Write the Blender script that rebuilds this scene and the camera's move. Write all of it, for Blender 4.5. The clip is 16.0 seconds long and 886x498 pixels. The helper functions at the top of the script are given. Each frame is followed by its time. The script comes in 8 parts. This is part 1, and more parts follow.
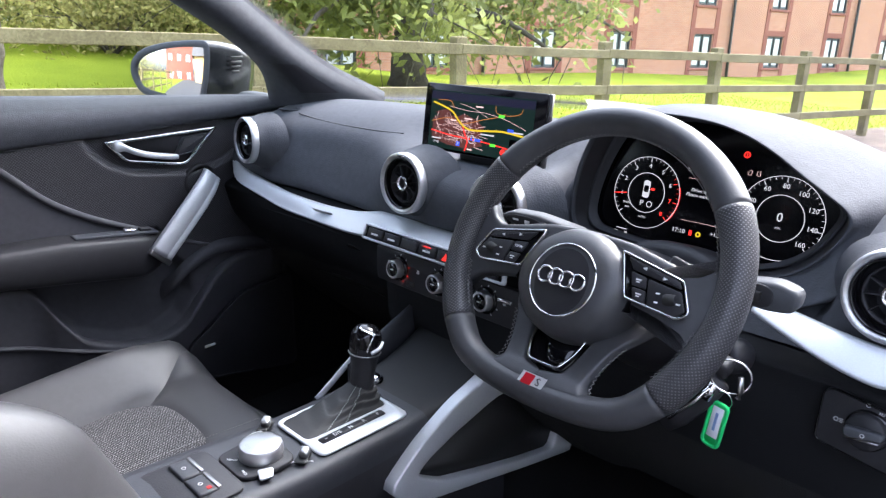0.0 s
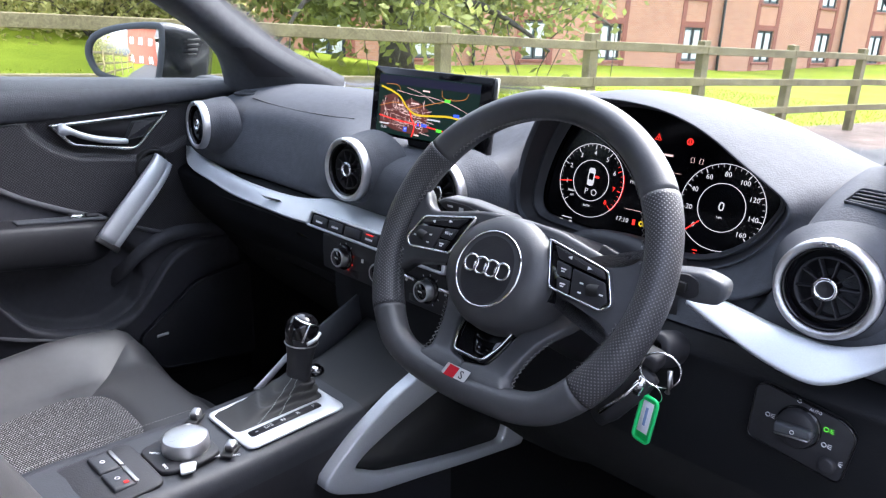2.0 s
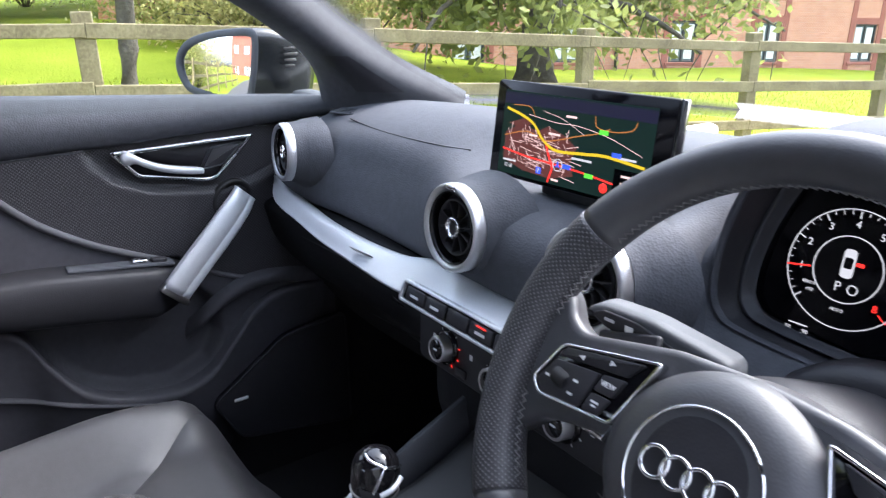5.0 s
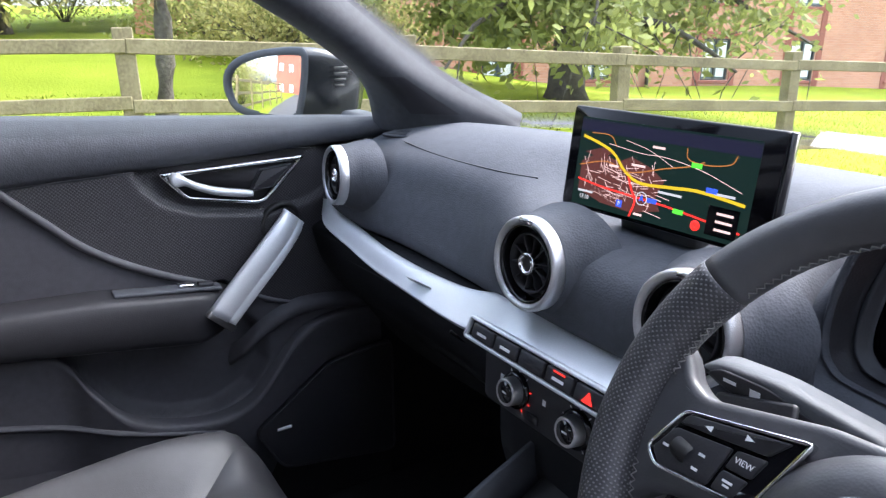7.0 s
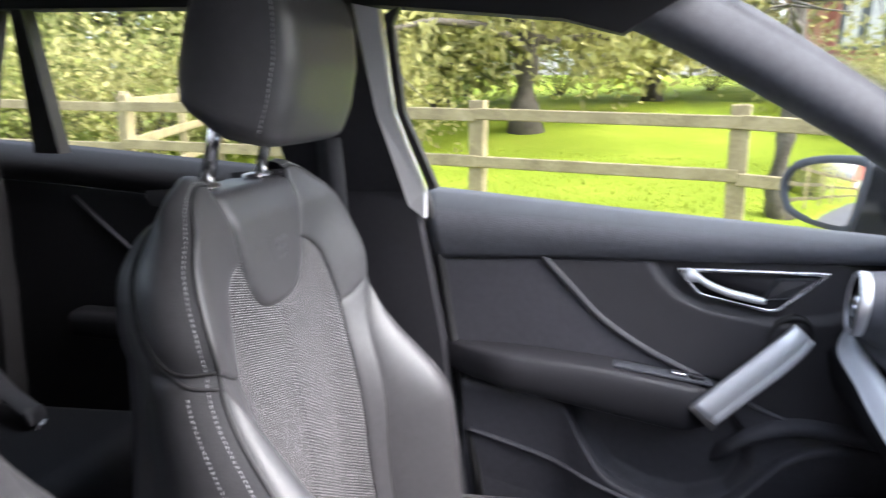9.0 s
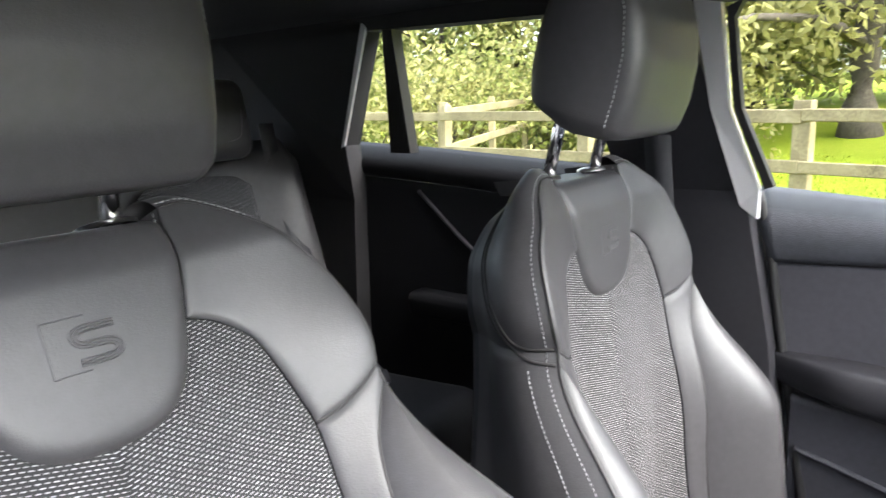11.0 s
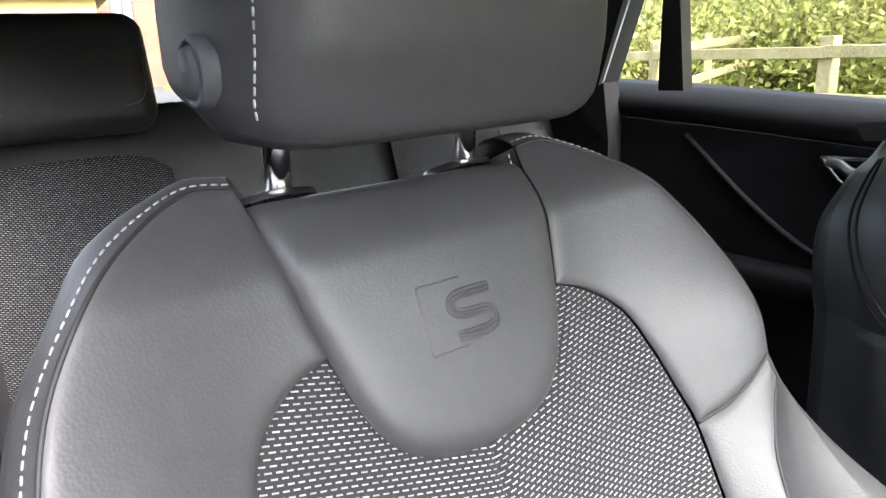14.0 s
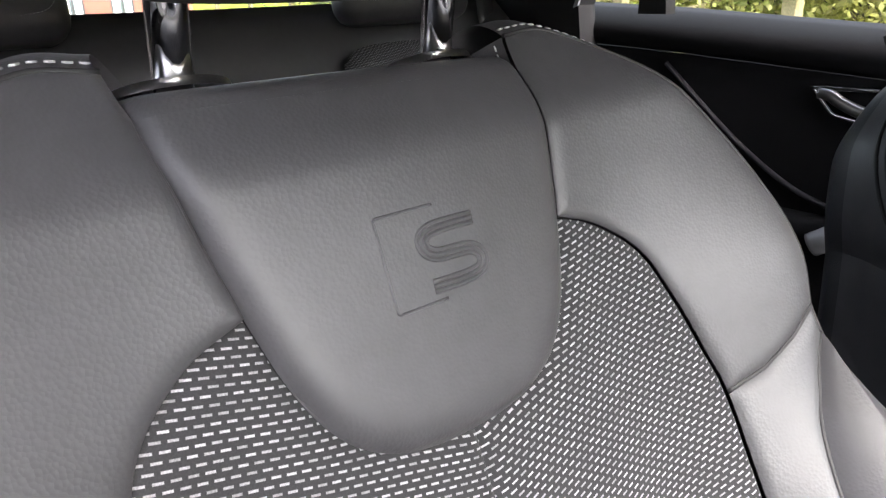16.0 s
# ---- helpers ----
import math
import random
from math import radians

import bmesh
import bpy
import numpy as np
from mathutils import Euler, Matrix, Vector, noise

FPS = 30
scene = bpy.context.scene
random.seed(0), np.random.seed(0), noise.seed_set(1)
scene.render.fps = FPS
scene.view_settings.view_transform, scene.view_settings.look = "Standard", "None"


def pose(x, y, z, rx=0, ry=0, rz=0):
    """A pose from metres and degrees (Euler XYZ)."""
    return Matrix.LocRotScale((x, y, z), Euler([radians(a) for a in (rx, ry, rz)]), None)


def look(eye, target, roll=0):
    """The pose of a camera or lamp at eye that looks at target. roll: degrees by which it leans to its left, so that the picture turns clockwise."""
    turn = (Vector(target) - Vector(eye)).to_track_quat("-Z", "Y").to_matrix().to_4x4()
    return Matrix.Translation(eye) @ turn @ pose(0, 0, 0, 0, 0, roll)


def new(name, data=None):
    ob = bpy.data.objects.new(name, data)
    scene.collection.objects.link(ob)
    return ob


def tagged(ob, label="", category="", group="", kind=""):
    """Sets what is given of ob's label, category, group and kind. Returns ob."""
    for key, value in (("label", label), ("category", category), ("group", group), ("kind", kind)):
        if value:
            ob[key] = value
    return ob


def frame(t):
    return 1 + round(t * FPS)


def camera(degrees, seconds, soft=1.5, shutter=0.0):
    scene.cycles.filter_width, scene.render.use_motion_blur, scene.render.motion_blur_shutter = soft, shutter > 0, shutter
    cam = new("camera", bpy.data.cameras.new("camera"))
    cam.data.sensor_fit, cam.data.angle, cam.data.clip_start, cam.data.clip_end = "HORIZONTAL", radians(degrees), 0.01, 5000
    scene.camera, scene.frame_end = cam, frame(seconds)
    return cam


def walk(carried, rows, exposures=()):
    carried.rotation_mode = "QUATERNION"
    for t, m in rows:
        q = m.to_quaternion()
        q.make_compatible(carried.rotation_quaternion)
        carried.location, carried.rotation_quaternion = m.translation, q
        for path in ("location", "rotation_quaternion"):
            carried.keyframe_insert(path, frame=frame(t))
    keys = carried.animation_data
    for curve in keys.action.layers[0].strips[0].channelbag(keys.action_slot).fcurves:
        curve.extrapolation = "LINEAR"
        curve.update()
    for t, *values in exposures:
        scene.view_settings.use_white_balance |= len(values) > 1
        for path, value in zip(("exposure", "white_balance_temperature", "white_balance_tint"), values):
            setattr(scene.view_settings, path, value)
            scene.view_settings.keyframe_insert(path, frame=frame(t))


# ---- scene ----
cam = camera(63.2, 16.0, soft=1.25, shutter=0.5)
PATH = [
    (0, (0.732, 0.04, 1.237), (-0.608, 1.384, 0.607), 0.4),
    (0.5, (0.742, 0.063, 1.235), (-0.588, 1.417, 0.606), 0.6),
    (1, (0.746, 0.082, 1.231), (-0.571, 1.447, 0.599), 0.8),
    (1.5, (0.755, 0.096, 1.228), (-0.554, 1.466, 0.586), 1.0),
    (2, (0.763, 0.109, 1.224), (-0.554, 1.466, 0.572), 1.1),
    (2.5, (0.767, 0.133, 1.22), (-0.585, 1.448, 0.555), 1.1),
    (3, (0.774, 0.177, 1.214), (-0.635, 1.426, 0.539), 0.9),
    (3.5, (0.788, 0.26, 1.198), (-0.686, 1.427, 0.516), 0.5),
    (4, (0.761, 0.326, 1.185), (-0.757, 1.436, 0.504), 0.0),
    (4.5, (0.62, 0.363, 1.19), (-0.922, 1.449, 0.524), -0.2),
    (5, (0.506, 0.349, 1.204), (-1.051, 1.428, 0.563), -0.6),
    (7.5, (0.436, 0.338, 1.21), (-1.212, 1.315, 0.634), -0.1),
    (8, (0.452, 0.346, 1.208), (-1.399, 0.919, 0.713), 1.2),
    (8.5, (0.488, 0.411, 1.271), (-1.455, 0.372, 0.801), 1.3),
    (9, (0.512, 0.462, 1.278), (-1.382, -0.01, 0.843), 0.4),
    (11.5, (0.579, 0.406, 1.264), (-0.878, -0.896, 0.833), -1.9),
    (12, (0.589, 0.368, 1.27), (-0.745, -1.051, 0.813), -2.2),
    (12.5, (0.597, 0.329, 1.271), (-0.636, -1.173, 0.8), -2.5),
    (13, (0.596, 0.31, 1.269), (-0.586, -1.23, 0.788), -2.8),
    (13.5, (0.588, 0.282, 1.26), (-0.569, -1.269, 0.754), -2.7),
    (14, (0.582, 0.244, 1.251), (-0.589, -1.285, 0.712), -2.5),
    (14.5, (0.567, 0.212, 1.237), (-0.623, -1.287, 0.655), -2.2),
    (15, (0.548, 0.19, 1.224), (-0.659, -1.277, 0.601), -1.9),
    (15.5, (0.53, 0.17, 1.213), (-0.693, -1.267, 0.55), -1.6),
    (16, (0.521, 0.157, 1.21), (-0.705, -1.264, 0.519), -1.4),
]
walk(cam, [(t, look(eye, target, roll)) for t, eye, target, roll in PATH],
     [(0, 3.33, 6000, 17), (5.0, 3.4, 6000, 17), (7.5, 3.38, 6000, 17), (8.0, 3.42, 6100, 17), (9.0, 3.5, 6200, 18), (11.5, 3.88, 6400, 13), (12.0, 3.94, 6400, 13), (14.0, 4.0, 6400, 13), (16.0, 3.74, 6550, 17)])

# ---- daylight: bright overcast sky, weak wide sun ----
world = bpy.data.worlds.new("sky")
scene.world = world
world.use_nodes = True
wn = world.node_tree
wn.nodes.clear()
sky = wn.nodes.new("ShaderNodeTexSky")
sky.sky_type, sky.sun_disc = "NISHITA", False
SUN_EL, SUN_AZ = 46.0, 5.0
sky.sun_elevation, sky.sun_rotation = radians(SUN_EL), radians(SUN_AZ)
sky.air_density, sky.dust_density, sky.ozone_density = 1.0, 4.0, 1.0
hsv = wn.nodes.new("ShaderNodeHueSaturation")
hsv.inputs["Saturation"].default_value = 0.5
bg = wn.nodes.new("ShaderNodeBackground")
bg.inputs["Strength"].default_value = 0.15
wo = wn.nodes.new("ShaderNodeOutputWorld")
wn.links.new(sky.outputs[0], hsv.inputs["Color"])
wn.links.new(hsv.outputs[0], bg.inputs["Color"])
wn.links.new(bg.outputs[0], wo.inputs["Surface"])
sun_data = bpy.data.lights.new("sun", "SUN")
sun_data.energy, sun_data.angle, sun_data.color = 0.25, radians(40), (1.0, 0.97, 0.93)
sun = new("sun", sun_data)
sa, se = radians(SUN_AZ), radians(SUN_EL)
sun.matrix_world = look((0, 0, 30), (-30 * math.sin(sa) * math.cos(se), -30 * math.cos(sa) * math.cos(se), 30 - 30 * math.sin(se)))

# ---- materials ----
def mat(name, color, rough=0.5, metal=0.0, spec=0.5):
    m = bpy.data.materials.new(name)
    m.use_nodes = True
    b = m.node_tree.nodes["Principled BSDF"]
    b.inputs["Base Color"].default_value = (*color, 1)
    b.inputs["Roughness"].default_value = rough
    b.inputs["Metallic"].default_value = metal
    b.inputs["Specular IOR Level"].default_value = spec
    return m


def nd(m, kind, **inputs):
    n = m.node_tree.nodes.new(kind)
    for k, v in inputs.items():
        n.inputs[k.replace("_", " ")].default_value = v
    return n


def ln(m, a, b):
    m.node_tree.links.new(a, b)


def bsdf(m):
    return m.node_tree.nodes["Principled BSDF"]


def coord(m, out="Object"):
    return nd(m, "ShaderNodeTexCoord").outputs[out]


def ramp(m, fac, stops):
    r = nd(m, "ShaderNodeValToRGB")
    el = r.color_ramp.elements
    while len(el) < len(stops):
        el.new(0.5)
    for e, (p, c) in zip(el, stops):
        e.position, e.color = p, (*c, 1)
    ln(m, fac, r.inputs[0])
    return r.outputs[0]


def vary(m, color, amount=0.25, scale=6.0, fine=90.0):
    """Two scales of uneven colour and sheen."""
    co = coord(m)
    a, b = nd(m, "ShaderNodeTexNoise", Scale=scale, Detail=4.0), nd(m, "ShaderNodeTexNoise", Scale=fine, Detail=3.0)
    ln(m, co, a.inputs["Vector"]), ln(m, co, b.inputs["Vector"])
    mix = nd(m, "ShaderNodeMath")
    mix.operation = "ADD"
    ln(m, a.outputs["Fac"], mix.inputs[0]), ln(m, b.outputs["Fac"], mix.inputs[1])
    half = nd(m, "ShaderNodeMath")
    half.operation = "MULTIPLY"
    half.inputs[1].default_value = 0.5
    ln(m, mix.outputs[0], half.inputs[0])
    lo, hi = [c * (1 - amount) for c in color], [min(1, c * (1 + amount)) for c in color]
    ln(m, ramp(m, half.outputs[0], [(0.3, lo), (0.7, hi)]), bsdf(m).inputs["Base Color"])
    return half.outputs[0]


def bump(m, height, strength, distance, after=None):
    b = nd(m, "ShaderNodeBump", Strength=strength, Distance=distance)
    ln(m, height, b.inputs["Height"])
    if after:
        ln(m, after, b.inputs["Normal"])
    ln(m, b.outputs[0], bsdf(m).inputs["Normal"])
    return b.outputs[0]


def rough_range(m, fac, lo, hi):
    r = nd(m, "ShaderNodeMapRange")
    r.inputs["To Min"].default_value, r.inputs["To Max"].default_value = lo, hi
    ln(m, fac, r.inputs["Value"])
    ln(m, r.outputs[0], bsdf(m).inputs["Roughness"])


def grained(name, color, rough, scale, strength, dist, spec=0.5, feature="F1"):
    """Moulded plastic or leather: cell-like grain over slow unevenness."""
    m = mat(name, color, rough, spec=spec)
    f = vary(m, color, 0.18)
    v = nd(m, "ShaderNodeTexVoronoi", Scale=scale)
    v.feature = feature
    ln(m, coord(m), v.inputs["Vector"])
    n1 = bump(m, v.outputs["Distance"], strength, dist)
    w = nd(m, "ShaderNodeTexNoise", Scale=14.0, Detail=2.0)
    ln(m, coord(m), w.inputs["Vector"])
    bump(m, w.outputs["Fac"], 0.05, 0.004, n1)
    rough_range(m, f, rough - 0.07, rough + 0.08)
    return m


M_DASH = grained("dash_plastic", (0.070, 0.074, 0.083), 0.66, 420, 0.5, 0.0006, spec=0.10)
M_PLASTIC = grained("black_plastic", (0.021, 0.021, 0.024), 0.5, 520, 0.30, 0.0004, spec=0.35)
M_CARD = grained("door_card", (0.050, 0.050, 0.057), 0.6, 700, 0.35, 0.0005, spec=0.3)
M_LEATHER = grained("black_leather", (0.040, 0.040, 0.042), 0.47, 560, 0.24, 0.0004, spec=0.54)
M_WHEEL = grained("wheel_leather", (0.046, 0.047, 0.051), 0.44, 600, 0.25, 0.0003, spec=0.6)
M_CONSOLE = grained("console_plastic", (0.026, 0.028, 0.033), 0.5, 520, 0.3, 0.0004, spec=0.4)
M_HEADLINER = grained("headliner_cloth", (0.010, 0.010, 0.011), 0.9, 900, 0.3, 0.0005)
# carpet pushed near-black so the footwell's shade sits in the colour
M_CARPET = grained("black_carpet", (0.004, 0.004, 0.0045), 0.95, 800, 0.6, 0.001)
M_RUBBER = grained("black_rubber", (0.010, 0.010, 0.010), 0.6, 300, 0.1, 0.0003)
M_BELT = grained("belt_webbing", (0.035, 0.036, 0.040), 0.6, 900, 0.5, 0.0004)

M_SILVER = mat("satin_silver", (0.55, 0.575, 0.60), 0.36, 0.3)
rough_range(M_SILVER, vary(M_SILVER, (0.55, 0.575, 0.60), 0.08, 9, 600), 0.32, 0.44)
M_CHROME = mat("chrome", (0.82, 0.82, 0.83), 0.07, 1.0)
M_BRUSHED = mat("brushed_metal", (0.42, 0.415, 0.41), 0.34, 1.0)
rough_range(M_BRUSHED, vary(M_BRUSHED, (0.42, 0.415, 0.41), 0.12, 20, 700), 0.22, 0.38)
M_GLOSS = mat("gloss_black", (0.006, 0.006, 0.007), 0.06)
M_SCREENGLASS = mat("screen_black", (0.002, 0.002, 0.003), 0.12, spec=0.15)
M_PAINT = mat("silver_paint", (0.62, 0.63, 0.63), 0.3, 0.3)
M_MIRRORCASE = mat("mirror_black", (0.012, 0.013, 0.014), 0.22)
M_STRIP = grained("grey_strip", (0.085, 0.085, 0.092), 0.5, 600, 0.2, 0.0004, spec=0.3)
# door card darkened: the rear cabin's shade is put into its colour
M_SHADECARD = grained("shade_card", (0.007, 0.0075, 0.009), 0.7, 700, 0.35, 0.0005, spec=0.25)
M_PILLAR = grained("pillar_trim", (0.058, 0.060, 0.065), 0.75, 600, 0.3, 0.0004, spec=0.12)
M_SHROUD = grained("mirror_grey", (0.060, 0.064, 0.070), 0.55, 600, 0.2, 0.0004, spec=0.3)
M_MIRROR = mat("mirror_glass", (0.9, 0.9, 0.9), 0.01, 1.0)
M_THREAD = mat("grey_thread", (0.20, 0.197, 0.195), 0.75)
M_STITCH = mat("pale_thread", (0.32, 0.33, 0.33), 0.7)
M_WHITE = mat("white_print", (0.7, 0.7, 0.7), 0.5)
M_RED = mat("red_enamel", (0.45, 0.01, 0.02), 0.3)
M_TAG = mat("green_plastic", (0.02, 0.62, 0.17), 0.35)
M_PAPER = mat("paper", (0.75, 0.78, 0.85), 0.7)

# fine knurl on the vent rings
M_KNURL = mat("knurled_silver", (0.62, 0.62, 0.63), 0.3, 0.9)
_w = nd(M_KNURL, "ShaderNodeTexVoronoi", Scale=900.0)
ln(M_KNURL, coord(M_KNURL), _w.inputs["Vector"])
bump(M_KNURL, _w.outputs["Distance"], 0.5, 0.0006)


def uv_dots(m, scale, size, relief):
    """Rows of small dots in the surface's own metre grid; returns 0..1, 1 inside a dot."""
    mp = nd(m, "ShaderNodeMapping")
    mp.inputs["Scale"].default_value = (scale, scale, 1)
    mp.inputs["Rotation"].default_value = (0, 0, radians(45))
    ln(m, coord(m, "UV"), mp.inputs["Vector"])
    v = nd(m, "ShaderNodeTexVoronoi", Scale=1.0, Randomness=0.0)
    v.voronoi_dimensions = "2D"
    ln(m, mp.outputs[0], v.inputs["Vector"])
    r = nd(m, "ShaderNodeMapRange")
    r.inputs["From Min"].default_value, r.inputs["From Max"].default_value = size, size + 0.12
    r.inputs["To Min"].default_value, r.inputs["To Max"].default_value = 1, 0
    ln(m, v.outputs["Distance"], r.inputs["Value"])
    return r.outputs[0]


M_PERF = mat("perforated_leather", (0.020, 0.020, 0.022), 0.45)
_d = uv_dots(M_PERF, 350.0, 0.17, 0.001)
ln(M_PERF, ramp(M_PERF, _d, [(0.0, (0.030, 0.030, 0.033)), (1.0, (0.12, 0.12, 0.125))]), bsdf(M_PERF).inputs["Base Color"])
bump(M_PERF, _d, 0.8, 0.0006)

# seat cloth: dark weave with rows of pale slanting dashes
M_CLOTH = mat("woven_cloth", (0.02, 0.02, 0.02), 0.85)
_mp = nd(M_CLOTH, "ShaderNodeMapping")
_mp.inputs["Rotation"].default_value = (0, 0, radians(-14))
ln(M_CLOTH, coord(M_CLOTH, "UV"), _mp.inputs["Vector"])
_b = nd(M_CLOTH, "ShaderNodeTexBrick", Scale=1.0)
_b.inputs["Color1"].default_value = (0.42, 0.41, 0.42, 1)
_b.inputs["Color2"].default_value = (0.22, 0.215, 0.22, 1)
_b.inputs["Mortar"].default_value = (0.016, 0.016, 0.017, 1)
_b.inputs["Brick Width"].default_value, _b.inputs["Row Height"].default_value = 0.0057, 0.0030
_b.inputs["Mortar Size"].default_value, _b.inputs["Mortar Smooth"].default_value = 0.00125, 0.3
_b.offset = 0.5
ln(M_CLOTH, _mp.outputs[0], _b.inputs["Vector"])
_n = nd(M_CLOTH, "ShaderNodeTexNoise", Scale=1500.0, Detail=2.0)
ln(M_CLOTH, coord(M_CLOTH), _n.inputs["Vector"])
_x = nd(M_CLOTH, "ShaderNodeMix")
_x.data_type, _x.blend_type = "RGBA", "MULTIPLY"
_x.inputs["Factor"].default_value = 0.7
ln(M_CLOTH, _b.outputs["Color"], _x.inputs["A"])
ln(M_CLOTH, ramp(M_CLOTH, _n.outputs["Fac"], [(0.3, (0.35, 0.35, 0.35)), (0.7, (1, 1, 1))]), _x.inputs["B"])
ln(M_CLOTH, _x.outputs["Result"], bsdf(M_CLOTH).inputs["Base Color"])
_bn = bump(M_CLOTH, _b.outputs["Fac"], -0.6, 0.0006)
bump(M_CLOTH, _n.outputs["Fac"], 0.4, 0.0003, _bn)

M_HEX = mat("hex_trim", (0.042, 0.042, 0.046), 0.5, spec=0.4)
_d = uv_dots(M_HEX, 260.0, 0.3, 0.001)
ln(M_HEX, ramp(M_HEX, _d, [(0.0, (0.021, 0.0205, 0.023)), (1.0, (0.046, 0.045, 0.050))]), bsdf(M_HEX).inputs["Base Color"])
bump(M_HEX, _d, 0.8, 0.0006)


def glass(name, tint=(1, 1, 1)):
    m = bpy.data.materials.new(name)
    m.use_nodes = True
    t = m.node_tree
    t.nodes.clear()
    o, mx = t.nodes.new("ShaderNodeOutputMaterial"), t.nodes.new("ShaderNodeMixShader")
    tr, gl, fr = t.nodes.new("ShaderNodeBsdfTransparent"), t.nodes.new("ShaderNodeBsdfGlossy"), t.nodes.new("ShaderNodeMath")
    lw = t.nodes.new("ShaderNodeLayerWeight")
    lw.inputs[0].default_value = 0.5
    fr.operation = "POWER"
    fr.inputs[1].default_value = 6.0
    t.links.new(lw.outputs["Facing"], fr.inputs[0])
    tr.inputs[0].default_value = (*tint, 1)
    gl.inputs["Roughness"].default_value = 0.0
    t.links.new(fr.outputs[0], mx.inputs[0]), t.links.new(tr.outputs[0], mx.inputs[1]), t.links.new(gl.outputs[0], mx.inputs[2])
    t.links.new(mx.outputs[0], o.inputs["Surface"])
    return m


M_GLASS = glass("clear_glass", (0.89, 0.92, 0.91))
M_PANE = mat("window_pane", (0.10, 0.13, 0.14), 0.06)


def glow(name, color, strength=1.0):
    m = bpy.data.materials.new(name)
    m.use_nodes = True
    t = m.node_tree
    b = bsdf(m)
    b.inputs["Base Color"].default_value = (0.01, 0.01, 0.01, 1)
    b.inputs["Emission Color"].default_value = (*color, 1)
    b.inputs["Emission Strength"].default_value = strength
    b.inputs["Roughness"].default_value = 0.3
    b.inputs["Specular IOR Level"].default_value = 0.1
    return m


G_WHITE, G_RED, G_YELLOW = glow("lit_white", (0.9, 0.9, 0.9), 0.085), glow("lit_red", (0.9, 0.03, 0.02), 0.190), glow("lit_yellow", (0.85, 0.6, 0.02), 0.109)
G_ORANGE, G_BLUE, G_GREEN = glow("lit_orange", (0.45, 0.17, 0.04), 0.136), glow("lit_blue", (0.05, 0.12, 0.75), 0.136), glow("lit_green", (0.12, 0.75, 0.05), 0.136)
G_LAND, G_TOWN, G_PALE, G_SKY = glow("map_land", (0.004, 0.016, 0.012), 0.136), glow("map_town", (0.07, 0.022, 0.018), 0.204), glow("map_street", (0.55, 0.38, 0.34), 0.22), glow("map_sky", (0.012, 0.012, 0.03), 0.136)

# outdoors
def ground_mat(name, stops, scale, fine, relief, rough=0.9):
    m = mat(name, (0.1, 0.1, 0.1), rough)
    co = coord(m)
    a, b = nd(m, "ShaderNodeTexNoise", Scale=scale, Detail=5.0), nd(m, "ShaderNodeTexNoise", Scale=fine, Detail=6.0)
    ln(m, co, a.inputs["Vector"]), ln(m, co, b.inputs["Vector"])
    mx = nd(m, "ShaderNodeMix")
    mx.inputs["Factor"].default_value = 0.5
    ln(m, a.outputs["Fac"], mx.inputs["A"]), ln(m, b.outputs["Fac"], mx.inputs["B"])
    ln(m, ramp(m, mx.outputs["Result"], stops), bsdf(m).inputs["Base Color"])
    bump(m, b.outputs["Fac"], 0.8, relief)
    return m


M_GRASS = ground_mat("grass", [(0.35, (0.115, 0.160, 0.013)), (0.5, (0.17, 0.218, 0.018)), (0.65, (0.235, 0.265, 0.032))], 0.6, 24, 0.03)
bsdf(M_GRASS).inputs["Specular IOR Level"].default_value = 0.05
M_ASPHALT = ground_mat("asphalt", [(0.3, (0.03, 0.03, 0.032)), (0.7, (0.075, 0.074, 0.072))], 1.5, 160, 0.004)
M_MULCH = ground_mat("bark_mulch", [(0.3, (0.05, 0.032, 0.024)), (0.5, (0.11, 0.072, 0.055)), (0.7, (0.21, 0.15, 0.12))], 2.5, 60, 0.03)
M_BARK = ground_mat("bark", [(0.3, (0.035, 0.028, 0.02)), (0.7, (0.13, 0.11, 0.085))], 6, 30, 0.02)
M_FENCE = ground_mat("weathered_timber", [(0.3, (0.095, 0.076, 0.036)), (0.5, (0.19, 0.156, 0.078)), (0.7, (0.285, 0.24, 0.132))], 5, 60, 0.004)


def leaf_mat(name, dark, light):
    m = mat(name, light, 0.6, spec=0.2)
    g = nd(m, "ShaderNodeNewGeometry")
    ln(m, ramp(m, g.outputs["Random Per Island"], [(0.0, dark), (0.6, light), (1.0, [min(1, c * 1.7) for c in light])]), bsdf(m).inputs["Base Color"])
    tl = nd(m, "ShaderNodeBsdfTranslucent")
    tl.inputs[0].default_value = (*[c * 1.6 for c in light], 1)
    mx = nd(m, "ShaderNodeMixShader")
    mx.inputs[0].default_value = 0.4
    out = m.node_tree.nodes["Material Output"]
    ln(m, bsdf(m).outputs[0], mx.inputs[1]), ln(m, tl.outputs[0], mx.inputs[2]), ln(m, mx.outputs[0], out.inputs["Surface"])
    return m


M_LEAF = leaf_mat("leaves_green", (0.07, 0.082, 0.024), (0.195, 0.212, 0.064))
M_LEAF2 = leaf_mat("leaves_olive", (0.10, 0.098, 0.036), (0.28, 0.265, 0.10))

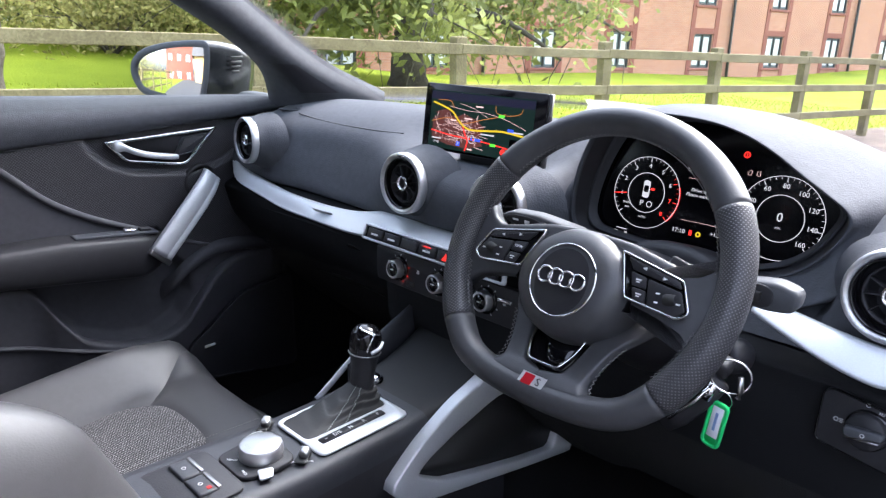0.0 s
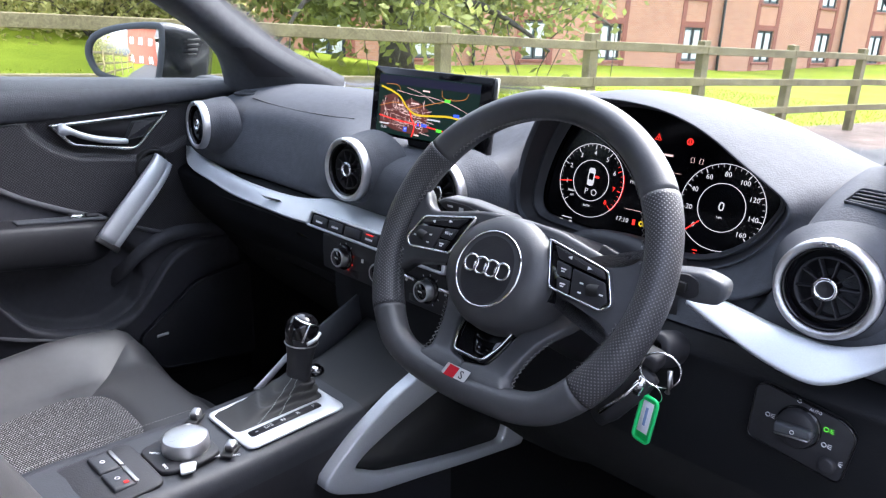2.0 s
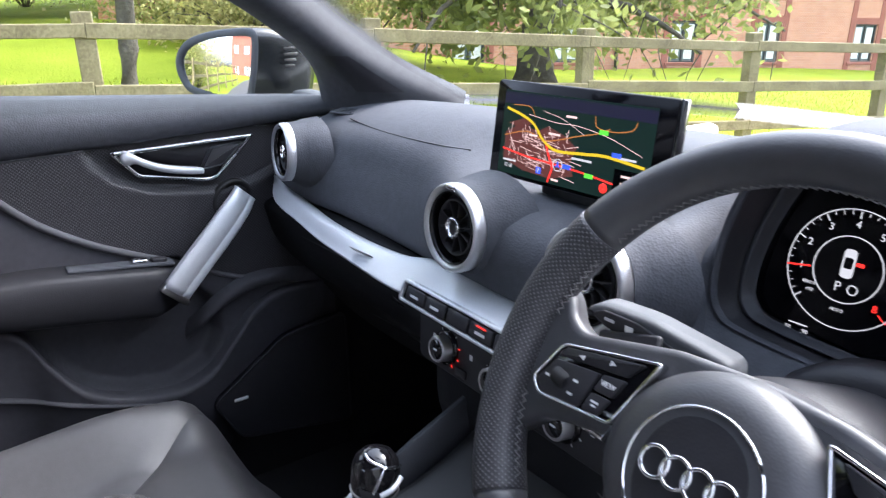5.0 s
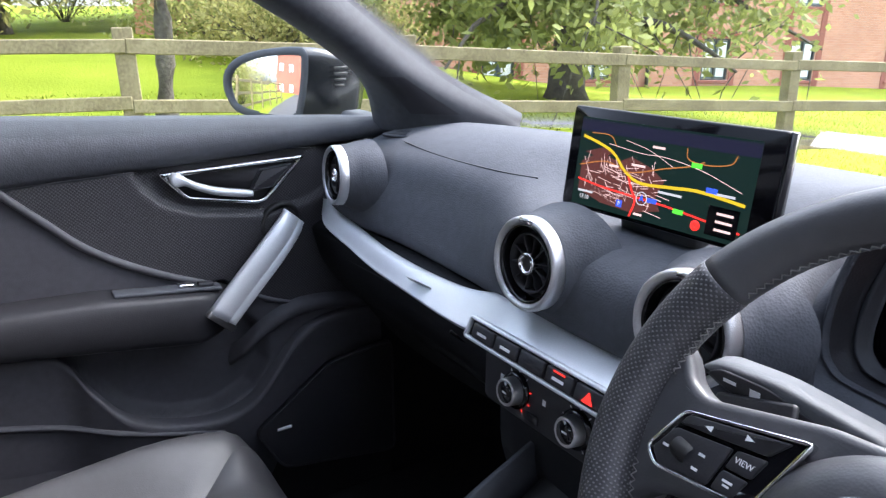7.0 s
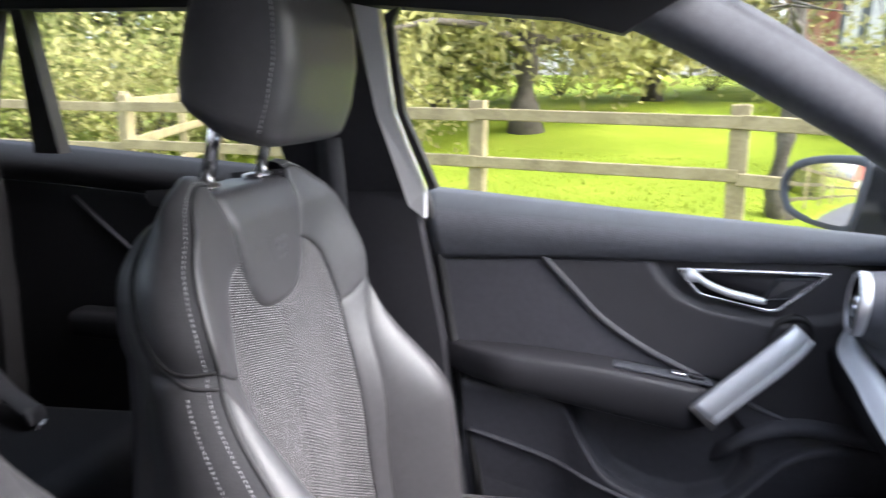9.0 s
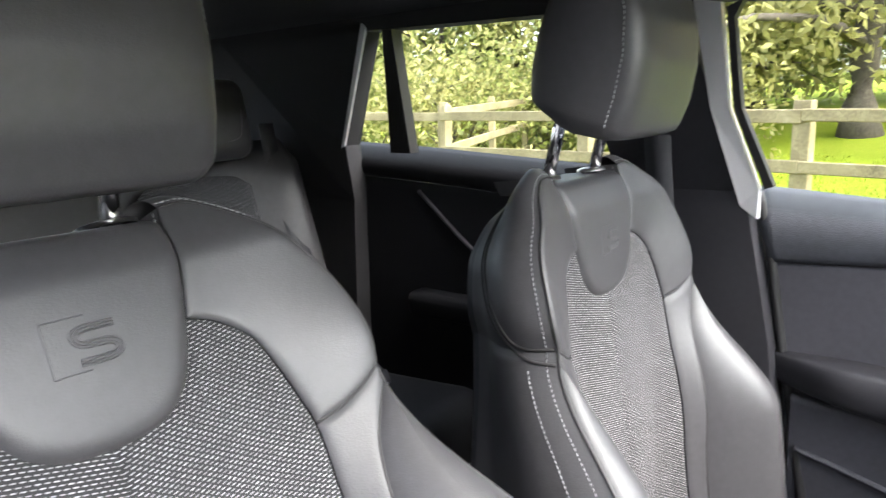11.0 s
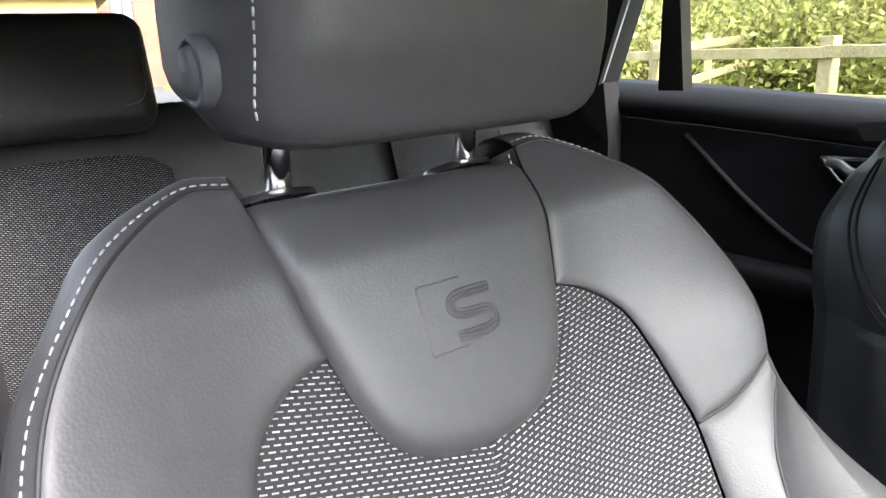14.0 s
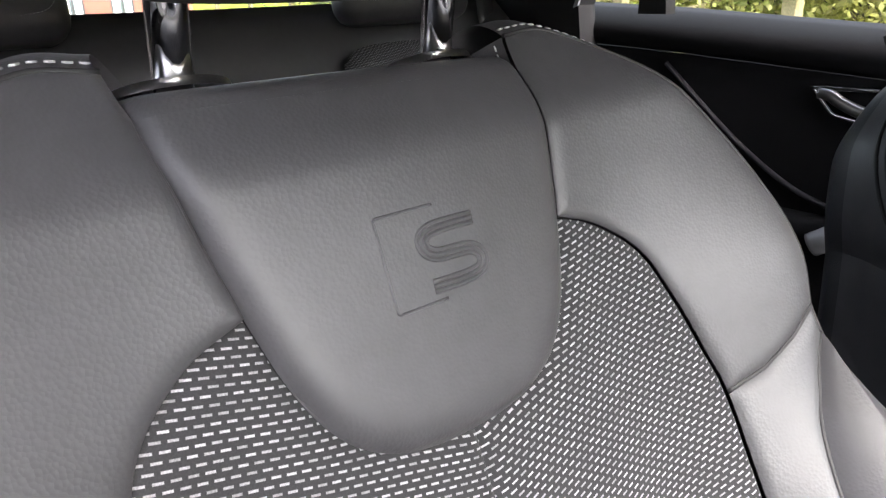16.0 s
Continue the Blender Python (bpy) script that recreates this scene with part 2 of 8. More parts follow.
M_BRICK = mat("brick_wall", (0.45, 0.2, 0.13), 0.85)
_b = nd(M_BRICK, "ShaderNodeTexBrick", Scale=1.0)
_b.inputs["Color1"].default_value, _b.inputs["Color2"].default_value = (0.42, 0.185, 0.11, 1), (0.48, 0.235, 0.15, 1)
_b.inputs["Mortar"].default_value = (0.44, 0.29, 0.22, 1)
_b.inputs["Brick Width"].default_value, _b.inputs["Row Height"].default_value, _b.inputs["Mortar Size"].default_value = 0.225, 0.075, 0.006
ln(M_BRICK, coord(M_BRICK, "UV"), _b.inputs["Vector"])
_n = nd(M_BRICK, "ShaderNodeTexNoise", Scale=0.7, Detail=6.0)
ln(M_BRICK, coord(M_BRICK), _n.inputs["Vector"])
_x = nd(M_BRICK, "ShaderNodeMix")
_x.data_type, _x.blend_type = "RGBA", "MULTIPLY"
_x.inputs["Factor"].default_value = 0.35
ln(M_BRICK, _b.outputs["Color"], _x.inputs["A"])
ln(M_BRICK, ramp(M_BRICK, _n.outputs["Fac"], [(0.3, (0.6, 0.6, 0.6)), (0.7, (1, 1, 1))]), _x.inputs["B"])
ln(M_BRICK, _x.outputs["Result"], bsdf(M_BRICK).inputs["Base Color"])
bump(M_BRICK, _b.outputs["Fac"], -0.5, 0.01)
M_REDBRICK = ground_mat("red_brick_band", [(0.3, (0.20, 0.065, 0.046)), (0.7, (0.28, 0.10, 0.07))], 1.2, 20, 0.01)
M_YELLOWBRICK = ground_mat("yellow_brick", [(0.3, (0.5, 0.34, 0.13)), (0.7, (0.62, 0.45, 0.2))], 1.2, 20, 0.01)
M_BLOCKWALL = ground_mat("block_wall_grey", [(0.3, (0.40, 0.40, 0.39)), (0.7, (0.50, 0.50, 0.48))], 0.8, 30, 0.004)
M_ROOF = ground_mat("roof_tiles", [(0.3, (0.05, 0.05, 0.05)), (0.7, (0.12, 0.115, 0.11))], 1.2, 20, 0.01)
M_FRAME = mat("dark_window_frame", (0.03, 0.032, 0.035), 0.5)
M_CURTAIN = mat("pale_curtain", (0.62, 0.62, 0.6), 0.9)
vary(M_CURTAIN, (0.62, 0.62, 0.6), 0.15, 3, 12)
M_PIPE = mat("drainpipe_black", (0.03, 0.03, 0.03), 0.4)
M_FABRICPANEL = mat("fabric", (0.02, 0.02, 0.02), 0.9)


# ---- mesh helpers ----
def thing(name, label, category, group="", kind="", at=(0, 0, 0)):
    ob = new(name)
    ob.empty_display_size = 0.05
    ob.matrix_world = Matrix.Translation(at)
    return tagged(ob, label, category, group, kind)


def part(name, bm, material, parent=None, label="", smooth=True):
    """Link a bmesh, built in world coordinates, as one mesh object under parent."""
    bmesh.ops.recalc_face_normals(bm, faces=bm.faces[:]) if len(bm.faces) < 20000 else None
    me = bpy.data.meshes.new(name)
    bm.to_mesh(me)
    bm.free()
    return part_mesh(name, me, material, parent, label, smooth)


def part_mesh(name, me, material, parent=None, label="", smooth=True):
    if material:
        me.materials.append(material)
    if smooth:
        me.shade_smooth()
    ob = new(name, me)
    if parent:
        ob.parent = parent
        base = Matrix.Identity(4)
        p = parent
        while p:
            base = p.matrix_basis @ base
            p = p.parent
        ob.matrix_basis = base.inverted()
    if label:
        ob["label"] = label
    return ob


def join(*bms):
    out = bms[0]
    for b in bms[1:]:
        me = bpy.data.meshes.new("tmp")
        b.to_mesh(me)
        b.free()
        out.from_mesh(me)
        bpy.data.meshes.remove(me)
    return out


def put(bm, m):
    bm.transform(m)
    return bm


def catmull(pts, n, closed=False):
    """n+1 points (n if closed) along a smooth curve through pts."""
    p = np.array(pts, float)
    k = len(p)
    if closed:
        p = np.concatenate([p[-1:], p, p[:2]])
        seg = k
    else:
        p = np.concatenate([2 * p[:1] - p[1:2], p, 2 * p[-1:] - p[-2:-1]])
        seg = k - 1
    out = []
    for t in np.linspace(0, seg, n + (0 if closed else 1), endpoint=not closed):
        i = min(int(t), seg - 1)
        f = t - i
        a, b, c, d = p[i], p[i + 1], p[i + 2], p[i + 3]
        out.append(0.5 * (2 * b + (c - a) * f + (2 * a - 5 * b + 4 * c - d) * f * f + (3 * b - a - 3 * c + d) * f**3))
    return np.array(out)


def resample(pts, n):
    """n+1 points evenly along a polyline."""
    p = np.array(pts, float)
    d = np.r_[0, np.cumsum(np.linalg.norm(np.diff(p, axis=0), axis=1))]
    s = np.linspace(0, d[-1], n + 1)
    return np.stack([np.interp(s, d, c) for c in p.T], 1)


def smooth_grid(ctrl, nu, nv):
    """A smooth grid through rows of control points."""
    rows = np.array([catmull(r, nu) for r in ctrl])
    return np.stack([catmull(rows[:, j], nv) for j in range(rows.shape[1])], 1)


def grid(P, close_u=False, close_v=False, uv=None):
    """Quads over rows of points P[i][j]; close_u joins each row's ends, close_v the first and last rows."""
    P = np.asarray(P, float)
    r, c = P.shape[:2]
    bm = bmesh.new()
    vs = [[bm.verts.new(P[i, j]) for j in range(c)] for i in range(r)]
    lay = bm.loops.layers.uv.new("UVMap") if uv is not None else None
    for i in range(r if close_v else r - 1):
        for j in range(c if close_u else c - 1):
            i2, j2 = (i + 1) % r, (j + 1) % c
            try:
                f = bm.faces.new((vs[i][j], vs[i][j2], vs[i2][j2], vs[i2][j]))
            except ValueError:
                continue
            if lay:
                jj, ii = j + 1, i + 1
                for lp, (a, b) in zip(f.loops, ((i, j), (i, jj), (ii, jj), (ii, j))):
                    lp[lay].uv = uv(a, b)
    return bm


def sheet(P, thick, uv=None):
    """A grid with thickness along its normals."""
    P = np.asarray(P, float)
    du, dv = np.gradient(P, axis=1), np.gradient(P, axis=0)
    n = np.cross(du, dv)
    n /= np.linalg.norm(n, axis=2, keepdims=True) + 1e-12
    Q = P - n * thick
    bm = grid(P, uv=uv)
    r, c = P.shape[:2]
    bm.verts.ensure_lookup_table()
    qs = [[bm.verts.new(Q[i, j]) for j in range(c)] for i in range(r)]
    V = bm.verts
    V.ensure_lookup_table()
    top = lambda i, j: V[i * c + j]
    for i in range(r - 1):
        for j in range(c - 1):
            bm.faces.new((qs[i][j], qs[i + 1][j], qs[i + 1][j + 1], qs[i][j + 1]))
    for i in range(r - 1):
        for j in (0, c - 1):
            bm.faces.new((top(i, j), top(i + 1, j), qs[i + 1][j], qs[i][j]))
    for j in range(c - 1):
        for i in (0, r - 1):
            bm.faces.new((top(i, j), top(i, j + 1), qs[i][j + 1], qs[i][j]))
    return bm


def tube(pts, radius, seg=10, closed=False, flat=1.0, up=(0, 0, 1), uvscale=None):
    """A round bar along pts; radius may be a list. flat scales it along the second normal."""
    p = np.array(pts, float)
    n = len(p)
    rad = np.broadcast_to(np.array(radius, float), (n,))
    tan = (np.roll(p, -1, 0) - np.roll(p, 1, 0)) if closed else np.gradient(p, axis=0)
    tan /= np.linalg.norm(tan, axis=1, keepdims=True) + 1e-12
    rows = []
    ref = np.array(up, float)
    for i in range(n):
        a = np.cross(tan[i], ref)
        if np.linalg.norm(a) < 1e-3:
            a = np.cross(tan[i], (1, 0.3, 0))
        a /= np.linalg.norm(a)
        b = np.cross(a, tan[i])
        ang = np.linspace(0, 2 * np.pi, seg, endpoint=False)
        rows.append(p[i] + rad[i] * (np.outer(np.cos(ang), a) + flat * np.outer(np.sin(ang), b)))
    rows = np.array(rows)
    length = np.r_[0, np.cumsum(np.linalg.norm(np.diff(p, axis=0), axis=1))]
    uv = None
    if uvscale:
        ext = np.r_[length, length[-1] + np.linalg.norm(p[0] - p[-1])]
        uv = lambda i, j: (ext[i], j / seg * 2 * np.pi * uvscale)
    bm = grid(rows, close_u=True, close_v=closed, uv=uv)
    if not closed:
        bm.verts.ensure_lookup_table()
        bm.faces.new([bm.verts[j] for j in range(seg)])
        bm.faces.new([bm.verts[(n - 1) * seg + j] for j in range(seg)])
    return bm


def rbox(sx, sy, sz, bevel=0.003, segs=2, m=None):
    """A box of that size round the origin with rounded edges."""
    bm = bmesh.new()
    bmesh.ops.create_cube(bm, size=1)
    bm.transform(Matrix.Diagonal((sx, sy, sz, 1)))
    if bevel:
        bmesh.ops.bevel(bm, geom=bm.edges[:], offset=min(bevel, 0.45 * min(sx, sy, sz)), segments=segs, profile=0.5, affect="EDGES")
    return put(bm, m) if m else bm


def prism(outline, depth, m=None, bevel=0.0, segs=2):
    """A flat plate: outline in the xy plane, from z = 0 to z = depth, its front edge rounded."""
    bm = bmesh.new()
    vs = [bm.verts.new((x, y, 0)) for x, y in outline]
    f = bm.faces.new(vs)
    ext = bmesh.ops.extrude_face_region(bm, geom=[f])["geom"]
    top = [g for g in ext if isinstance(g, bmesh.types.BMVert)]
    bmesh.ops.translate(bm, verts=top, vec=(0, 0, depth))
    if bevel:
        tops = set(top)
        es = [e for e in bm.edges if e.verts[0] in tops and e.verts[1] in tops]
        bmesh.ops.bevel(bm, geom=es, offset=bevel, segments=segs, profile=0.5, affect="EDGES")
    return put(bm, m) if m else bm


def frame_ring(outline, width, depth, m=None, bevel=0.0008):
    """A rim of that width along the inside of an outline, standing up by depth."""
    p = np.array(outline, float)
    n = len(p)
    c = p.mean(0)
    tan = np.roll(p, -1, 0) - np.roll(p, 1, 0)
    nor = np.stack([-tan[:, 1], tan[:, 0]], 1)
    nor /= np.linalg.norm(nor, axis=1, keepdims=True) + 1e-12
    area = (p[:, 0] * np.roll(p[:, 1], -1) - np.roll(p[:, 0], -1) * p[:, 1]).sum()
    q = p + nor * width * (1 if area > 0 else -1)
    rows = []
    for pts, z in ((p, 0), (p, depth - bevel), (p * 0.8 + q * 0.2, depth), (p * 0.2 + q * 0.8, depth), (q, depth - bevel), (q, 0)):
        rows.append(np.c_[pts, np.full(n, z)])
    bm = grid(np.array(rows), close_u=True, close_v=True)
    return put(bm, m) if m else bm


def round_poly(pts, r, seg=4):
    """A polygon with rounded corners."""
    p = [Vector(q) for q in pts]
    out = []
    for i in range(len(p)):
        a, b, c = p[i - 1], p[i], p[(i + 1) % len(p)]
        rr = min(r, 0.45 * (a - b).length, 0.45 * (c - b).length)
        s, e = b + (a - b).normalized() * rr, b + (c - b).normalized() * rr
        for k in range(seg + 1):
            t = k / seg
            out.append(tuple(s * (1 - t) ** 2 + b * 2 * t * (1 - t) + e * t * t))
    return out


def lathe(profile, seg=48, m=None, arc=360):
    """Profile of (radius, height) turned about z."""
    ang = np.radians(np.linspace(0, arc, seg, endpoint=arc != 360))
    rows = [[(r * math.cos(a), r * math.sin(a), h) for a in ang] for r, h in profile]
    bm = grid(np.array(rows), close_u=arc == 360)
    return put(bm, m) if m else bm


def basis(o, x, y, z=None):
    """A pose with its axes given."""
    x, y = Vector(x).normalized(), Vector(y).normalized()
    z = Vector(z).normalized() if z else x.cross(y)
    return Matrix(((x.x, y.x, z.x, o[0]), (x.y, y.y, z.y, o[1]), (x.z, y.z, z.z, o[2]), (0, 0, 0, 1)))


def text(words, size, m, depth=0.0002):
    """Lettering as a mesh, centred on the pose m."""
    cu = bpy.data.curves.new("lettering", "FONT")
    cu.body, cu.size, cu.align_x, cu.align_y, cu.extrude = words, size, "CENTER", "CENTER", depth
    cu.resolution_u = 2
    ob = bpy.data.objects.new("lettering", cu)
    scene.collection.objects.link(ob)
    dg = bpy.context.evaluated_depsgraph_get()
    me = bpy.data.meshes.new_from_object(ob.evaluated_get(dg))
    bpy.data.objects.remove(ob)
    bpy.data.curves.remove(cu)
    bm = bmesh.new()
    bm.from_mesh(me)
    bpy.data.meshes.remove(me)
    return put(bm, m)


def arc_pts(r, a0, a1, n):
    return [(r * math.cos(radians(a)), r * math.sin(radians(a))) for a in np.linspace(a0, a1, n)]

# ---- outdoors ----
F_HEAD = radians(11.0)
F_DIR = np.array([math.sin(F_HEAD), math.cos(F_HEAD)])
F_NOR = np.array([-F_DIR[1], F_DIR[0]])  # away from the car
F_ORG = np.array([-4.75, 0.0])


def fence_xy(s, q=0.0):
    return F_ORG + F_DIR * s + F_NOR * q


def smooth01(t):
    t = np.clip(t, 0, 1)
    return t * t * (3 - 2 * t)


def ground_z(x, y):
    d = np.stack([np.asarray(x, float) - F_ORG[0], np.asarray(y, float) - F_ORG[1]], -1)
    s, q = d @ F_DIR, d @ F_NOR
    z = 0.04 + (-0.047 * np.clip(s - 1, 0, 26)) * smooth01((q + 4.2) / 3.5)
    z = z + 0.075 * np.clip(q - 1.5, 0, 24) * smooth01((14 - s) / 10) * smooth01((s + 22) / 12)
    return z * smooth01((q + 4.2) / 2.5) + 0.12 * np.sin(x * 0.31) * np.cos(y * 0.27) * smooth01((q - 2) / 6)


def build_ground():
    # rows run along the fence so that the edge of the asphalt is straight
    t = np.concatenate([-np.geomspace(400, 30, 14), np.linspace(-28, 28, 113), np.geomspace(30, 400, 14)])
    S_, Q_ = np.meshgrid(t + 4, np.unique(np.concatenate([t - 2, [-1.3]])))
    X, Y = F_ORG[0] + S_ * F_DIR[0] + Q_ * F_NOR[0], F_ORG[1] + S_ * F_DIR[1] + Q_ * F_NOR[1]
    Z = ground_z(X, Y)
    bm = grid(np.stack([X, Y, Z], -1))
    ob = part("ground", bm, M_GRASS)
    ob.data.materials.append(M_ASPHALT)
    ob.data.materials.append(M_MULCH)
    for f in ob.data.polygons:
        c = f.center
        s_, q = float((np.array([c.x, c.y]) - F_ORG) @ F_DIR), float((np.array([c.x, c.y]) - F_ORG) @ F_NOR)
        f.material_index = 1 if -34 < q < -1.3 else (2 if 9.2 < s_ < 24 and -1.3 < q < 0.4 else 0)
    tagged(ob, "bright mown grass sloping up behind a fence, asphalt car park", "ground", kind="structure")


build_ground()


def build_grass():
    rng = np.random.default_rng(4)
    n = 26000
    s, q = rng.uniform(-9, 17, n), rng.uniform(-1.1, 5.5, n) ** 1.0
    keep = ~((s > 9.2) & (q < 0.4))
    s, q = s[keep], q[keep]
    n = len(s)
    xy = F_ORG + s[:, None] * F_DIR + q[:, None] * F_NOR
    z = ground_z(xy[:, 0], xy[:, 1])
    ang, h, w = rng.uniform(0, 6.3, n), rng.uniform(0.02, 0.06, n), rng.uniform(0.006, 0.014, n)
    lean = rng.normal(0, 0.02, (n, 2))
    dx, dy = np.cos(ang) * w, np.sin(ang) * w
    V = np.empty((n, 3, 3))
    V[:, 0] = np.c_[xy[:, 0] - dx, xy[:, 1] - dy, z - 0.005]
    V[:, 1] = np.c_[xy[:, 0] + dx, xy[:, 1] + dy, z - 0.005]
    V[:, 2] = np.c_[xy + lean, z + h]
    me = bpy.data.meshes.new("grass_blades")
    me.from_pydata(V.reshape(-1, 3).tolist(), [], np.arange(3 * n).reshape(-1, 3).tolist())
    ob = part_mesh("grass_blades", me, M_GRASSBLADE, smooth=False)
    tagged(ob, "short tufts of bright green lawn grass", "grass", kind="stuff")


M_GRASSBLADE = leaf_mat("grass_blade", (0.125, 0.165, 0.015), (0.22, 0.25, 0.03))
build_grass()


def top_z(s):
    return 1.21 - 0.047 * max(0.0, s - 1.0)


def fence(name_label, posts, rails_at, org, direction, ztop, spacing, width=0.12):
    """Post-and-rail fence: posts at s positions, three rails a bay."""
    f = thing("fence", name_label, "fence", at=(*(org + direction * posts[0]), 0))
    side = np.array([direction[1], -direction[0]])
    rng = random.Random(3)
    for s in posts:
        p = org + direction * s
        g = float(ground_z(p[0], p[1]))
        zt = ztop(s) + rng.uniform(-0.015, 0.015)
        m = basis((p[0], p[1], (zt + g - 0.1) / 2), (*side, 0), (*direction, 0)) @ pose(0, 0, 0, rng.uniform(-1, 1), rng.uniform(-1, 1))
        part("post", rbox(width * 0.85, width, zt - g + 0.1, 0.008, 2, m), M_FENCE, f, smooth=False)
    for a, b in zip(posts[:-1], posts[1:]):
        for k in rails_at:
            za, zb = ztop(a) - k + rng.uniform(-0.012, 0.012), ztop(b) - k + rng.uniform(-0.012, 0.012)
            pa, pb = org + direction * a + side * 0.05, org + direction * b + side * 0.05
            A, B = Vector((*pa, za)), Vector((*pb, zb))
            ax = (B - A).normalized()
            m = basis((A + B) / 2, ax, (*side, 0), ax.cross(Vector((*side, 0))))
            part("rail", rbox((B - A).length, 0.036, 0.09 + rng.uniform(-0.006, 0.006), 0.006, 1, m), M_FENCE, f, smooth=False)
    return f


POSTS = [-0.62 + 1.83 * k for k in range(-2, 13)]
fence("weathered timber post-and-rail fence along the car park", POSTS, (0.115, 0.475, 0.83), F_ORG, F_DIR, top_z, 1.83)
# second fence that leaves the first behind the car
_o = fence_xy(-4.28)
fence("older timber rail fence running off behind the trees", [0.0, 1.9, 3.8, 5.7, 7.6, 9.5], (0.115, 0.475, 0.83), _o, np.array([-math.cos(radians(18)), -math.sin(radians(18))]), lambda s: 1.24 + 0.02 * s, 1.9, 0.09)
fence("timber rail fence behind the car park", [0.0, 1.9, 3.8, 5.7, 7.6, 9.5, 11.4], (0.13, 0.52, 0.90), _o, np.array([math.cos(radians(75)) * -0.3, -0.95]), lambda s: 1.22, 1.9, 0.1)


def leaf_cloud(centres, per, size, rng, spread):
    """Small leaf quads scattered round twig ends."""
    c = np.repeat(np.array(centres), per, 0)
    n = len(c)
    p = c + rng.normal(0, 1, (n, 3)) * spread
    a = rng.normal(0, 1, (n, 3))
    a /= np.linalg.norm(a, axis=1, keepdims=True)
    b = np.cross(a, rng.normal(0, 1, (n, 3)))
    b /= np.linalg.norm(b, axis=1, keepdims=True)
    s = size * rng.uniform(0.6, 1.3, (n, 1))
    V = np.stack([p - a * s, p + b * s * 0.45, p + a * s, p - b * s * 0.45], 1).reshape(-1, 3)
    me = bpy.data.meshes.new("crown")
    me.from_pydata(V.tolist(), [], np.arange(4 * n).reshape(-1, 4).tolist())
    return me


def tree(name, label, base, height, trunk_r, first, reach, n_limbs, per, leaf, material, seed, droop=0.0, lean=(0, 0), low=0.0):
    rng = np.random.default_rng(seed)
    gx, gy = base
    z0 = float(ground_z(gx, gy)) - 0.1
    t = thing(name, label, "tree", at=(gx, gy, z0))
    h = np.linspace(0, 1, 14)
    wob = np.cumsum(rng.normal(0, 0.03, (14, 2)), 0)
    spine = np.c_[gx + lean[0] * h + wob[:, 0], gy + lean[1] * h + wob[:, 1], z0 + h * height * 0.85]
    rad = trunk_r * (1.0 - 0.85 * h) + trunk_r * 0.5 * np.exp(-h * 18)
    bm = tube(spine, rad, 12)
    ends = []
    for k in range(n_limbs):
        f = first + (0.95 - first) * k / max(1, n_limbs - 1)
        i = f * 13
        o = np.array([np.interp(i, range(14), spine[:, j]) for j in range(3)])
        r0 = float(np.interp(i, range(14), rad)) * 0.5
        ang = k * 2.4 + rng.uniform(-0.4, 0.4)
        L = reach * (1.05 - 0.55 * f) * rng.uniform(0.75, 1.15)
        rise = rng.uniform(0.15, 0.5)
        u = np.linspace(0, 1, 8)
        path = o + np.c_[np.cos(ang) * L * u, np.sin(ang) * L * u, L * (rise * u - droop * u * u)]
        path += np.cumsum(rng.normal(0, 0.03 * L, (8, 3)), 0) * np.r_[0, np.ones(7)][:, None] * 0.5
        bm = join(bm, tube(path, r0 * (1 - 0.85 * u), 6))
        for _ in range(9):
            q = rng.uniform(0.3, 1.0)
            b0 = np.array([np.interp(q * 7, range(8), path[:, j]) for j in range(3)])
            tw = b0 + rng.normal(0, 0.16 * L, 3) + np.array([0, 0, -droop * 0.3 * L])
            bm = join(bm, tube(np.array([b0, (b0 + tw) / 2 + rng.normal(0, 0.03, 3), tw]), [0.012, 0.008, 0.004], 4))
            for w in (0.35, 0.7, 1.0):
                ends.append(b0 * (1 - w) + tw * w)
    part("trunk", bm, M_BARK, t)
    ends = [e for e in ends if e[2] > z0 + low]
    part_mesh("crown", leaf_cloud(ends, per, leaf, rng, 0.14 * reach * 0.6), material, t, smooth=False)
    return t


def polar(az, dist, eye=(0.5, 0.4)):
    return (eye[0] - math.sin(radians(az)) * dist, eye[1] + math.cos(radians(az)) * dist)


tree("tree", "tall tree with dark trunk and spreading branches on the lawn", polar(97.4, 13), 8.5, 0.24, 0.20, 4.2, 22, 44, 0.09, M_LEAF2, 1, droop=0.35, low=1.3)
tree("tree", "slender tree with pale bare limbs by the fence", polar(78.0, 7.6), 6.5, 0.10, 0.32, 2.6, 12, 12, 0.06, M_LEAF2, 2, droop=0.1, low=2.2)
tree("tree", "broad tree with hanging leaves in front of the brick building", polar(48.0, 12.5), 8.0, 0.30, 0.20, 4.0, 22, 110, 0.085, M_LEAF, 5, droop=0.55, low=1.1)
tree("tree", "leafy tree beyond the lawn", polar(88.0, 19), 8, 0.2, 0.2, 4.0, 18, 48, 0.13, M_LEAF2, 7, droop=0.25, low=1.0)
tree("tree", "leafy tree beyond the lawn", polar(104.0, 18), 8, 0.2, 0.15, 4.0, 18, 48, 0.13, M_LEAF, 8, droop=0.25, low=0.8)
tree("tree", "dense tree behind the fence", polar(116.0, 15), 7, 0.2, 0.12, 3.6, 16, 30, 0.11, M_LEAF2, 9, droop=0.2, low=0.6)
tree("tree", "dense tree behind the fence", polar(127.0, 16), 6.0, 0.2, 0.12, 3.6, 16, 30, 0.11, M_LEAF, 10, droop=0.2, low=0.4)
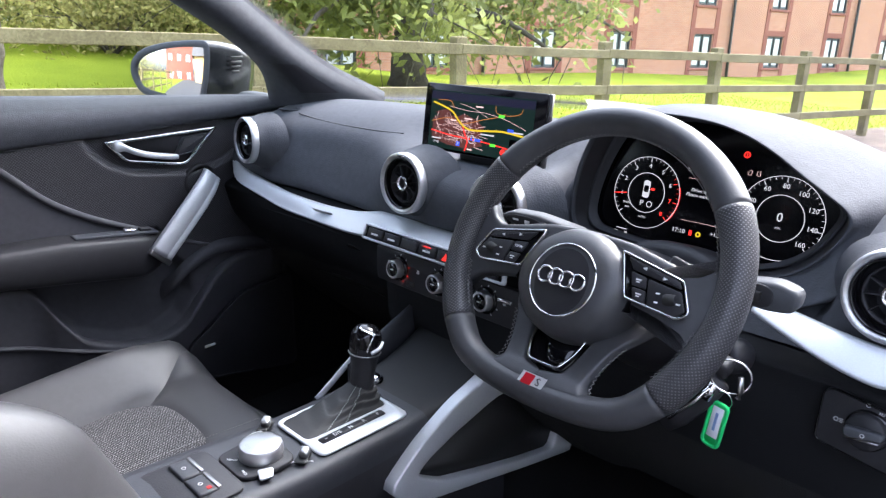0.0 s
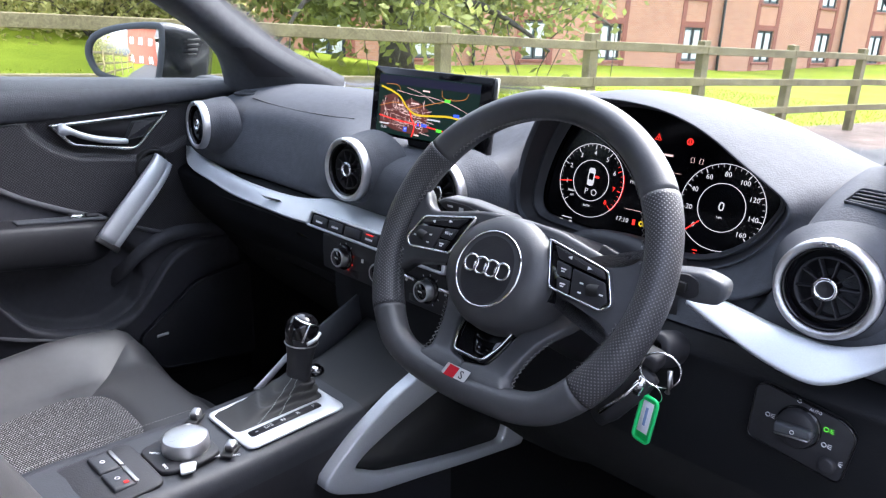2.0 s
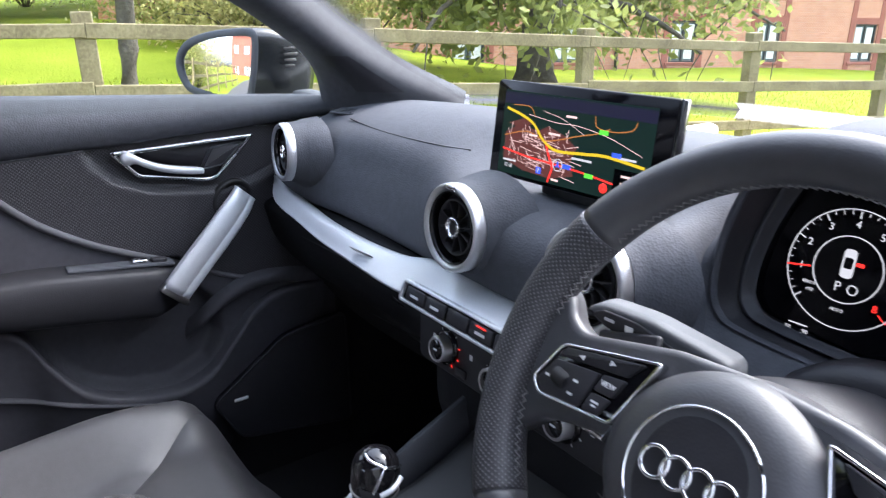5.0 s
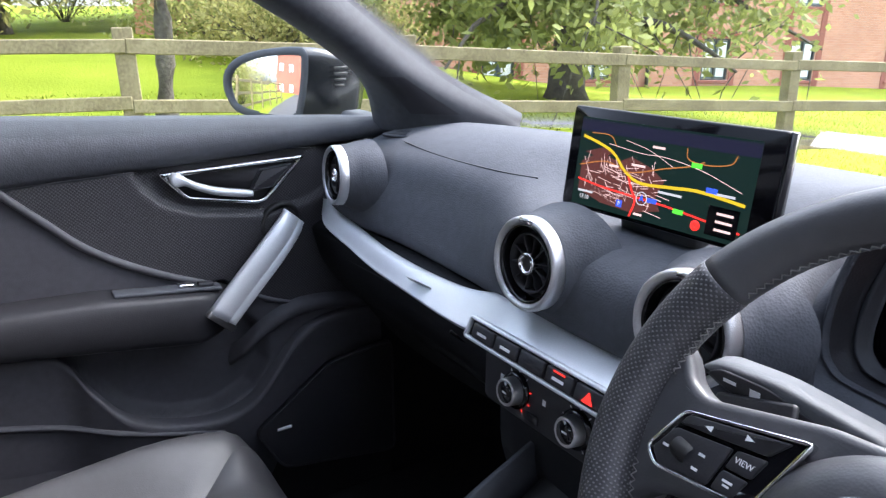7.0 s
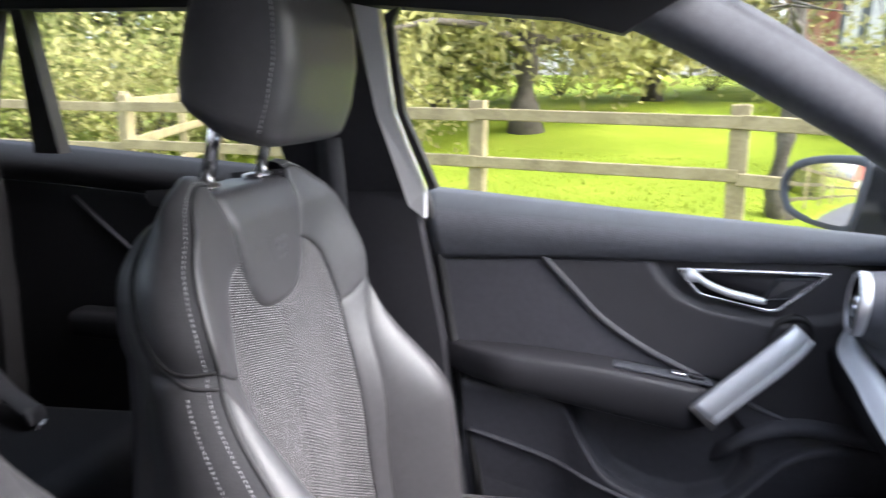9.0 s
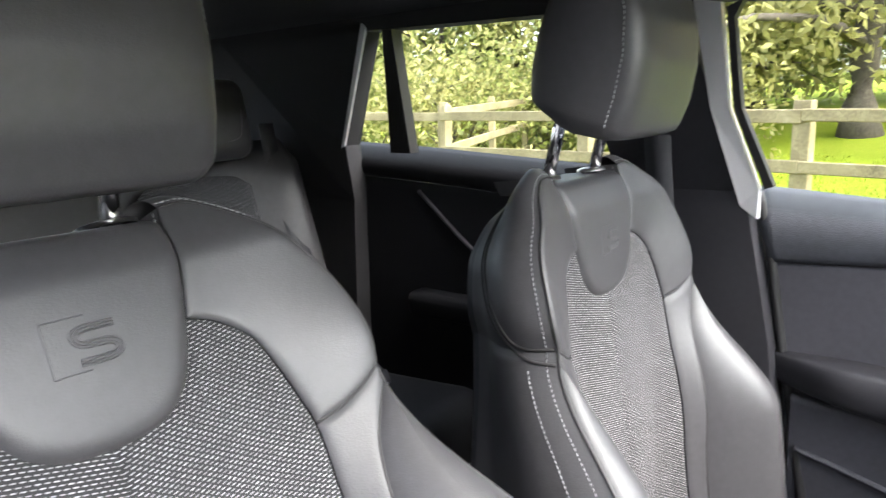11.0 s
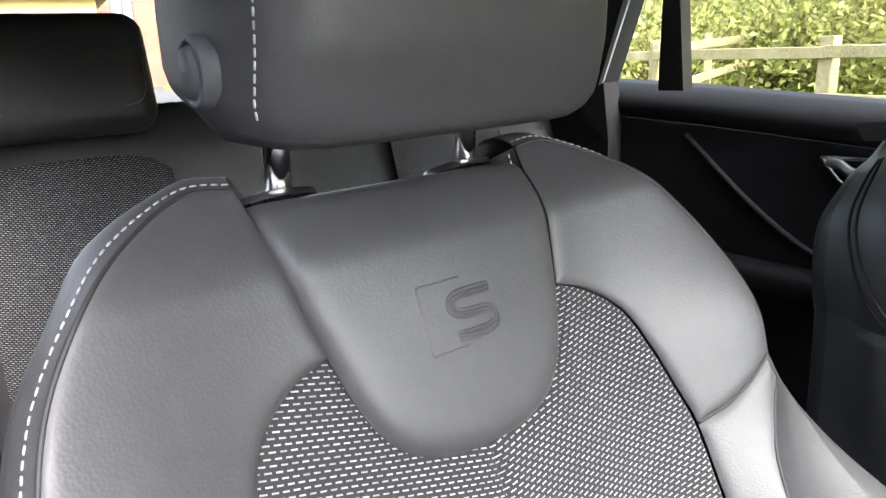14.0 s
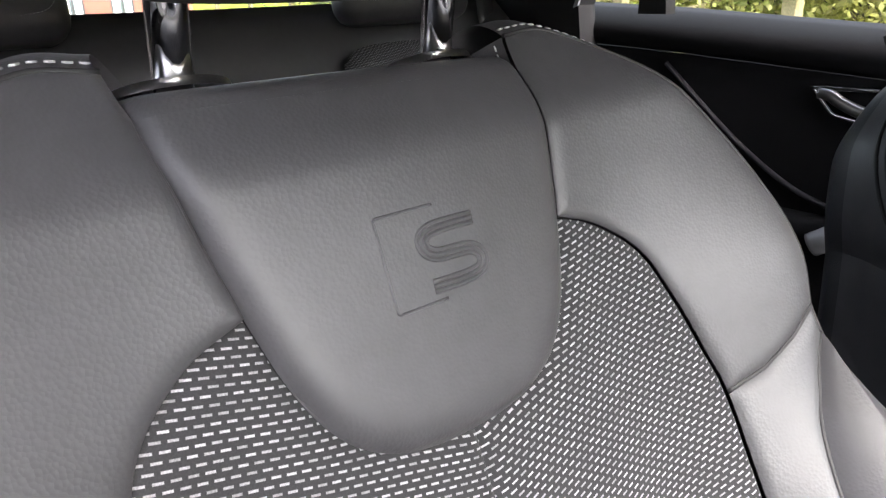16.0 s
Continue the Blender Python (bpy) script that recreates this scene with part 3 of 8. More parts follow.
tree("tree", "dense tree behind the fence", polar(138.0, 19), 6.5, 0.2, 0.12, 3.8, 16, 30, 0.12, M_LEAF, 11, droop=0.2, low=0.4)


def bush(base, w, h, per, material, seed, label):
    rng = np.random.default_rng(seed)
    z0 = float(ground_z(*base))
    t = thing("shrub", label, "shrub", at=(*base, z0))
    bm, ends = None, []
    for k in range(14):
        a, L = rng.uniform(0, 6.3), rng.uniform(0.3, 1.0)
        tip = np.array([base[0] + math.cos(a) * w * L, base[1] + math.sin(a) * w * L, z0 + h * rng.uniform(0.5, 1.0)])
        mid = np.array([base[0] + math.cos(a) * w * L * 0.4, base[1] + math.sin(a) * w * L * 0.4, z0 + h * 0.4])
        b = tube(catmull([(base[0], base[1], z0 - 0.1), mid, tip], 6), [0.02, 0.018, 0.016, 0.013, 0.01, 0.007, 0.004], 5)
        bm = join(bm, b) if bm else b
        ends += [mid, (mid + tip) / 2, tip, tip * 0.8 + mid * 0.2]
    part("stems", bm, M_BARK, t)
    part_mesh("foliage", leaf_cloud(ends, per, 0.06, rng, 0.22 * w), material, t, smooth=False)


for k, (az, d, w, h) in enumerate([(70, 14, 1.8, 1.3), (66, 15, 1.8, 1.5), (62, 15.5, 1.6, 1.4), (74, 16, 1.8, 1.2), (110, 11, 1.8, 1.5), (119, 12, 2.0, 1.8), (126, 12, 2.0, 1.7), (133, 13, 2.0, 1.9), (141, 14, 2.2, 1.8), (95, 22, 2.5, 2.2), (84, 24, 2.5, 2.2), (102, 22, 2.5, 2.4)]):
    bush(polar(az, d), w, h, 90, M_LEAF if k % 2 else M_LEAF2, 20 + k, "dense green shrub behind the fence")


# ---- brick building in front ----
def facade(name, label, org, heading, length, base, storeys, storey_h, bays, wall_mat, band_mat, win_w=0.95, win_h=1.2, sill=0.42, depth=8.0, pipes=(), slope=0.0):
    d = Vector((math.sin(radians(heading)), math.cos(radians(heading)), -slope)).normalized()
    n = Vector((d.y, -d.x, 0)).normalized()  # towards the car
    b = thing(name, label, "building", at=(org[0], org[1], base))
    H = storeys * storey_h + 0.3
    o = Vector((org[0], org[1], base))
    m = basis(o, d, n.cross(d), n)
    xs = sorted({0.0, length, *[x - win_w / 2 for x in bays], *[x + win_w / 2 for x in bays]})
    zs = sorted({-1.5, H, *[k * storey_h + sill for k in range(storeys)], *[k * storey_h + sill + win_h for k in range(storeys)]})
    bm = bmesh.new()
    uvl = bm.loops.layers.uv.new("UVMap")
    th = 0.12
    for x0, x1 in zip(xs[:-1], xs[1:]):
        for z0, z1 in zip(zs[:-1], zs[1:]):
            hole = any(abs((x0 + x1) / 2 - x) < win_w / 2 for x in bays) and any(k * storey_h + sill < (z0 + z1) / 2 < k * storey_h + sill + win_h for k in range(storeys))
            if hole:
                quads = [((x0, z0), (x0, z1)), ((x1, z0), (x1, z1)), ((x0, z0), (x1, z0)), ((x0, z1), (x1, z1))]
                for (a, c), (e, g) in quads:
                    f = bm.faces.new([bm.verts.new(p) for p in ((a, c, 0), (e, g, 0), (e, g, -th), (a, c, -th))])
                    for lp in f.loops:
                        lp[uvl].uv = (lp.vert.co.x, lp.vert.co.y)
                continue
            f = bm.faces.new([bm.verts.new(p) for p in ((x0, z0, 0), (x1, z0, 0), (x1, z1, 0), (x0, z1, 0))])
            for lp in f.loops:
                lp[uvl].uv = (lp.vert.co.x, lp.vert.co.y)
    part("wall", put(bm, m), wall_mat, b, smooth=False)
    part("wall", rbox(length - 0.3, H + 1.4, depth, 0, 1, m @ pose(length / 2, H / 2 - 0.75, -depth / 2 - 0.35)), wall_mat, b, smooth=False)
    part("roof", prism([(0.5, H), (-depth - 0.5, H), (-depth / 2, H + 0.28 * depth)], length + 0.8, m @ basis((-0.4, 0, 0), (0, 0, 1), (0, 1, 0), (1, 0, 0))), M_ROOF, b, smooth=False)
    for k in range(storeys):
        for x in bays:
            z0 = k * storey_h + sill
            w = part("window", frame_ring([(x - win_w / 2, z0), (x + win_w / 2, z0), (x + win_w / 2, z0 + win_h), (x - win_w / 2, z0 + win_h)], 0.07, 0.06, m @ pose(0, 0, -0.09)), M_FRAME, b, smooth=False)
            part("mullion", rbox(0.06, win_h, 0.05, 0.005, 1, m @ pose(x + 0.02, z0 + win_h / 2, -0.06)), M_FRAME, w, smooth=False)
            part("pane", rbox(win_w - 0.1, win_h - 0.1, 0.012, 0, 1, m @ pose(x, z0 + win_h / 2, -0.085)), M_PANE, w, smooth=False)
            for sx, cw in ((-0.24, 0.3), (0.26, 0.3)):
                part("curtain", rbox(cw * win_w, win_h - 0.2, 0.006, 0, 1, m @ pose(x + sx * win_w, z0 + win_h / 2, -0.072)), M_CURTAIN, w, smooth=False)
            part("sill", rbox(win_w + 0.3, 0.09, 0.06, 0.01, 1, m @ pose(x, z0 - 0.05, 0.02)), band_mat, w, smooth=False)
            part("lintel", rbox(win_w + 0.3, 0.2, 0.03, 0.004, 1, m @ pose(x, z0 + win_h + 0.1, 0.004)), band_mat, w, smooth=False)
    for x in bays:
        for s in (-1, 1):
            part("brick_band", rbox(0.22, H + 0.4, 0.03, 0.004, 1, m @ pose(x + s * (win_w / 2 + 0.15), H / 2 - 0.2, 0.002)), band_mat, b, smooth=False)
    for x in pipes:
        part("drainpipe", tube([(o + d * x + n * 0.08 + Vector((0, 0, z))) for z in np.linspace(-1, H, 6)], 0.055, 8), M_PIPE, b)
    return b


_p = np.array(polar(37.2, 24, (0.73, 0.04)))
_h = 15.0
_dd = np.array([math.sin(radians(_h)), math.cos(radians(_h))])
# top storey is out of view, added to block low sky ahead
facade("building", "long pink brick building with rows of dark-framed windows", tuple(_p - _dd * 16), _h, 46, -0.12, 3, 2.2, [1.6, 5.2, 9.0, 11.95, 15.94, 19.12, 23.17, 27.25, 31.03, 35, 39], M_BRICK, M_REDBRICK, sill=0.13, pipes=(13.6, 24.6, 32.3), slope=0.032)
# unseen wall, added beside the driver's side to block low sky light
tagged(part("light_block_wall", rbox(0.3, 30, 3.8, 0.02, 1, pose(4.6, 1, 1.9)), M_BLOCKWALL, smooth=False), "unseen grey wall added to block and bounce side light", "wall", kind="structure")
# houses seen through the rear window
_q = polar(181, 30)
facade("house", "yellow brick house seen through the rear window", _q, -80, 7.5, -0.3, 1, 3.4, [1.5, 3.6, 5.8], M_YELLOWBRICK, M_YELLOWBRICK, depth=6)
_q = polar(166.5, 36)
facade("house", "red brick house with white windows behind the car", _q, -80, 6, -0.3, 2, 2.7, [1.0, 3.0, 5.0], M_REDBRICK, M_REDBRICK, depth=6)

# ---- car body shell and passenger door ----
def side_x(z):
    return -0.70 + 0.40 * max(0.0, z - 1.1)


def side_plate(name, outline, material, inner=0.0, thick=0.03, mirror=False, label="", kind="structure", category="car body", back=0.0):
    """A plate in the car's left side, outline in (y, z), with tumblehome above the waist."""
    if mirror:
        outline = [(y - back, z) for y, z in outline]
    bm = bmesh.new()
    pts = []
    for (y0, z0), (y1, z1) in zip(outline, outline[1:] + outline[:1]):
        k = max(1, int(math.hypot(y1 - y0, z1 - z0) / 0.12))
        pts += [(y0 + (y1 - y0) * i / k, z0 + (z1 - z0) * i / k) for i in range(k)]
    vs = [bm.verts.new((side_x(z) + inner, y, z)) for y, z in pts]
    f = bm.faces.new(vs)
    ext = bmesh.ops.extrude_face_region(bm, geom=[f])["geom"]
    bmesh.ops.translate(bm, verts=[g for g in ext if isinstance(g, bmesh.types.BMVert)], vec=(-thick, 0, 0))
    bmesh.ops.triangulate(bm, faces=bm.faces[:])
    if mirror:
        bm.transform(Matrix.Diagonal((-1, 1, 1, 1)))
    ob = part(name, bm, material, smooth=False)
    return tagged(ob, label, category, kind=kind)


# pillars and roof
for mir in (False, True):
    s = 1 if mir else -1
    side_plate("pillar_b_right" if mir else "pillar_b_left", [(0.050, 1.42), (0.062, 1.30), (0.115, 1.105), (0.165, 0.85), (0.225, 0.40), (-0.06, 0.40), (-0.09, 1.1), (-0.11, 1.15), (-0.14, 1.30), (-0.16, 1.42)], M_PLASTIC, 0.035, 0.06, mir, "black plastic centre pillar trim", back=0.14)
    side_plate("roof_rail_right" if mir else "roof_rail_left", [(-1.4, 1.395), (-0.6, 1.405), (0.10, 1.398), (0.367, 1.376), (0.45, 1.355), (0.56, 1.42), (0.40, 1.47), (-1.4, 1.47)], M_HEADLINER, 0.03, 0.06, mir, "dark roof rail lining")
    side_plate("pillar_c_right" if mir else "pillar_c_left", [(-0.60, 1.42), (-0.775, 1.165), (-0.80, 0.5), (-1.45, 0.5), (-1.45, 1.42)], M_HEADLINER, 0.03, 0.05, mir, "dark rear pillar trim")
    # front pillar: bowed trim between door seal and windscreen
    door_edge = catmull([(-0.71, 0.93, 1.03), (-0.70, 0.903, 1.111), (-0.672, 0.813, 1.179), (-0.645, 0.693, 1.247), (-0.612, 0.529, 1.332), (-0.592, 0.37, 1.40)], 24)
    glass_edge = catmull([(-0.53, 1.135, 1.035), (-0.545, 1.03, 1.10), (-0.56, 0.93, 1.19), (-0.56, 0.80, 1.292), (-0.555, 0.64, 1.40), (-0.55, 0.50, 1.46)], 24)
    narrow = [0.94 - 0.34 * smooth01(k / 9.0) for k in range(len(door_edge))]
    glass_edge = [a + (b - a) * f for a, b, f in zip(door_edge, glass_edge, narrow)]
    rows = []
    for a, b in zip(door_edge, glass_edge):
        out = np.array([-0.03, 0.03, 0.03])
        inn = np.array([0.028, -0.028, 0.0])
        rows.append([a + (b - a) * u + inn * math.sin(math.pi * u) ** 0.8 for u in np.linspace(0, 1, 14)] + [b + out * 0.7, (a + b) / 2 + out * 1.6, a + out * 0.6])
    bm = grid(np.array(rows), close_u=True)
    if mir:
        bm.transform(Matrix.Diagonal((-1, 1, 1, 1)))
    if not mir:
        G = np.array([r[5:11] for r in rows[2:7]])
        tw = thing("tweeter_grille", "small dark speaker grille at the pillar base", "speaker", at=tuple(G[0, 0]))
        part("mesh", grid(np.array([catmull(r, 10) for r in G]) + np.array([0.004, -0.004, 0.001])), M_PLASTIC, tw)
    tagged(part("pillar_a_right" if mir else "pillar_a_left", bm, M_PILLAR), "dark grey plastic windscreen pillar trim", "pillar", kind="structure")

roof = np.array([[(x, y, 1.455 - 0.05 * (abs(x) / 0.58) ** 3 + 0.02 * math.cos(y)) for x in np.linspace(-0.60, 0.60, 13)] for y in np.linspace(0.56, -1.42, 16)])
tagged(part("ceiling", sheet(roof, 0.04), M_HEADLINER), "black cloth headlining of the car roof", "ceiling", kind="structure")
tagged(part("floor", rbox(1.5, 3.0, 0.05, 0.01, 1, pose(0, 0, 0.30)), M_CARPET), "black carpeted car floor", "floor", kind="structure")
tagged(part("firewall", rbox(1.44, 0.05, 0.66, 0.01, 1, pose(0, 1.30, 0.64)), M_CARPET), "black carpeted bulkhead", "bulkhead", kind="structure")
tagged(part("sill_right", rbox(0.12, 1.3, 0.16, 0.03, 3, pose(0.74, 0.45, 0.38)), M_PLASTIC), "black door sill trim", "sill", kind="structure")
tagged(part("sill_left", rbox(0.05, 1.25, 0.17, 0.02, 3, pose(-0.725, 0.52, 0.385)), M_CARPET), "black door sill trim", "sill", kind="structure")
tagged(part("side_right_rear", rbox(0.05, 1.3, 0.85, 0.02, 2, pose(0.72, -0.82, 0.73)), M_PLASTIC), "dark rear door trim", "door", kind="structure")
for _s, _n in ((-1, "left"), (1, "right")):
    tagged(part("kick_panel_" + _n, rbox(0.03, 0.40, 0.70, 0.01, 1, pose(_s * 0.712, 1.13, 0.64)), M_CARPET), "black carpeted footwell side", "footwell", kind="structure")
tagged(part("cowl", rbox(1.46, 0.24, 0.02, 0.004, 1, pose(0, 1.245, 0.965)), M_CARPET), "black scuttle panel under the windscreen", "scuttle", kind="structure")
tagged(part("tailgate", rbox(1.3, 0.06, 0.8, 0.02, 2, pose(0, -1.5, 0.75)), M_PLASTIC), "dark tailgate trim", "tailgate", kind="structure")

# painted flanges that show light beside the door glass
side_plate("door_frame_left", [(0.096, 1.393), (0.098, 1.24), (0.136, 1.11), (0.136, 1.06), (0.108, 1.08), (0.070, 1.24), (0.058, 1.40)], M_PAINT, 0.038, 0.02, False, "pale painted door frame edge", category="door frame")
side_plate("quarter_flange_left", [(-0.60, 1.41), (-0.775, 1.165), (-0.787, 1.16), (-0.608, 1.42)], M_PAINT, 0.034, 0.006, False, "pale painted body edge by the rear glass", category="body edge")
side_plate("door_seal_left", [(0.130, 1.395), (0.105, 1.385), (0.106, 1.24), (0.146, 1.11), (0.160, 1.115), (0.118, 1.24), (0.115, 1.37)], M_RUBBER, 0.04, 0.02, False, "black rubber glass seal", category="seal")
side_plate("window_bar_left", [(-0.545, 1.41), (-0.570, 1.41), (-0.650, 1.15), (-0.592, 1.15)], M_RUBBER, 0.02, 0.03, False, "black upright bar between rear panes", category="window bar")


def pane(name, outline, label):
    bm = bmesh.new()
    bm.faces.new([bm.verts.new((side_x(z) - 0.012, y, z)) for y, z in outline])
    ext = bmesh.ops.extrude_face_region(bm, geom=bm.faces[:])["geom"]
    bmesh.ops.translate(bm, verts=[g for g in ext if isinstance(g, bmesh.types.BMVert)], vec=(-0.004, 0, 0))
    ob = tagged(part(name, bm, M_GLASS, smooth=False), label, "window", kind="structure")
    ob.visible_shadow = False


pane("window_1", [(0.10, 1.05), (0.94, 1.0), (0.94, 1.10), (0.70, 1.26), (0.50, 1.36), (0.30, 1.41), (0.06, 1.42)], "clear glass front passenger door window")
pane("window_2", [(-0.12, 1.08), (-0.14, 1.42), (-0.62, 1.42), (-0.80, 1.16), (-0.80, 1.08)], "clear glass rear door window")
ws = smooth_grid([[(-0.585, 1.11, 1.035), (-0.3, 1.24, 1.045), (0, 1.27, 1.05), (0.3, 1.24, 1.045), (0.585, 1.11, 1.035)], [(-0.635, 0.82, 1.25), (-0.3, 0.93, 1.275), (0, 0.95, 1.28), (0.3, 0.93, 1.275), (0.635, 0.82, 1.25)], [(-0.60, 0.50, 1.43), (-0.3, 0.58, 1.465), (0, 0.60, 1.47), (0.3, 0.58, 1.465), (0.60, 0.50, 1.43)]], 16, 12)
_o = tagged(part("windscreen", sheet(ws, 0.005), M_GLASS), "clear curved glass windscreen", "windscreen", kind="structure")
_o.visible_shadow = False
bm = sheet(np.array([[(x, -1.52 + 0.28 * t, 1.14 + 0.30 * t) for x in np.linspace(-0.55, 0.55, 8)] for t in np.linspace(0, 1, 5)]), 0.005)
_o = tagged(part("rear_window", bm, M_GLASS), "clear glass tailgate window", "window", kind="structure")
_o.visible_shadow = False

bon = smooth_grid([[(-0.74, 1.30, 0.90), (-0.4, 1.34, 0.925), (0, 1.35, 0.93), (0.4, 1.34, 0.925), (0.74, 1.30, 0.90)], [(-0.76, 1.8, 0.80), (-0.4, 1.85, 0.83), (0, 1.86, 0.835), (0.4, 1.85, 0.83), (0.76, 1.8, 0.80)], [(-0.72, 2.12, 0.66), (-0.4, 2.22, 0.70), (0, 2.25, 0.71), (0.4, 2.22, 0.70), (0.72, 2.12, 0.66)], [(-0.72, 2.16, 0.35), (-0.4, 2.26, 0.32), (0, 2.29, 0.32), (0.4, 2.26, 0.32), (0.72, 2.16, 0.35)]], 24, 24)
tagged(part("bonnet", sheet(bon, 0.02), M_PAINT), "pale silver bonnet of the car", "bonnet", kind="structure")
for _s, _n in ((-1, "left"), (1, "right")):
    tagged(part("wing_" + _n, rbox(0.05, 0.86, 0.52, 0.02, 2, pose(_s * 0.745, 1.735, 0.62)), M_PAINT), "pale silver front wing of the car", "body panel", kind="structure")
# interior mirror
mir = thing("rear_view_mirror", "black frameless interior mirror below the roof", "mirror", at=(0, 0.60, 1.33))
_m = basis((0.05, 0.70, 1.340), (0.90, 0.44, 0), (0, -0.10, 1))
part("housing", prism(round_poly([(-0.12, -0.035), (0.12, -0.035), (0.12, 0.035), (-0.12, 0.035)], 0.02), 0.03, _m @ pose(0, 0, -0.03), 0.006), M_PLASTIC, mir)
part("glass", prism(round_poly([(-0.112, -0.029), (0.112, -0.029), (0.112, 0.029), (-0.112, 0.029)], 0.016), 0.002, _m), M_MIRROR, mir)
part("stalk", tube([(0.045, 0.715, 1.35), (0.03, 0.73, 1.38), (0.02, 0.735, 1.405)], 0.012, 10), M_PLASTIC, mir)


# ---- passenger door ----
def line(pts, y):
    a = np.array(pts)
    return float(np.interp(y, a[:, 0], a[:, 1]))


SILL = [(-0.1, 1.125), (0.134, 1.107), (0.464, 1.083), (0.852, 1.058), (0.95, 1.050)]
PADLOW = [(0.1, 0.978), (0.148, 0.980), (0.335, 0.992), (0.560, 0.999), (0.861, 1.012), (0.95, 1.016)]
REAR = [(0.40, 0.245), (0.513, 0.234), (0.829, 0.176), (0.98, 0.150), (1.108, 0.122), (1.2, 0.11)]  # z, y
door = thing("door_1", "closed front passenger door with dark trim and silver pull", "car door", kind="structure", at=(-0.72, 0.5, 0.4))


def door_surface(z_lo, z_hi, f, nz, ny, y_end=0.97):
    rows = []
    for t in np.linspace(0, 1, nz):
        row = []
        for u in np.linspace(0, 1, ny):
            y = 0.12 + (y_end - 0.12) * u
            z = z_lo(y) + (z_hi(y) - z_lo(y)) * t
            ys = np.interp(z, [r[0] for r in REAR], [r[1] for r in REAR])
            y = ys + (y_end - ys) * u
            z = z_lo(y) + (z_hi(y) - z_lo(y)) * t
            row.append((f(y, z, t), y, z))
        rows.append(row)
    return np.array(rows)


P = door_surface(lambda y: line(PADLOW, y) + 0.001, lambda y: line(SILL, y), lambda y, z, t: -0.722 + 0.030 * math.sin(math.pi * min(1, t * 0.92 + 0.1)) ** 0.7 - 0.012 * t * t, 14, 50)
part("upper_pad", sheet(P, 0.03), M_DASH, door, "dark grey grained upper door pad")


POCKET = np.array([(0.30, 0.80), (0.375, 0.728), (0.418, 0.662), (0.462, 0.604), (0.53, 0.572), (0.606, 0.560), (0.675, 0.590), (0.705, 0.640), (0.700, 0.700), (0.66, 0.745), (0.64, 0.80)])
SCOOP = np.array([(0.495, 1.03), (0.527, 0.968), (0.557, 0.938), (0.608, 0.916), (0.720, 0.900), (0.800, 0.912), (0.900, 0.96), (0.93, 1.03)])


def inside_by(poly, y, z):
    """Signed distance to a polygon's border, positive inside."""
    p, q = poly, np.roll(poly, -1, 0)
    w = np.array((y, z))
    t = np.clip(((w - p) * (q - p)).sum(1) / ((q - p) ** 2).sum(1), 0, 1)
    d = np.sqrt(((p + (q - p) * t[:, None] - w) ** 2).sum(1)).min()
    hit = ((p[:, 1] > z) != (q[:, 1] > z)) & (y < (q[:, 0] - p[:, 0]) * (z - p[:, 1]) / (q[:, 1] - p[:, 1] + 1e-12) + p[:, 0])
    return d if hit.sum() % 2 else -d


def card_x(y, z, t=0):
    x = -0.714
    if z > 0.88 and y > 0.45:  # scoop round the release handle
        x -= 0.012 * smooth01((inside_by(SCOOP, y, z) + 0.002) / 0.014)
    if z < 0.82:  # map pocket behind the lower panel
        x -= 0.036 * smooth01((inside_by(POCKET, y, z) + 0.004) / 0.016)
    return float(x)


P = door_surface(lambda y: 0.40, lambda y: line(PADLOW, y) - 0.002, card_x, 110, 120)
part("door_card", sheet(P, 0.026), M_CARD, door, "charcoal moulded door card")
# hexagon-patterned zone between the upper pad and the slanting strip
STRIP = [(0.333, 1.000), (0.360, 0.972), (0.392, 0.940), (0.440, 0.893), (0.50, 0.853), (0.56, 0.823), (0.62, 0.797), (0.68, 0.768), (0.74, 0.742), (0.831, 0.715), (0.94, 0.690)]
stc = catmull(STRIP, 120)
Z = np.array([[(card_x(y, z) + 0.0028, y, z) for y, z in ((ys, zs + (line(PADLOW, ys) - 0.003 - zs) * t) for ys, zs in stc)] for t in np.linspace(0, 1, 60)])
part("handle_surround", grid(Z, uv=lambda i, j: (Z[min(i, 59), min(j, 120), 1], Z[min(i, 59), min(j, 120), 2])), M_HEX, door, "finely patterned black trim zone")
for k0, k1, r in ((0, 74, 0.0060), (76, 120, 0.0045)):
    st = [(card_x(y, z) + 0.003, y, z) for y, z in stc[k0 : k1 + 1]]
    part("trim_strip", tube(st, r, 8, up=(1, 0, 0), flat=0.8), M_STRIP, door, "raised grey trim strip")

# release handle in its bright frame
hm = basis((-0.722, 0, 0), (0, 1, 0), (0, 0, 1), (1, 0, 0))
hout = round_poly([(0.556, 0.989), (0.796, 0.996), (0.786, 0.986), (0.722, 0.926), (0.706, 0.923), (0.595, 0.944)], 0.008, 3)
h = part("handle_frame", frame_ring(hout, 0.006, 0.012, hm), M_CHROME, door, "bright chrome frame")
part("recess", prism(round_poly([(0.562, 0.985), (0.788, 0.991), (0.718, 0.930), (0.597, 0.948)], 0.006), 0.003, hm), M_PLASTIC, h)
lever = catmull([(-0.708, 0.572, 0.979), (-0.706, 0.590, 0.977), (-0.704, 0.610, 0.966), (-0.703, 0.640, 0.955), (-0.703, 0.672, 0.948), (-0.704, 0.698, 0.944)], 24)
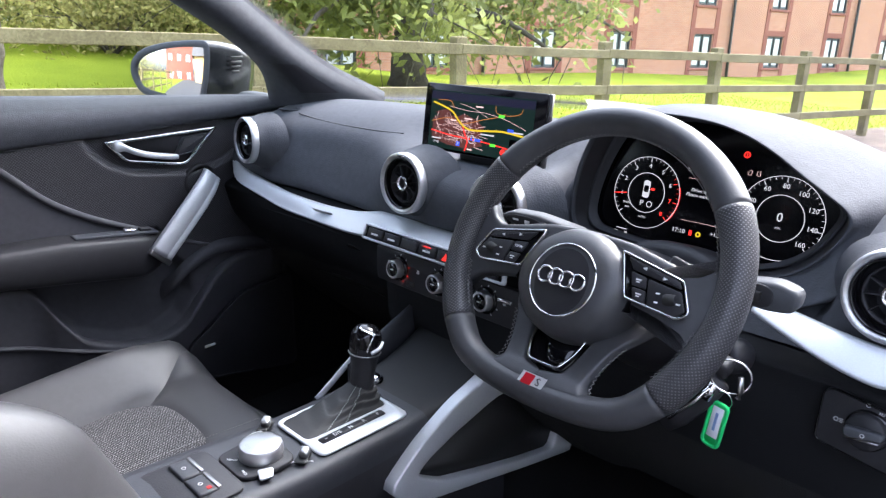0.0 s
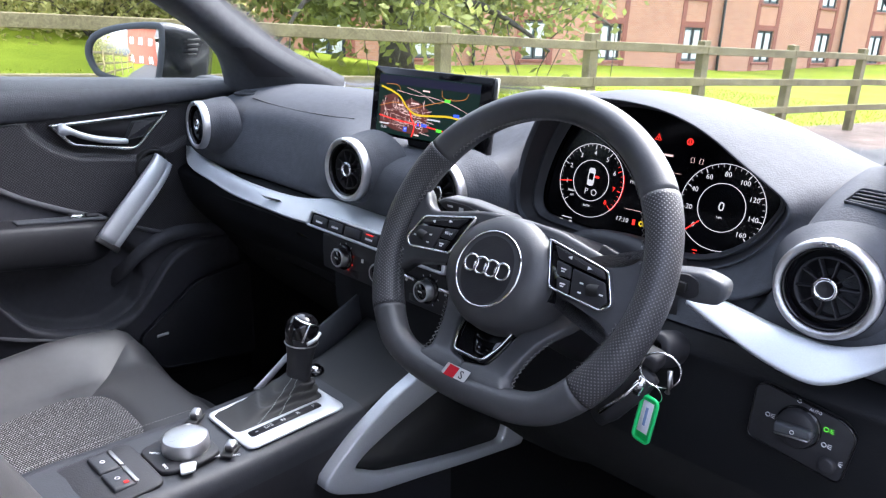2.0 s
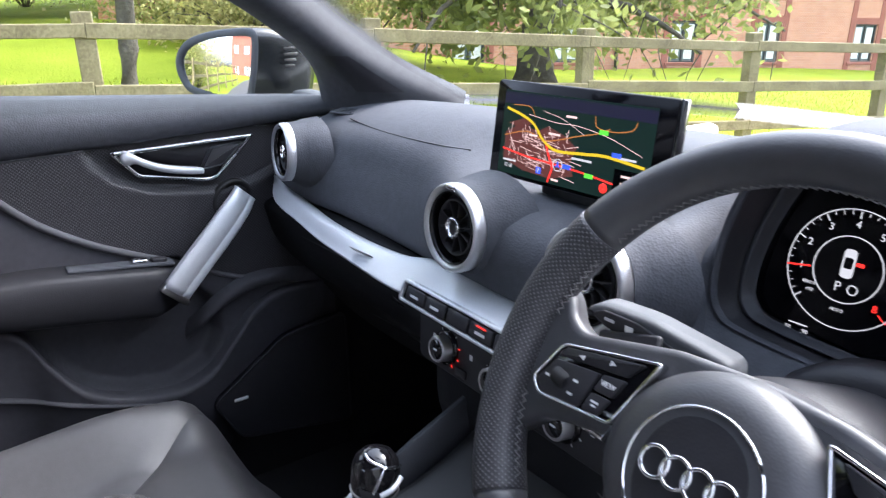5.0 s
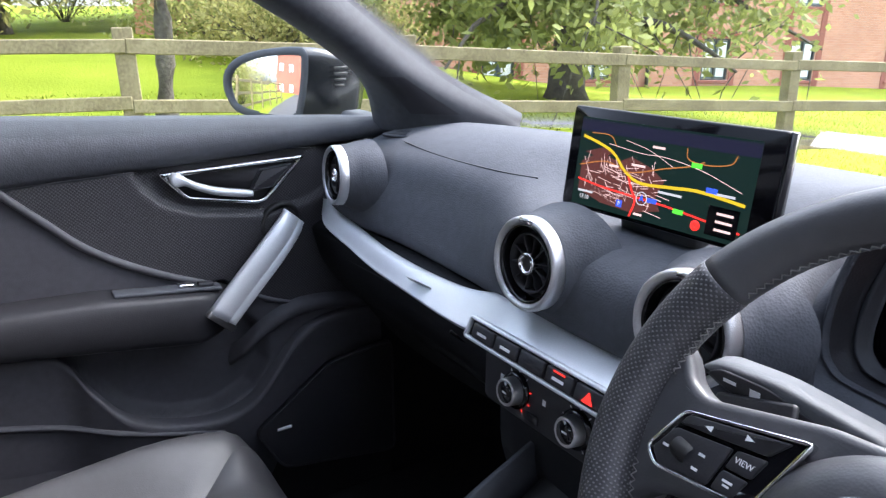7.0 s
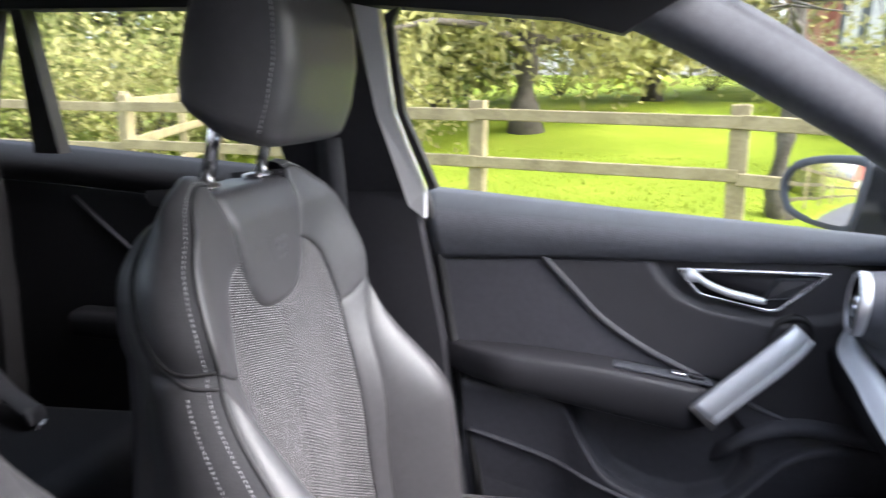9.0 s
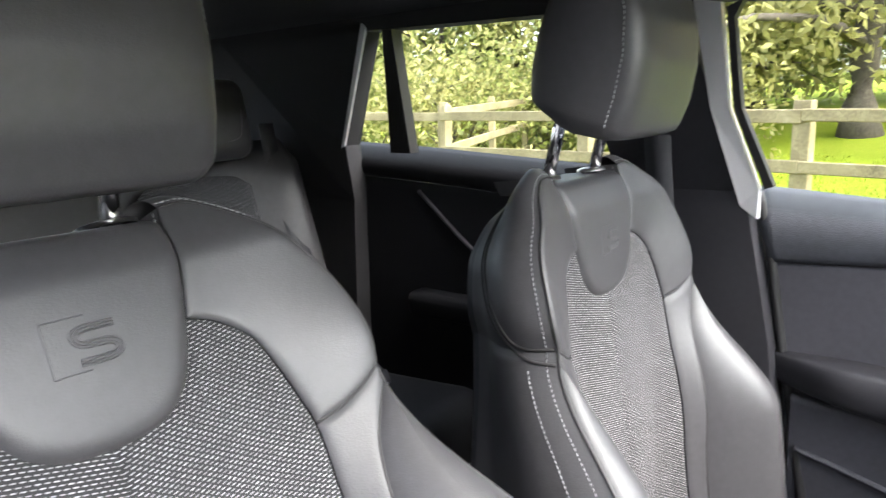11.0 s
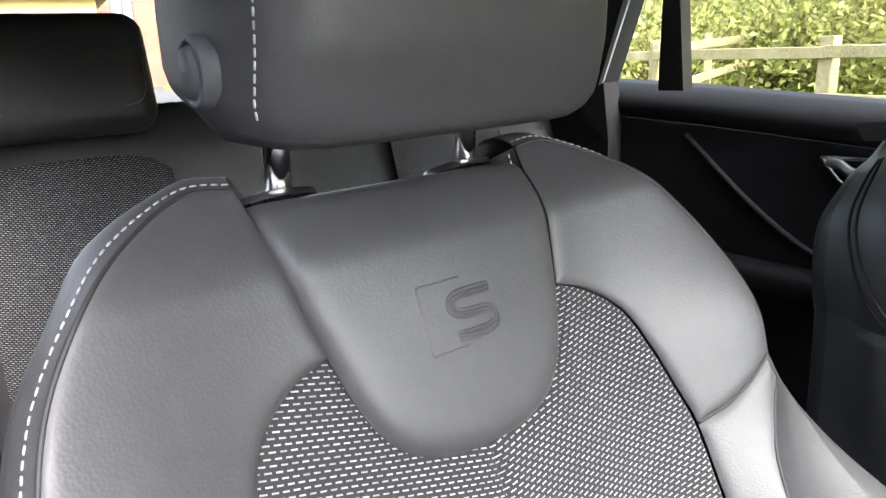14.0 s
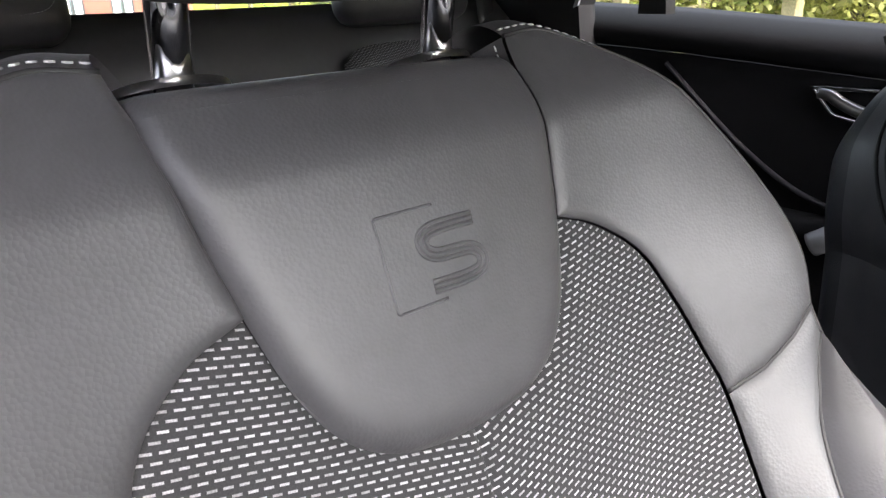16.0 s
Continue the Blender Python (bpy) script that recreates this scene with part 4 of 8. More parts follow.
blade = [[p + np.array(q) for q in ((-0.006, 0, w), (0.004, 0, w * 0.9), (0.006, 0, 0.0), (0.003, 0, -w * 0.9), (-0.004, 0, -w))] for p, w in zip(lever, [0.007, 0.011, 0.012, 0.0115, 0.010, 0.0085, 0.0075] + [0.0068] * 14 + [0.0065, 0.006, 0.0055, 0.005])]
bm = grid(np.array(blade), close_u=True)
bm.verts.ensure_lookup_table()
bm.faces.new([bm.verts[k] for k in range(5)])
bm.faces.new([bm.verts[24 * 5 + k] for k in range(5)])
part("release_lever", bm, M_SILVER, h, "curved satin metal lever")
part("lock_switch", prism(round_poly([(0.720, 0.978), (0.770, 0.982), (0.735, 0.950), (0.700, 0.946)], 0.004), 0.006, hm @ pose(0, 0, 0.003), 0.001), M_PLASTIC, h)
part("lock_rim", frame_ring(round_poly([(0.716, 0.980), (0.774, 0.985), (0.736, 0.948), (0.695, 0.944)], 0.004), 0.0012, 0.008, hm @ pose(0, 0, 0.003), 0.0004), M_SHROUD, h)

# armrest
AT = [(0.15, 0.826), (0.29, 0.829), (0.44, 0.822), (0.60, 0.802), (0.665, 0.785)]
AB = [(0.15, 0.775), (0.29, 0.758), (0.44, 0.737), (0.58, 0.716), (0.63, 0.726), (0.665, 0.760)]
rows = []
for y in np.linspace(0.165, 0.662, 40):
    zt, zb = line(AT, y), line(AB, y)
    w = 0.075 * (1 - 0.55 * smooth01((y - 0.58) / 0.09)) * smooth01((y - 0.10) / 0.2)
    mid = (zt + zb) / 2
    sec = [(-0.725, zt + 0.002), (-0.725 + w * 0.75, zt), (-0.725 + w * 0.96, zt - 0.008), (-0.725 + w, mid), (-0.725 + w * 0.85, zb + 0.006), (-0.725 + w * 0.5, zb), (-0.725, zb - 0.002)]
    rows.append([(x, y, z) for x, z in catmull(sec, 18)])
bm = grid(np.array(rows))
bm.verts.ensure_lookup_table()
bm.faces.new([bm.verts[39 * 19 + k] for k in range(19)])
arm = part("armrest", bm, M_PLASTIC, door, "soft black door armrest")
part("switch_panel", rbox(0.03, 0.16, 0.006, 0.002, 2, basis((-0.685, 0.545, 0.8125), (1, 0, 0), (0, 1, -0.11))), M_DASH, arm)
for k in (0, 1):
    part("window_switch", rbox(0.014, 0.024, 0.007, 0.002, 2, basis((-0.683, 0.572 + 0.03 * k, 0.815 - 0.003 * k), (1, 0, 0), (0, 1, -0.14))), M_CHROME if k == 0 else M_PLASTIC, arm)

# silver pull bar
ends = [np.array((-0.655, 0.614, 0.760)), np.array((-0.655, 0.657, 0.806)), np.array((-0.660, 0.702, 0.850)), np.array((-0.668, 0.738, 0.886)), np.array((-0.680, 0.756, 0.904))]
pth = catmull(ends, 20)
rows = []
for i, p in enumerate(pth):
    w = 0.027 - 0.004 * smooth01((i - 10) / 10)
    d = np.array([0, 0.66, -0.60])
    sec = [(-w, 0), (-w, 0.012), (-w * 0.93, 0.0145), (w * 0.30, 0.0145), (w * 0.36, 0.012), (w * 0.44, 0.0135), (w * 0.93, 0.0115), (w, 0.009), (w, -0.002), (0, -0.006)]
    rows.append([p + d * a * 1.0 + np.array([b, 0, 0]) for a, b in sec])
bm = grid(np.array(rows), close_u=True)
bm.verts.ensure_lookup_table()
for k in (0, 20):
    bm.faces.new([bm.verts[k * 10 + j] for j in range(10)])
part("pull_handle", bm, M_SILVER, door, "slanting satin silver pull handle")
part("pull_socket", lathe([(0.034, -0.006), (0.033, 0.004), (0.028, 0.006), (0.024, -0.002), (0.002, -0.004)], 36, basis((-0.714, 0.744, 0.886), (0, 0.72, 0.69), (0, -0.69, 0.72), (1, 0, 0)) @ Matrix.Diagonal((1.15, 0.95, 1, 1))), M_RUBBER, door)
part("pull_cap", rbox(0.018, 0.012, 0.052, 0.003, 2, basis((-0.650, 0.612, 0.757), (1, 0, 0), (0, 0.68, 0.73))), M_BRUSHED, door, "bright end cap of the pull handle")
# lower pocket lip and speaker
lip = catmull([(-0.700, 0.20, 0.752), (-0.699, 0.30, 0.742), (-0.698, 0.378, 0.727), (-0.690, 0.418, 0.662), (-0.686, 0.462, 0.604), (-0.684, 0.53, 0.572), (-0.684, 0.606, 0.560), (-0.685, 0.665, 0.578), (-0.688, 0.715, 0.630), (-0.692, 0.755, 0.672), (-0.697, 0.81, 0.695), (-0.702, 0.90, 0.700)], 90)
rows = [[p + np.array(q) for q in ((-0.03, 0, 0.004), (0.0, 0, 0.006), (0.006, 0, 0.0), (0.004, 0, -0.008), (0.002, 0, -0.020), (-0.03, 0, -0.35))] for p in lip]
part("pocket_panel", grid(np.array(rows)), M_CARD, door, "moulded lower door pocket")
crease = []
for y in np.linspace(0.21, 0.64, 40):
    z = line([(0.20, 0.662), (0.326, 0.630), (0.464, 0.584), (0.64, 0.530)], y)
    k = int(np.argmin(np.abs(lip[:, 1] - y)))
    crease.append((lip[k, 0] + 0.001 - 0.034 * max(0.0, lip[k, 2] - z - 0.02) / 0.33, y, z))
part("crease", tube(catmull(crease[::4], 60), 0.005, 8, up=(1, 0, 0), flat=2.0), M_CARD, door, "soft crease across the lower door panel")
band = catmull([(-0.760, 0.640, 0.630), (-0.712, 0.665, 0.672), (-0.698, 0.70, 0.705), (-0.697, 0.76, 0.728), (-0.699, 0.84, 0.725), (-0.703, 0.93, 0.705)], 30)
part("moulding", grid(np.array([[p + np.array(q) for q in ((-0.014, 0, 0.016), (0.0, 0, 0.010), (0.004, 0, 0.0), (0.0, 0, -0.012), (-0.016, 0, -0.018))] for p in band])), M_CARD, door, "curved moulding above the speaker")
sp = round_poly([(0.655, 0.525), (0.80, 0.625), (0.93, 0.64), (0.93, 0.40), (0.70, 0.44)], 0.02)
spk = part("speaker_grille", prism(sp, 0.010, basis((-0.678, 0, 0), (0, 1, 0), (0, 0, 1), (1, 0, 0)), 0.003), M_PLASTIC, door, "black speaker grille panel")
part("speaker_trim", frame_ring(sp, 0.004, 0.011, basis((-0.677, 0, 0), (0, 1, 0), (0, 0, 1), (1, 0, 0))), M_PLASTIC, spk)
part("badge_bar", rbox(0.002, 0.026, 0.006, 0.0005, 1, pose(-0.666, 0.707, 0.522)), M_WHITE, spk, "small pale bar on the grille")
part("door_edge", tube(catmull([(-0.70, 0.128, 1.10), (-0.712, 0.152, 0.98), (-0.712, 0.178, 0.83), (-0.712, 0.236, 0.51)], 20), 0.008, 8), M_RUBBER, door)

# rear door
rd = thing("door_2", "closed rear passenger door, trim darkened for cabin shade", "car door", kind="structure", at=(-0.72, -0.4, 0.4))
RS = [(-0.83, 1.170), (-0.6, 1.160), (-0.1, 1.128), (0.1, 1.12)]
rows = [[(-0.722 + 0.03 * math.sin(math.pi * min(1, t * 0.9 + 0.1)) ** 0.7 - 0.01 * t, y, line(RS, y) - 0.078 * (1 - t)) for y in np.linspace(-0.84, -0.03, 30)] for t in np.linspace(0, 1, 10)]
# pad, card and armrest carry the rear shade in their colour
part("upper_pad", sheet(np.array(rows), 0.03), M_SHADECARD, rd)
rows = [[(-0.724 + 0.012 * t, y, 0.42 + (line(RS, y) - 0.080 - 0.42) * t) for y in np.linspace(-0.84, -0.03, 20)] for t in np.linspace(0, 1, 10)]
part("door_card", sheet(np.array(rows), 0.03), M_SHADECARD, rd)
part("trim_strip", tube(catmull([(-0.712, -0.615, 1.06), (-0.712, -0.471, 0.941), (-0.712, -0.356, 0.869), (-0.712, -0.25, 0.835)], 30), 0.005, 8, up=(1, 0, 0)), M_CARD, rd)
hm2 = basis((-0.712, -0.90, 0.053), (0, 1, 0), (0, 0, 1), (1, 0, 0))
hr = part("handle_frame", frame_ring(hout, 0.006, 0.012, hm2), M_CHROME, rd, "bright chrome frame")
part("release_lever", tube([p + np.array([0.004, -0.90, 0.053]) for p in lever], 0.010, 10, up=(1, 0, 0), flat=0.8), M_BRUSHED, hr)
part("armrest", rbox(0.07, 0.42, 0.06, 0.02, 3, pose(-0.70, -0.42, 0.80)), M_SHADECARD, rd)
part("pull_handle", tube(catmull([(-0.655, -0.285, 0.795), (-0.655, -0.245, 0.825), (-0.68, -0.175, 0.89)], 12), 0.02, 10, flat=0.6, up=(1, 0, 0)), M_SILVER, rd, "satin silver pull handle")

# door mirror outside
dm = thing("door_mirror", "gloss black and grey door mirror with bright glass", "mirror", at=(-0.84, 0.9, 1.04))
MO = (-0.958, 0.841, 1.100)
mn = Vector((0.41, -0.91, 0.04)).normalized()  # bezel faces back and in
mx = Vector((0, 0, 1)).cross(mn).normalized()
mm = basis(MO, mx, mn.cross(mx), mn)
mout = [tuple(p) for p in catmull([(-0.1437, -0.0073), (-0.1333, 0.020), (-0.0992, 0.0437), (-0.0316, 0.0598), (0.060, 0.0672), (0.0905, 0.060), (0.0945, 0.0273), (0.0800, -0.0447), (0.0600, -0.0715), (-0.0393, -0.0732), (-0.1069, -0.0637), (-0.1343, -0.038)][::-1], 64, closed=True)]
gn = Vector((0.405, -0.914, 0.058)).normalized()
gx = Vector((0, 0, 1)).cross(gn).normalized()
gm = basis(MO + np.array((0.004, -0.004, 0)), gx, gn.cross(gx), gn)
part("bezel", frame_ring(mout, 0.018, 0.012, mm @ pose(0, 0, -0.004), 0.004), M_SHROUD, dm, "matt grey bezel round the glass")
part("glass", put(grid(np.array([[(x * 0.86 * k - 0.002, y * 0.84 * k, 0.004 - ((x * 0.86 * k) ** 2 + (y * 0.84 * k) ** 2) / 2.4) for x, y in mout] for k in (1.0, 0.8, 0.6, 0.4, 0.2, 0.01)]), close_u=True), gm), M_MIRROR, dm, "bright convex mirror glass")
rows = []
for k, (sc, dz) in enumerate([(1.0, 0.004), (1.035, -0.02), (1.03, -0.06), (0.95, -0.105), (0.76, -0.135), (0.40, -0.150), (0.02, -0.153)]):
    rows.append([mm @ Vector((x * sc, y * sc - 0.01 * (1 - sc), 0.004)) + Vector((0.04, -1, 0.16)) * (dz - 0.004) for x, y in mout])
part("housing", grid(np.array([[tuple(v) for v in r] for r in rows]), close_u=True), M_MIRRORCASE, dm, "gloss black mirror housing")
for k in range(4):
    part("vent_slit", rbox(0.002, 0.034 - 0.004 * k, 0.005, 0.0008, 1, pose(-0.861, 0.941 - 0.002 * k, 1.128 - 0.011 * k, 0, 0, 8)), M_RUBBER, dm)
part("foot", rbox(0.10, 0.05, 0.03, 0.012, 3, pose(-0.80, 0.95, 1.035)), M_SHROUD, dm)
side_plate("body_side_left", [(-1.5, 1.10), (0.95, 1.03), (1.3, 1.02), (1.3, 0.30), (-1.5, 0.30)], M_PAINT, -0.06, 0.04, False, "pale silver outer body panel of the car")

# driver's door, standing open beside the camera, unseen; added to shade the lower dash
od = thing("door_3", "unseen driver door standing wide open with dark trim", "car door", kind="structure", at=(0.80, 0.98, 0.4))
OM = basis((0.80, 0.98, 0), (0.91, -0.42, 0), (0, 0, 1))
part("door_panel", prism(round_poly([(0, 0.33), (1.02, 0.33), (1.06, 1.06), (0.05, 1.02)], 0.05), 0.10, OM @ pose(0, 0, -0.05), 0.01), M_PLASTIC, od)
part("window_frame", frame_ring([(0.05, 1.0), (1.06, 1.05), (1.04, 1.40), (0.55, 1.36), (0.25, 1.20)], 0.05, 0.04, OM @ pose(0, 0, -0.02)), M_RUBBER, od)

# ---- dashboard ----
dash = thing("dashboard", "dark grey grained dashboard with satin silver trim and round vents", "dashboard", at=(0, 0.9, 0.7))

DXS = [-0.715, -0.66, -0.50, -0.30, -0.18, -0.06, 0.06, 0.13, 0.18, 0.34, 0.495, 0.545, 0.66, 0.715]


def dash_section(x):
    a = abs(x)
    back = 1.27 - 0.16 * (a / 0.7) ** 2
    drop = 0.03 * smooth01((a - 0.62) / 0.1)
    mid = 0.02 * math.exp(-((a - 0.42) / 0.16) ** 2)
    mound = math.exp(-(x / 0.22) ** 4)
    dip = smooth01((x - 0.13) / 0.05) * smooth01((0.545 - x) / 0.05)
    near = 0.050 * math.exp(-(x / 0.22) ** 4) + 0.03 * math.exp(-((a - 0.60) / 0.09) ** 2) - 0.004
    return [(back, 1.015 - drop), (back - 0.08, 1.040 - drop - 0.02 * dip), (1.02, 1.052 - drop - 0.13 * dip), (0.945 - near * 0.7, 1.040 - drop - 0.125 * dip - 0.030 * mound), (0.885 - near * 1.2, 1.012 - drop - 0.014 * mound - 0.10 * dip), (0.845 + mid - near, 0.970 - drop * 0.5 - 0.065 * dip), (0.828 + mid - near * 0.7, 0.925 - 0.03 * dip), (0.824 + mid - near * 0.2, 0.900 - 0.01 * dip), (0.84 + mid, 0.885), (0.90, 0.88)]


ctrl = [[(x, y, z) for y, z in dash_section(x)] for x in DXS]
P = smooth_grid(ctrl, 48, 80)
part("upper_dash", grid(P), M_DASH, dash, "grained dark grey dash top")
# stitched line of the airbag cover
flat_ = P.reshape(-1, 3)
flat_ = flat_[flat_[:, 2] > 0.96]
seam_ = [(x, y, float(flat_[((flat_[:, 0] - x) ** 2 + (flat_[:, 1] - y) ** 2).argmin(), 2]) - 0.0004) for x, y in catmull([(-0.56, 0.905), (-0.45, 0.90), (-0.30, 0.905), (-0.24, 0.912)], 14)]
_f = np.polyfit([p[0] for p in seam_], [p[2] for p in seam_], 2)
seam_ = [(p[0], p[1], float(np.polyval(_f, p[0])) + 0.0006) for p in seam_]
part("cover_seam", tube(catmull(seam_, 60), 0.0011, 6), M_PLASTIC, dash)

# lower dash: glove box side, centre stack and knee panel
low = []
for x in np.linspace(-0.715, 0.715, 45):
    a = abs(x)
    y0 = 0.800 - 0.012 * math.exp(-(x / 0.15) ** 2) + 0.012 * math.exp(-((x + 0.42) / 0.15) ** 2)
    deep = 0.10 if x < -0.18 else (0.03 if x > 0.18 else 0.015)
    low.append([(x, y, z) for y, z in catmull([(y0 + 0.04, 0.885), (y0 + 0.004, 0.872), (y0 + 0.004, 0.850), (y0 + 0.25 * deep, 0.79), (y0 + deep, 0.70), (y0 + deep + 0.08, 0.60), (y0 + deep + 0.25, 0.45), (1.25, 0.36)], 30)])
# takes the darkened card tone, below the black plastic used elsewhere
part("lower_dash", grid(np.array(low)[:, :17]), M_SHADECARD, dash, "black lower dashboard")
# lower rows turn near-black to stand for the dark of the footwells
part("footwell_lining", grid(np.array(low)[:, 16:]), M_CARPET, dash, "black carpet lining, colour deepened for footwell shade")


def trim(name, stations, label=""):
    """A satin strip: stations of x, upper edge (y, z), lower edge (y, z)."""
    rows = []
    for x, (ya, za), (yb, zb) in stations:
        rows.append([(x, ya + 0.015, za - 0.004), (x, ya, za), (x, ya * 0.6 + yb * 0.4 - 0.001, za * 0.6 + zb * 0.4 + 0.002), (x, yb + 0.003, zb + 0.004), (x, yb, zb), (x, yb + 0.004, zb - 0.004), (x, yb + 0.02, zb - 0.006)])
    return part("silver_trim", sheet(smooth_grid(rows, 18, 60), 0.002), M_SILVER, dash, label)


trim("silver_trim", [(-0.705, (0.835, 0.938), (0.822, 0.918)), (-0.65, (0.815, 0.912), (0.797, 0.890)), (-0.56, (0.818, 0.893), (0.800, 0.870)), (-0.48, (0.815, 0.886), (0.797, 0.861)), (-0.36, (0.812, 0.886), (0.788, 0.862)), (-0.26, (0.812, 0.893), (0.778, 0.866)), (-0.19, (0.818, 0.906), (0.770, 0.874)), (-0.12, (0.822, 0.914), (0.764, 0.893)), (0.0, (0.822, 0.916), (0.762, 0.897)), (0.12, (0.822, 0.914), (0.766, 0.897)), (0.20, (0.83, 0.91), (0.785, 0.893))], "satin silver trim strip across the dashboard")
trim("silver_trim", [(0.455, (0.820, 0.932), (0.800, 0.924)), (0.50, (0.807, 0.932), (0.782, 0.916)), (0.545, (0.797, 0.929), (0.768, 0.907)), (0.59, (0.794, 0.926), (0.761, 0.9015)), (0.615, (0.796, 0.930), (0.763, 0.907)), (0.64, (0.802, 0.940), (0.769, 0.924)), (0.665, (0.815, 0.953), (0.778, 0.944)), (0.71, (0.828, 0.963), (0.80, 0.957))], "broad satin silver trim below the side vent")
part("plaque", rbox(0.05, 0.0012, 0.010, 0.0004, 1, basis((-0.335, 0.7950, 0.8800), (1, 0.10, 0), (0, -0.70, -0.70), (0, -0.7, 0.7))), M_BRUSHED, dash, "small blank metal plaque")


def vent(x, y, z, R, turn=0.0, tip=0.0):
    """Round air vent: dark can, black gloss lip, knurled ring, finned rotor, chrome centre."""
    v = part("air_vent", lathe([(R * 0.97, -0.07), (R * 1.0, -0.012), (R * 0.98, -0.006)], 56, m0(x, y, z, turn, tip)), M_DASH, dash, "round air vent with a silver ring")
    m = m0(x, y, z, turn, tip)
    part("ring", lathe([(R * 0.99, -0.010), (R * 1.0, -0.002), (R * 0.985, 0.004), (R * 0.93, 0.007), (R * 0.84, 0.004), (R * 0.81, -0.002)], 72, m), M_KNURL, v, "knurled silver ring")
    part("lip", lathe([(R * 0.82, 0.002), (R * 0.80, 0.004), (R * 0.77, 0.0), (R * 0.74, -0.012)], 64, m), M_GLOSS, v)
    part("bowl", lathe([(R * 0.76, -0.008), (R * 0.68, -0.022), (R * 0.40, -0.036), (0.001, -0.040)], 40, m), M_PLASTIC, v)
    part("rotor", lathe([(R * 0.62, -0.012), (R * 0.635, -0.003), (R * 0.60, -0.002), (R * 0.585, -0.014)], 48, m), M_PLASTIC, v)
    for k in range(10):
        a = math.radians(36 * k + 9)
        fin = rbox(R * 0.42, 0.0016, 0.010, 0.0005, 1, m @ pose(0, 0, -0.009, 0, 0, math.degrees(a)) @ pose(R * 0.40, 0, 0))
        part("fin", fin, M_PLASTIC, v)
    part("centre_ring", lathe([(R * 0.235, -0.012), (R * 0.24, 0.0), (R * 0.22, 0.003), (R * 0.17, 0.002), (R * 0.16, -0.003)], 36, m), M_CHROME, v, "chrome centre ring")
    part("centre_cap", lathe([(R * 0.165, -0.002), (R * 0.10, -0.003), (0.0005, -0.0035)], 24, m), M_PLASTIC, v)
    part("top_tab", rbox(R * 0.42, R * 0.11, 0.003, 0.001, 1, m @ pose(0, R * 0.90, 0.005)), M_CHROME, v)


def m0(x, y, z, turn, tip):
    f = Vector((math.sin(radians(turn)), -math.cos(radians(turn)), math.sin(radians(tip)))).normalized()
    r = Vector((0, 0, 1)).cross(f).normalized() * 1.0
    return basis((x, y, z), r, f.cross(r), f)


for vx, vy, vz, vr, vt in ((-0.608, 0.803, 0.978, 0.048, -6), (-0.0975, 0.780, 0.977, 0.049, 0), (0.0975, 0.780, 0.977, 0.049, 0), (0.585, 0.803, 0.977, 0.048, -4)):
    vent(vx, vy, vz, vr, vt, 4)
    # fairing that carries the vent
    rows = []
    for r, d in ((1.01, 0.008), (1.06, 0.016), (1.16, 0.026), (1.35, 0.036), (1.60, 0.060)):
        mm_ = m0(vx, vy, vz, vt, 4)
        rows.append([tuple(mm_ @ Vector((vr * r * math.cos(a), vr * math.sin(a) * (1 + (r - 1) * (0.3 if math.sin(a) > 0 else 0.9)), -d))) for a in np.linspace(0, 2 * math.pi, 48, endpoint=False)])
    part("vent_fairing", grid(np.array(rows), close_u=True), M_DASH, dash)

# binnacle: a closed lip round the instruments, a tunnel in to the screen, a hood outside
LIP = [(0.190, 0.934), (0.163, 0.944), (0.155, 0.967), (0.159, 1.009), (0.173, 1.053), (0.192, 1.086), (0.228, 1.105), (0.284, 1.113), (0.345, 1.110), (0.387, 1.100), (0.421, 1.085), (0.454, 1.065), (0.486, 1.046), (0.506, 1.033), (0.513, 1.020), (0.508, 1.003), (0.493, 0.977), (0.471, 0.955), (0.442, 0.939), (0.405, 0.931), (0.30, 0.928)]
lip = catmull(LIP, 120, closed=True)
cx0, cz0 = 0.335, 0.955
lcx, lcz = 0.338, 1.005


def loop(s, y, lean=0.0):
    return np.array([(lcx + (x - lcx) * s, y + lean * (z - lcz), lcz + (z - lcz) * s) for x, z in lip])


up_ = smooth01((lip[:, 1] - 0.975) / 0.06)[:, None]
rows = [loop(0.995, 0.8875), loop(1.0, 0.884), loop(1.012, 0.8815), loop(1.03, 0.885)]
for (sx, sz, yu), (sl, yl) in zip(((1.06, 1.035, 0.915), (1.16, 1.025, 0.97), (1.32, 0.985, 1.05), (1.50, 0.85, 1.12), (1.62, 0.55, 1.20)), ((1.07, 0.880), (1.14, 0.872), (1.24, 0.862), (1.34, 0.855), (1.40, 0.90))):
    hood = np.array([(cx0 + (x - cx0) * sx, yu, cz0 + (z - cz0) * sz) for x, z in lip])
    rows.append(loop(sl, yl) * (1 - up_) + hood * up_)
P = np.stack([catmull(np.array(rows)[:, j], 48) for j in range(120)], 1)
part("binnacle_hood", grid(P, close_u=True), M_DASH, dash, "arched dark grey hood over the instruments")
part("binnacle_lining", grid(np.array([loop(0.995, 0.8878), loop(0.985, 0.893), loop(0.96, 0.905, 0.05), loop(0.945, 0.911, 0.1), loop(0.935, 0.912, 0.14)]), close_u=True), M_PLASTIC, dash, "smooth black tunnel round the instruments")
part("screen_flange", grid(np.array([loop(0.937, 0.909, 0.14), loop(0.925, 0.908, 0.16), loop(0.912, 0.910, 0.18), loop(0.898, 0.919, 0.18), loop(0.88, 0.921, 0.18)]), close_u=True), M_CONSOLE, dash, "raised rim of the instrument surround")
